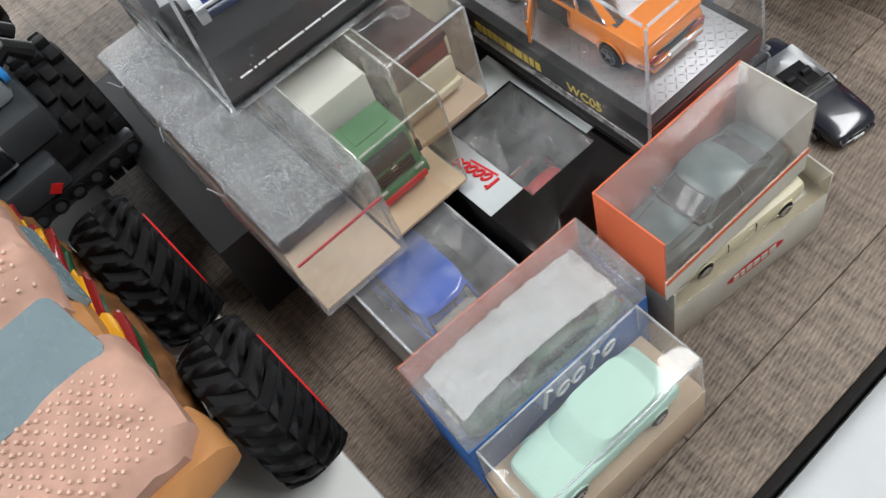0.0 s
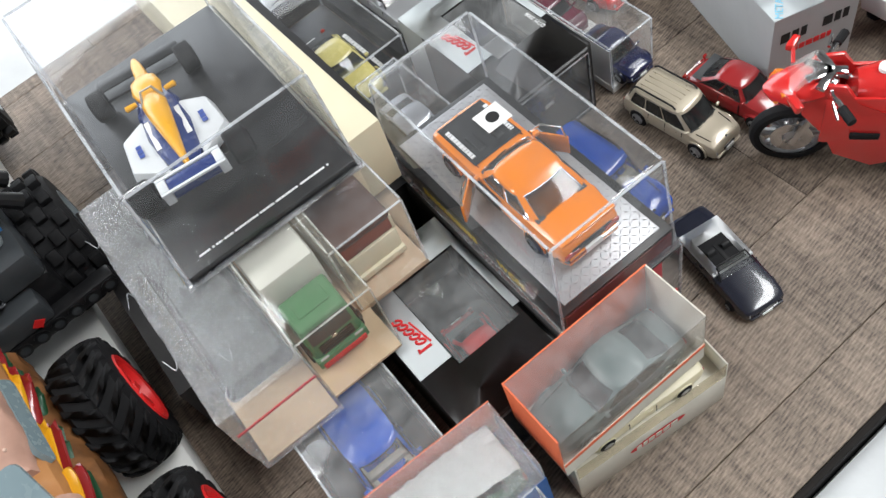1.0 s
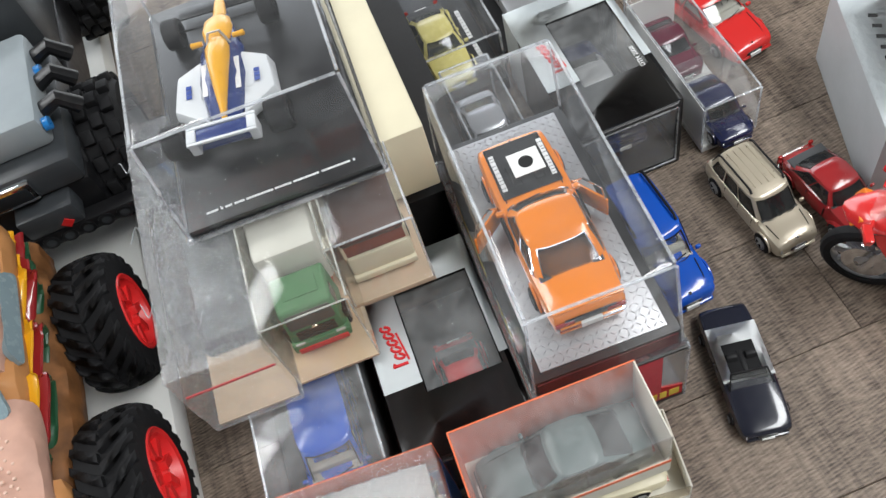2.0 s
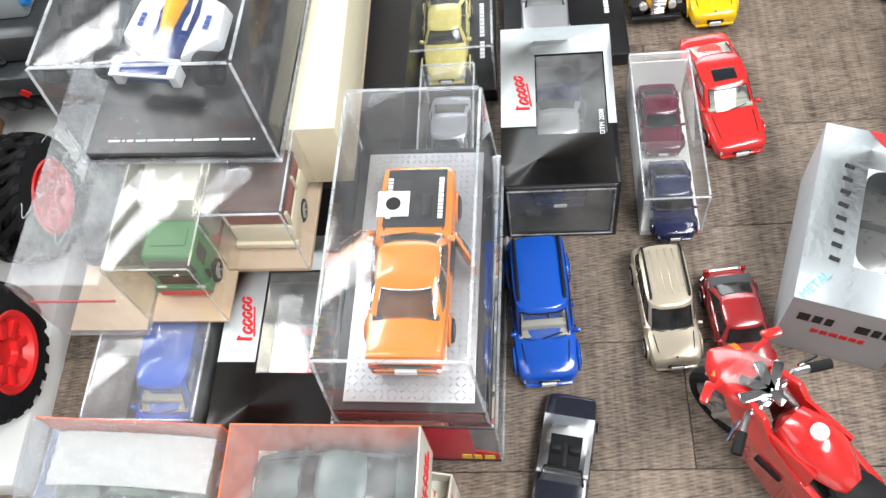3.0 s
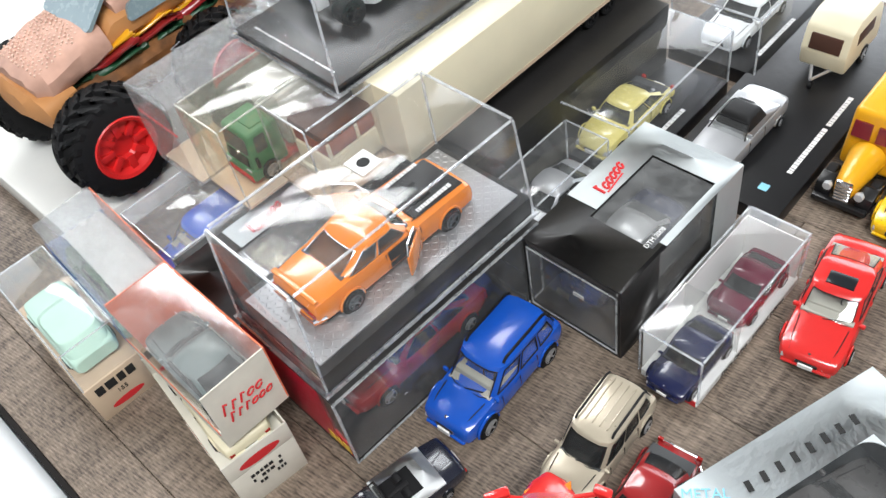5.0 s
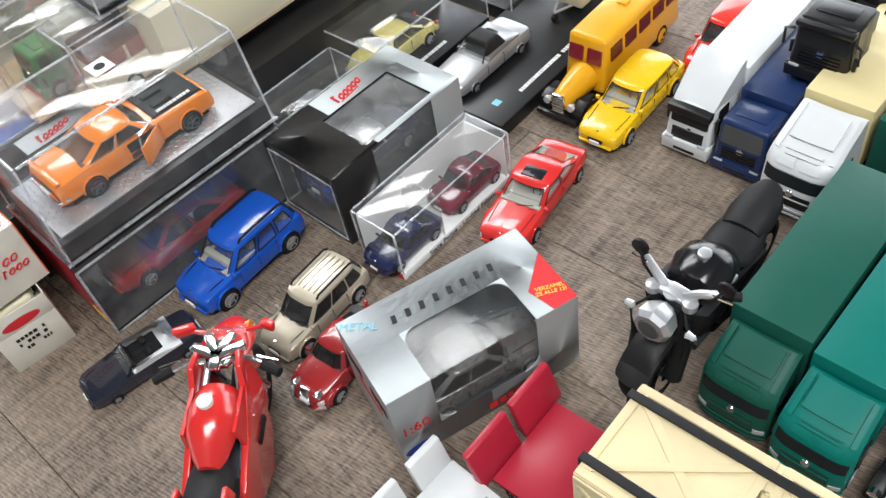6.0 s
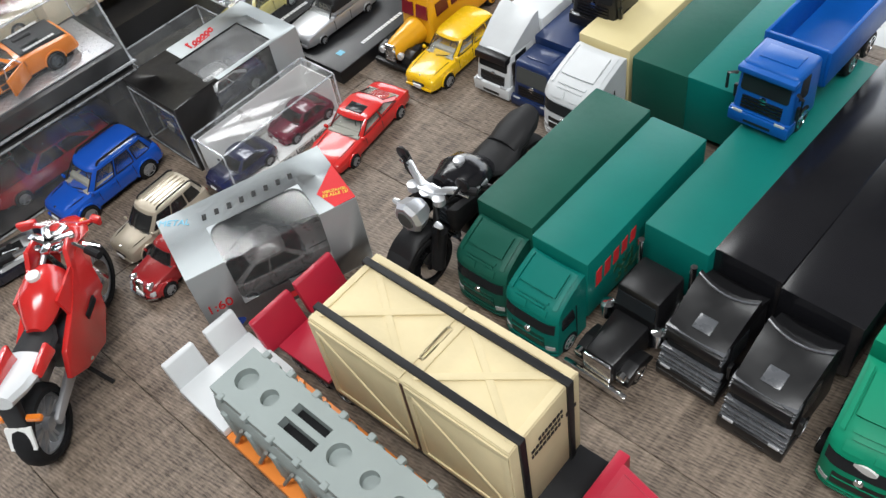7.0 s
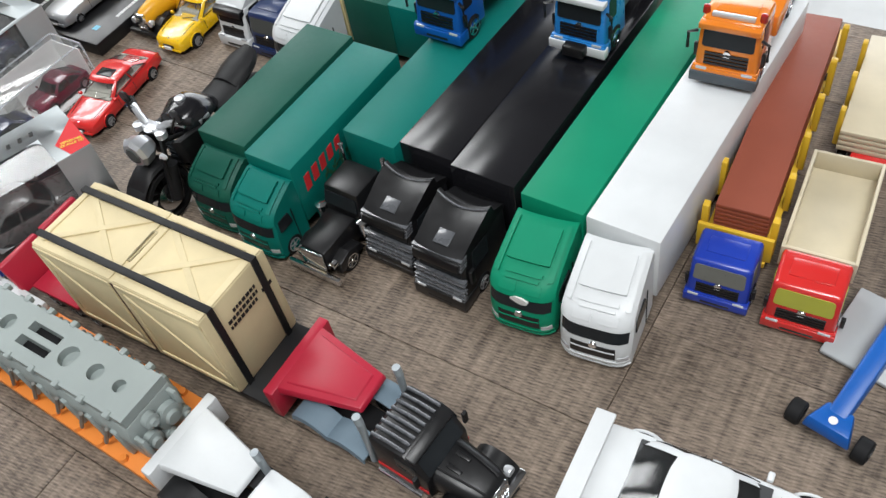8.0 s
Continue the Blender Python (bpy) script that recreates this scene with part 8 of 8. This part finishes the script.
        part("headlight", lathe([(3.30, .001), (3.32, .2), (3.2, .24), (2.9, .16)], 14, "x", (0, s * 1.05, 1.12)), M["lamp"], t)
        part("stripe", box(-1.2, 1.2, s * 1.31 - .02, s * 1.31 + .02, 1.2, 1.4), M["inkred"], t)
        part("side_window", box(-.1, .85, s * 1.31 - .02, s * 1.31 + .02, 2.15, 2.85, .02), M["glass"], cb)
        part("mirror", box(.95, 1.1, s * 1.55 - .12, s * 1.55 + .12, 2.1, 2.8, .04), M["satin"], cb)
        part("fuel_tank", lathe([(-1.2, .001), (-1.2, .34), (.9, .34), (.9, .001)], 16, "x", (0, s * 1.2, .72)), M["chrome"], t)
        part("exhaust_pipe", tube([(-1.55, s * 1.2, 1.0), (-1.55, s * 1.2, 3.9), (-1.6, s * 1.2, 4.3)], .17, 12), M["legogrey"], t)
        rows = []
        for xx in steps(-5.5, -1.7, 20):
            zz = 1.42 + .34 * abs(math.sin(math.pi * (xx + 5.5) / 1.9)) ** .8
            rows.append([(xx, s * .6, zz), (xx, s * 1.62, zz - .03), (xx, s * 1.66, zz - .30), (xx, s * 1.58, zz - .30), (xx, s * 1.55, zz - .12), (xx, s * .6, zz - .1)])
        part("rear_mudguard", rings(rows), fender, t)
        for x_ in (2.45, -2.7, -4.5):
            ob = wheel(t, .62, .45, 0, 0, side=s)
            ob.matrix_basis = P(x_, s * 1.12, .62, 0, 0, 90)
    return t


hauler("black_hauler", 20.4, -8.7, HR - 5, M["black"], "black bonneted model tractor unit with blue-grey mudguards", M["bluegrey"])
hauler("white_hauler", 16.6, -13.2, HR - 5, M["white"], "white bonneted model tractor unit", M["satin"])

# ---- white racing car and the blue trolley ----
wc = car("white_racing_car", 31.0, -8.4, 0, 80, 9.6, 4.0, 2.1, M["white"], "race", "large white model racing car with a rear wing", LOOSE, wr=.55)
part("rear_wing", box(-2.0, 2.0, 4.2, 5.0, 1.6, 1.75, .05), M["white"], wc)
for s in (1, -1):
    part("wing_strut", box(s * 1.3 - .08, s * 1.3 + .08, 4.4, 4.8, 1.2, 1.65, .02), M["white"], wc)
jk = thing("blue_trolley", 35.0, -3.3, 0, -25, "blue plastic trolley arm on black wheels", "trolley")
part("axle_body", hexa([(-.95, -1.0, .5), (.95, -1.0, .5), (.6, .15, .5), (-.6, .15, .5), (-.8, -.9, 1.15), (.8, -.9, 1.15), (.5, .1, 1.2), (-.5, .1, 1.2)], .1), M["truckblue"], jk)
part("arm", hexa([(-.4, -.3, .7), (.4, -.3, .7), (.5, 6.0, 1.5), (-.5, 6.0, 1.5), (-.35, -.3, 1.2), (.35, -.3, 1.2), (.4, 6.0, 2.5), (-.4, 6.0, 2.5)], .12), M["truckblue"], jk)
part("shovel_plate", hexa([(-2.0, 2.5, .1), (2.0, 2.5, .1), (2.0, 5.5, .1), (-2.0, 5.5, .1), (-2.0, 2.5, .3), (2.0, 2.5, .3), (2.0, 5.5, 1.3), (-2.0, 5.5, 1.3)], .06), M["card"], jk)
for s in (1, -1):
    wheel(jk, .5, .55, s * 1.3, -.6, side=s, rim=M["black"])
part("hub_badge", lathe([(1.14, .001), (1.15, .17), (1.19, .17), (1.2, .001)], 14, "z", (0, -.55, 0)), M["label"], jk)

# ---- big toy trucks on the pale board ----


def big_tyre(parent, x, y, z, r, wd, side, lugs=20):
    t = lathe([(-wd / 2, r * .5), (-wd / 2, r * .80), (-wd * .42, r * .91), (wd * .42, r * .91), (wd / 2, r * .80), (wd / 2, r * .5), (-wd / 2, r * .5)], 40, cap=False)
    ty = part("tyre", t, M["rubber"], parent, at=P(x, y, z))
    for s in (1, -1):
        b = bmesh.new()
        a0, a1 = (.01 * wd, .5 * wd) if s > 0 else (-.5 * wd, -.01 * wd)
        for i in range(4):
            xa, xb = a0 + (a1 - a0) * i / 4, a0 + (a1 - a0) * (i + 1) / 4
            box(xa, xb, -.078 * r, .078 * r, .89 * r, .99 * r, bm=b)
        bmesh.ops.remove_doubles(b, verts=b.verts, dist=1e-5)
        for v in b.verts:
            u = abs(v.co.x) / (wd / 2)
            an, ra = (v.co.y * (1 if v.co.z < .95 * r else .8) + u ** 1.3 * r * .34) / r, v.co.z * (1 - .10 * u ** 3)
            v.co.y, v.co.z = ra * math.sin(an), ra * math.cos(an)
        lug = part("tread_lug", b, M["rubber"], ty)
        for k in range(lugs):
            turn = Matrix.Rotation(2 * math.pi * (k + (.5 if s > 0 else 0)) / lugs, 4, "X")
            if k:
                again(lug, turn)
            else:
                lug.matrix_basis = turn
    h = lathe([(side * wd * .30, .001), (side * wd * .30, r * .2), (side * wd * .38, r * .26), (side * wd * .33, r * .44), (side * wd * .5, r * .5), (side * wd * .53, r * .56), (side * wd * .5, r * .58)], 26, cap=False)
    for k in range(8):
        b = box(side * wd * .33 - .1, side * wd * .33 + .22, -.06 * r, .06 * r, .2 * r, .5 * r, .02)
        join(h, b, Matrix.Rotation(2 * math.pi * k / 8, 4, "X"))
    part("rim", h, M["hub"], ty)
    return ty


mt = thing("burger_monster_truck", -42.4, 7.6, 1.7, -12.5, "burger-shaped monster truck with big black tyres and red rims", "toy truck", "big toy trucks")
for s in (1, -1):
    for y_ in (-4.2, 3.15):
        big_tyre(mt, s * 3.9, y_, 2.95, 2.95, 2.4, s, 21)
part("axle", box(-3, 3, -4.6, -3.8, 2.9, 3.7, .2), M["black"], mt)
part("axle", box(-3, 3, 2.9, 3.7, 2.9, 3.7, .2), M["black"], mt)


def bun(rows, n=20, wob=0.12, sd=0.0):
    out, fine = [], []
    for (ya, *pa), (yb_, *pb) in zip(rows, rows[1:]):
        m = max(1, round((yb_ - ya) / .3))
        fine += [(ya + (yb_ - ya) * i / m, *[p + (q - p) * (.5 - .5 * math.cos(math.pi * i / m)) for p, q in zip(pa, pb)]) for i in range(m)]
    for y, w, z, h in fine + [rows[-1]]:
        row = []
        for k in range(n):
            a = 2 * math.pi * k / n
            ca, sa = math.cos(a), math.sin(a)
            px, pz = math.copysign(abs(ca) ** .55, ca) * w, math.copysign(abs(sa) ** .6, sa) * h
            q = wob * (noise.noise(Vector((px * .8 + sd, y * .8, pz * .8))) + .7 * noise.noise(Vector((px * 2.1 + sd, y * 2.1, pz * 2.1))))
            row.append((px + q, y + q, z + pz + q))
        out.append(row)
    return rings(out)


part("lower_bun", bun([(-6.6, 1.2, 7.2, .5), (-6.2, 2.6, 7.2, 1.1), (-3, 3.1, 7.3, 1.3), (2, 3.1, 7.3, 1.3), (6, 2.6, 7.3, 1.2), (6.6, 1.3, 7.3, .6)]), M["wooden"], mt, "dark brown carved lower body", at=P(-.35, 1.0, -3.15))
part("bun_bumper", bun([(-7.4, 1.6, 8.0, .5), (-7.0, 2.9, 8.0, .95), (-6.0, 3.0, 8.1, 1.0), (-5.2, 2.7, 8.1, .9)]), M["bun"], mt, "orange bun-coloured nose", at=P(-.35, 1.0, -3.15))
for nm, z_, h_, m_, w_ in (("lettuce_layer", 8.45, .22, M["forest"], 2.75), ("tomato_layer", 8.85, .25, M["darkred"], 2.7), ("cheese_layer", 9.2, .2, M["busyellow"], 2.5)):
    part(nm, bun([(-4.9, w_ * .8, z_, h_), (-3, w_, z_, h_), (3, w_, z_, h_), (6, w_ * .9, z_, h_)], 28, .42, z_), m_, mt, "", at=P(-.35, 1.0, -3.15))
part("bonnet", bun([(-6.8, 1.9, 8.9, .6), (-6.2, 2.6, 9.1, .8), (-4.0, 2.7, 9.5, .9), (-2.5, 2.6, 9.7, .9)], wob=.15), M["pink"], mt, "pink speckled bonnet", at=P(-.35, 1.0, -3.15))
part("roof", bun([(-1.4, 2.2, 10.6, .9), (0, 2.5, 11.2, 1.2), (3, 2.5, 11.3, 1.2), (5.4, 2.1, 10.8, 1.0), (6.0, 1.2, 10.4, .6)], wob=.12), M["pink"], mt, "pink speckled roof", at=P(-.35, 1.0, -3.15))
part("cabin", bun([(-2.6, 2.3, 9.5, .5), (-1.8, 2.5, 9.9, .95), (5.0, 2.5, 10.0, 1.1), (5.9, 2.2, 9.8, .9)], wob=.05), M["bun"], mt, "", at=P(-.35, 1.0, -3.15))
part("windscreen", pane([(-2.35, -3.25, 10.35), (2.35, -3.25, 10.35), (2.15, -1.25, 11.85), (-2.15, -1.25, 11.85)], .1, .1, .1, rnd=.3), mat("blue_grey_window", (.25, .33, .36), .25), mt, "", at=P(-.35, 1.0, -3.15))
for s in (1, -1):
    q = [(2.55, -1.3, 9.9), (2.55, 3.2, 9.9), (2.35, 2.8, 11.0), (2.35, -.9, 11.0)]
    if s < 0:
        q = [(-a, b_, c_) for a, b_, c_ in (q[1], q[0], q[3], q[2])]
    part("side_window", pane(q, .1, .12, .1, rnd=.3), mat("blue_grey_window", (.25, .33, .36), .25), mt, "", at=P(-.35, 1.0, -3.15))
rnd = random.Random(4)
sd_ = bmesh.new()
for i in range(34):
    for k in range(11):
        x_ = -2.1 + 4.2 * (k + .5 * (i % 2)) / 11 + rnd.uniform(-.06, .06)
        y_ = (-6.3 + 3.2 * i / 15 if i < 15 else -.7 + 5.8 * (i - 15) / 19) + rnd.uniform(-.05, .05)
        if y_ < -3:
            wd_, zc_, hh_ = (np.interp(y_, (-6.8, -6.2, -4.0, -2.5), q) for q in ((1.9, 2.6, 2.7, 2.6), (8.9, 9.1, 9.5, 9.7), (.6, .8, .9, .9)))
        else:
            wd_, zc_, hh_ = (np.interp(y_, (-1.4, 0, 3, 5.4), q) for q in ((2.2, 2.5, 2.5, 2.1), (10.6, 11.2, 11.3, 10.8), (.9, 1.2, 1.2, 1.0)))
        z_ = zc_ + hh_ * (1 - min(.98, (abs(x_) / wd_) ** 1.82) ** 2) ** .3 + .04
        lathe([(-.05, .001), (-.03, .075), (.045, .06), (.055, .001)], 6, "z", (x_, y_, z_ - .03), bm=sd_, cap=False)
part("seed_topping", sd_, mat("pale_pink_plastic", (.72, .50, .40), .5), mt, "", at=P(-.35, 1.0, -3.15))["kind"] = "stuff"

lg = thing("brick_monster_truck", -36.9, 20.6, 1.7, -12, "black, grey and yellow building-brick truck with knobbly tyres", "toy truck", "big toy trucks")
for s in (1, -1):
    for y_ in (-1.5, 12):
        t = lathe([(-1.7, 2.2), (-1.7, 3.4), (-1.4, 3.75), (1.4, 3.75), (1.7, 3.4), (1.7, 2.2), (-1.7, 2.2)], 32, cap=False)
        ty = part("tyre", t, M["rubber"], lg, at=P(s * 3.3, y_, 3.25) @ Matrix.Scale(.78, 4))
        for j, xx in enumerate((-1.2, -.4, .4, 1.2)):
            lug = part("tread_block", box(xx - .33, xx + .33, -.42, .42, 3.65, 4.15, .08), M["rubber"], ty)
            for k in range(16):
                turn = Matrix.Rotation(2 * math.pi * (k + .5 * (j % 2)) / 16, 4, "X")
                if k:
                    again(lug, turn)
                else:
                    lug.matrix_basis = turn
        part("rim", lathe([(s * 1.5, .001), (s * 1.5, .9), (s * 1.2, 2.0), (s * 1.75, 2.2), (s * 1.75, 2.35)], 20, cap=False), M["legogrey"], ty)


def beam(b, x0, x1, y, z, n, h=.8):
    """A studless beam across x with round holes."""
    box(x0, x1, y - .4, y + .4, z - h / 2, z + h / 2, .15, bm=b)
    for i in range(n):
        xx = x0 + (i + .5) * (x1 - x0) / n
        lathe([(y - .46, .24), (y - .46, .36), (y - .40, .36)], 14, "y", (xx, 0, z), bm=b, cap=False)
    return b


b = beam(bmesh.new(), -4.2, 4.4, -5.6, 5.6, 10)
part("front_beam", b, M["black"], lg, at=P(0, 0, -1.9))
for i in range(10):
    part("beam_hole", lathe([(-6.07, .001), (-6.06, .22), (-6.05, .001)], 12, "y", (-4.2 + .43 + .86 * i, 0, 5.6), cap=False), M["legodark"], lg, at=P(0, 0, -1.9))
part("bumper_block", box(-1.0, 1.6, -6.0, -4.8, 6.0, 7.3, .2), M["legodark"], lg, at=P(0, 0, -1.9))
part("red_axle", lathe([(-6.1, .3), (-6.06, .3), (-6.04, .001)], 4, "y", (.9, 0, 6.4)), M["hub"], lg, at=P(0, 0, -1.9))
part("hood", box(-3.2, 2.6, -5.2, 2.0, 7.4, 9.0, .35), M["legodark"], lg, at=P(0, 0, -1.9))
part("headlight", box(-1.8, .6, -5.5, -5.0, 7.7, 8.8, .12), M["chrome"], lg, at=P(0, 0, -1.9))
part("lamp_window", box(-1.6, .4, -5.55, -5.45, 7.9, 8.6, .05), M["glass"], lg, at=P(0, 0, -1.9))
part("engine_block", box(-1.6, 2.2, -4.2, 1.6, 9.0, 10.6, .3), M["legogrey"], lg, at=P(0, 0, -1.9))
for i in range(3):
    part("spike", lathe([(0, .45), (.5, .42), (2.0, .05), (2.05, .001)], 12, "z"), M["legogrey"], lg, at=P(-.6, -3.2 + 1.7 * i, 8.6, 0, -35, 0))
    part("exhaust_curve", tube([(2.0, -3.0 + 1.7 * i, 9.8), (3.0, -3.0 + 1.7 * i, 10.2), (3.6, -3.0 + 1.7 * i, 9.4)], .38, 10), M["black"], lg, at=P(0, 0, -1.9))
for y_ in (-3.9, -.6):
    part("blue_pin", lathe([(2.2, .3), (2.45, .3), (2.47, .001)], 12, "x", (0, y_, 9.9)), M["skyblue"], lg, at=P(0, 0, -1.9))
part("yellow_panel", box(-4.6, -1.9, -4.8, 6.0, 8.4, 11.2, .3), M["yellow"], lg, at=P(0, 0, -1.9))
part("chassis", box(-2.6, 2.6, -5.0, 14, 4.6, 7.4, .3), M["black"], lg, at=P(0, 0, -1.9))
part("cab", box(-2.6, 2.6, 2.5, 8.5, 7.4, 12, .4), M["legodark"], lg, at=P(0, 0, -1.9))

# ---- table planks, last ----
PW, PL = 5.45, 38.0
rows_ = [(-18.35, -15.75)] + [(-15.75 + PW * i, -15.75 + PW * (i + 1)) for i in range(9)]
for i, (v0, v1) in enumerate(rows_):
    v1 = min(v1, 29)
    u, cut = -74.8, (-50, -30, -11, -49, -49, -11, -36, -20, -44, -30)[i]
    while u < 60:
        u1 = min(cut, 60)
        part("plank", box(u + .012, u1 - .012, v0 + .012, v1 - .012, -.25, 0, .03, seg=1), M["wood"], table)
        u, cut = u1, u1 + PL
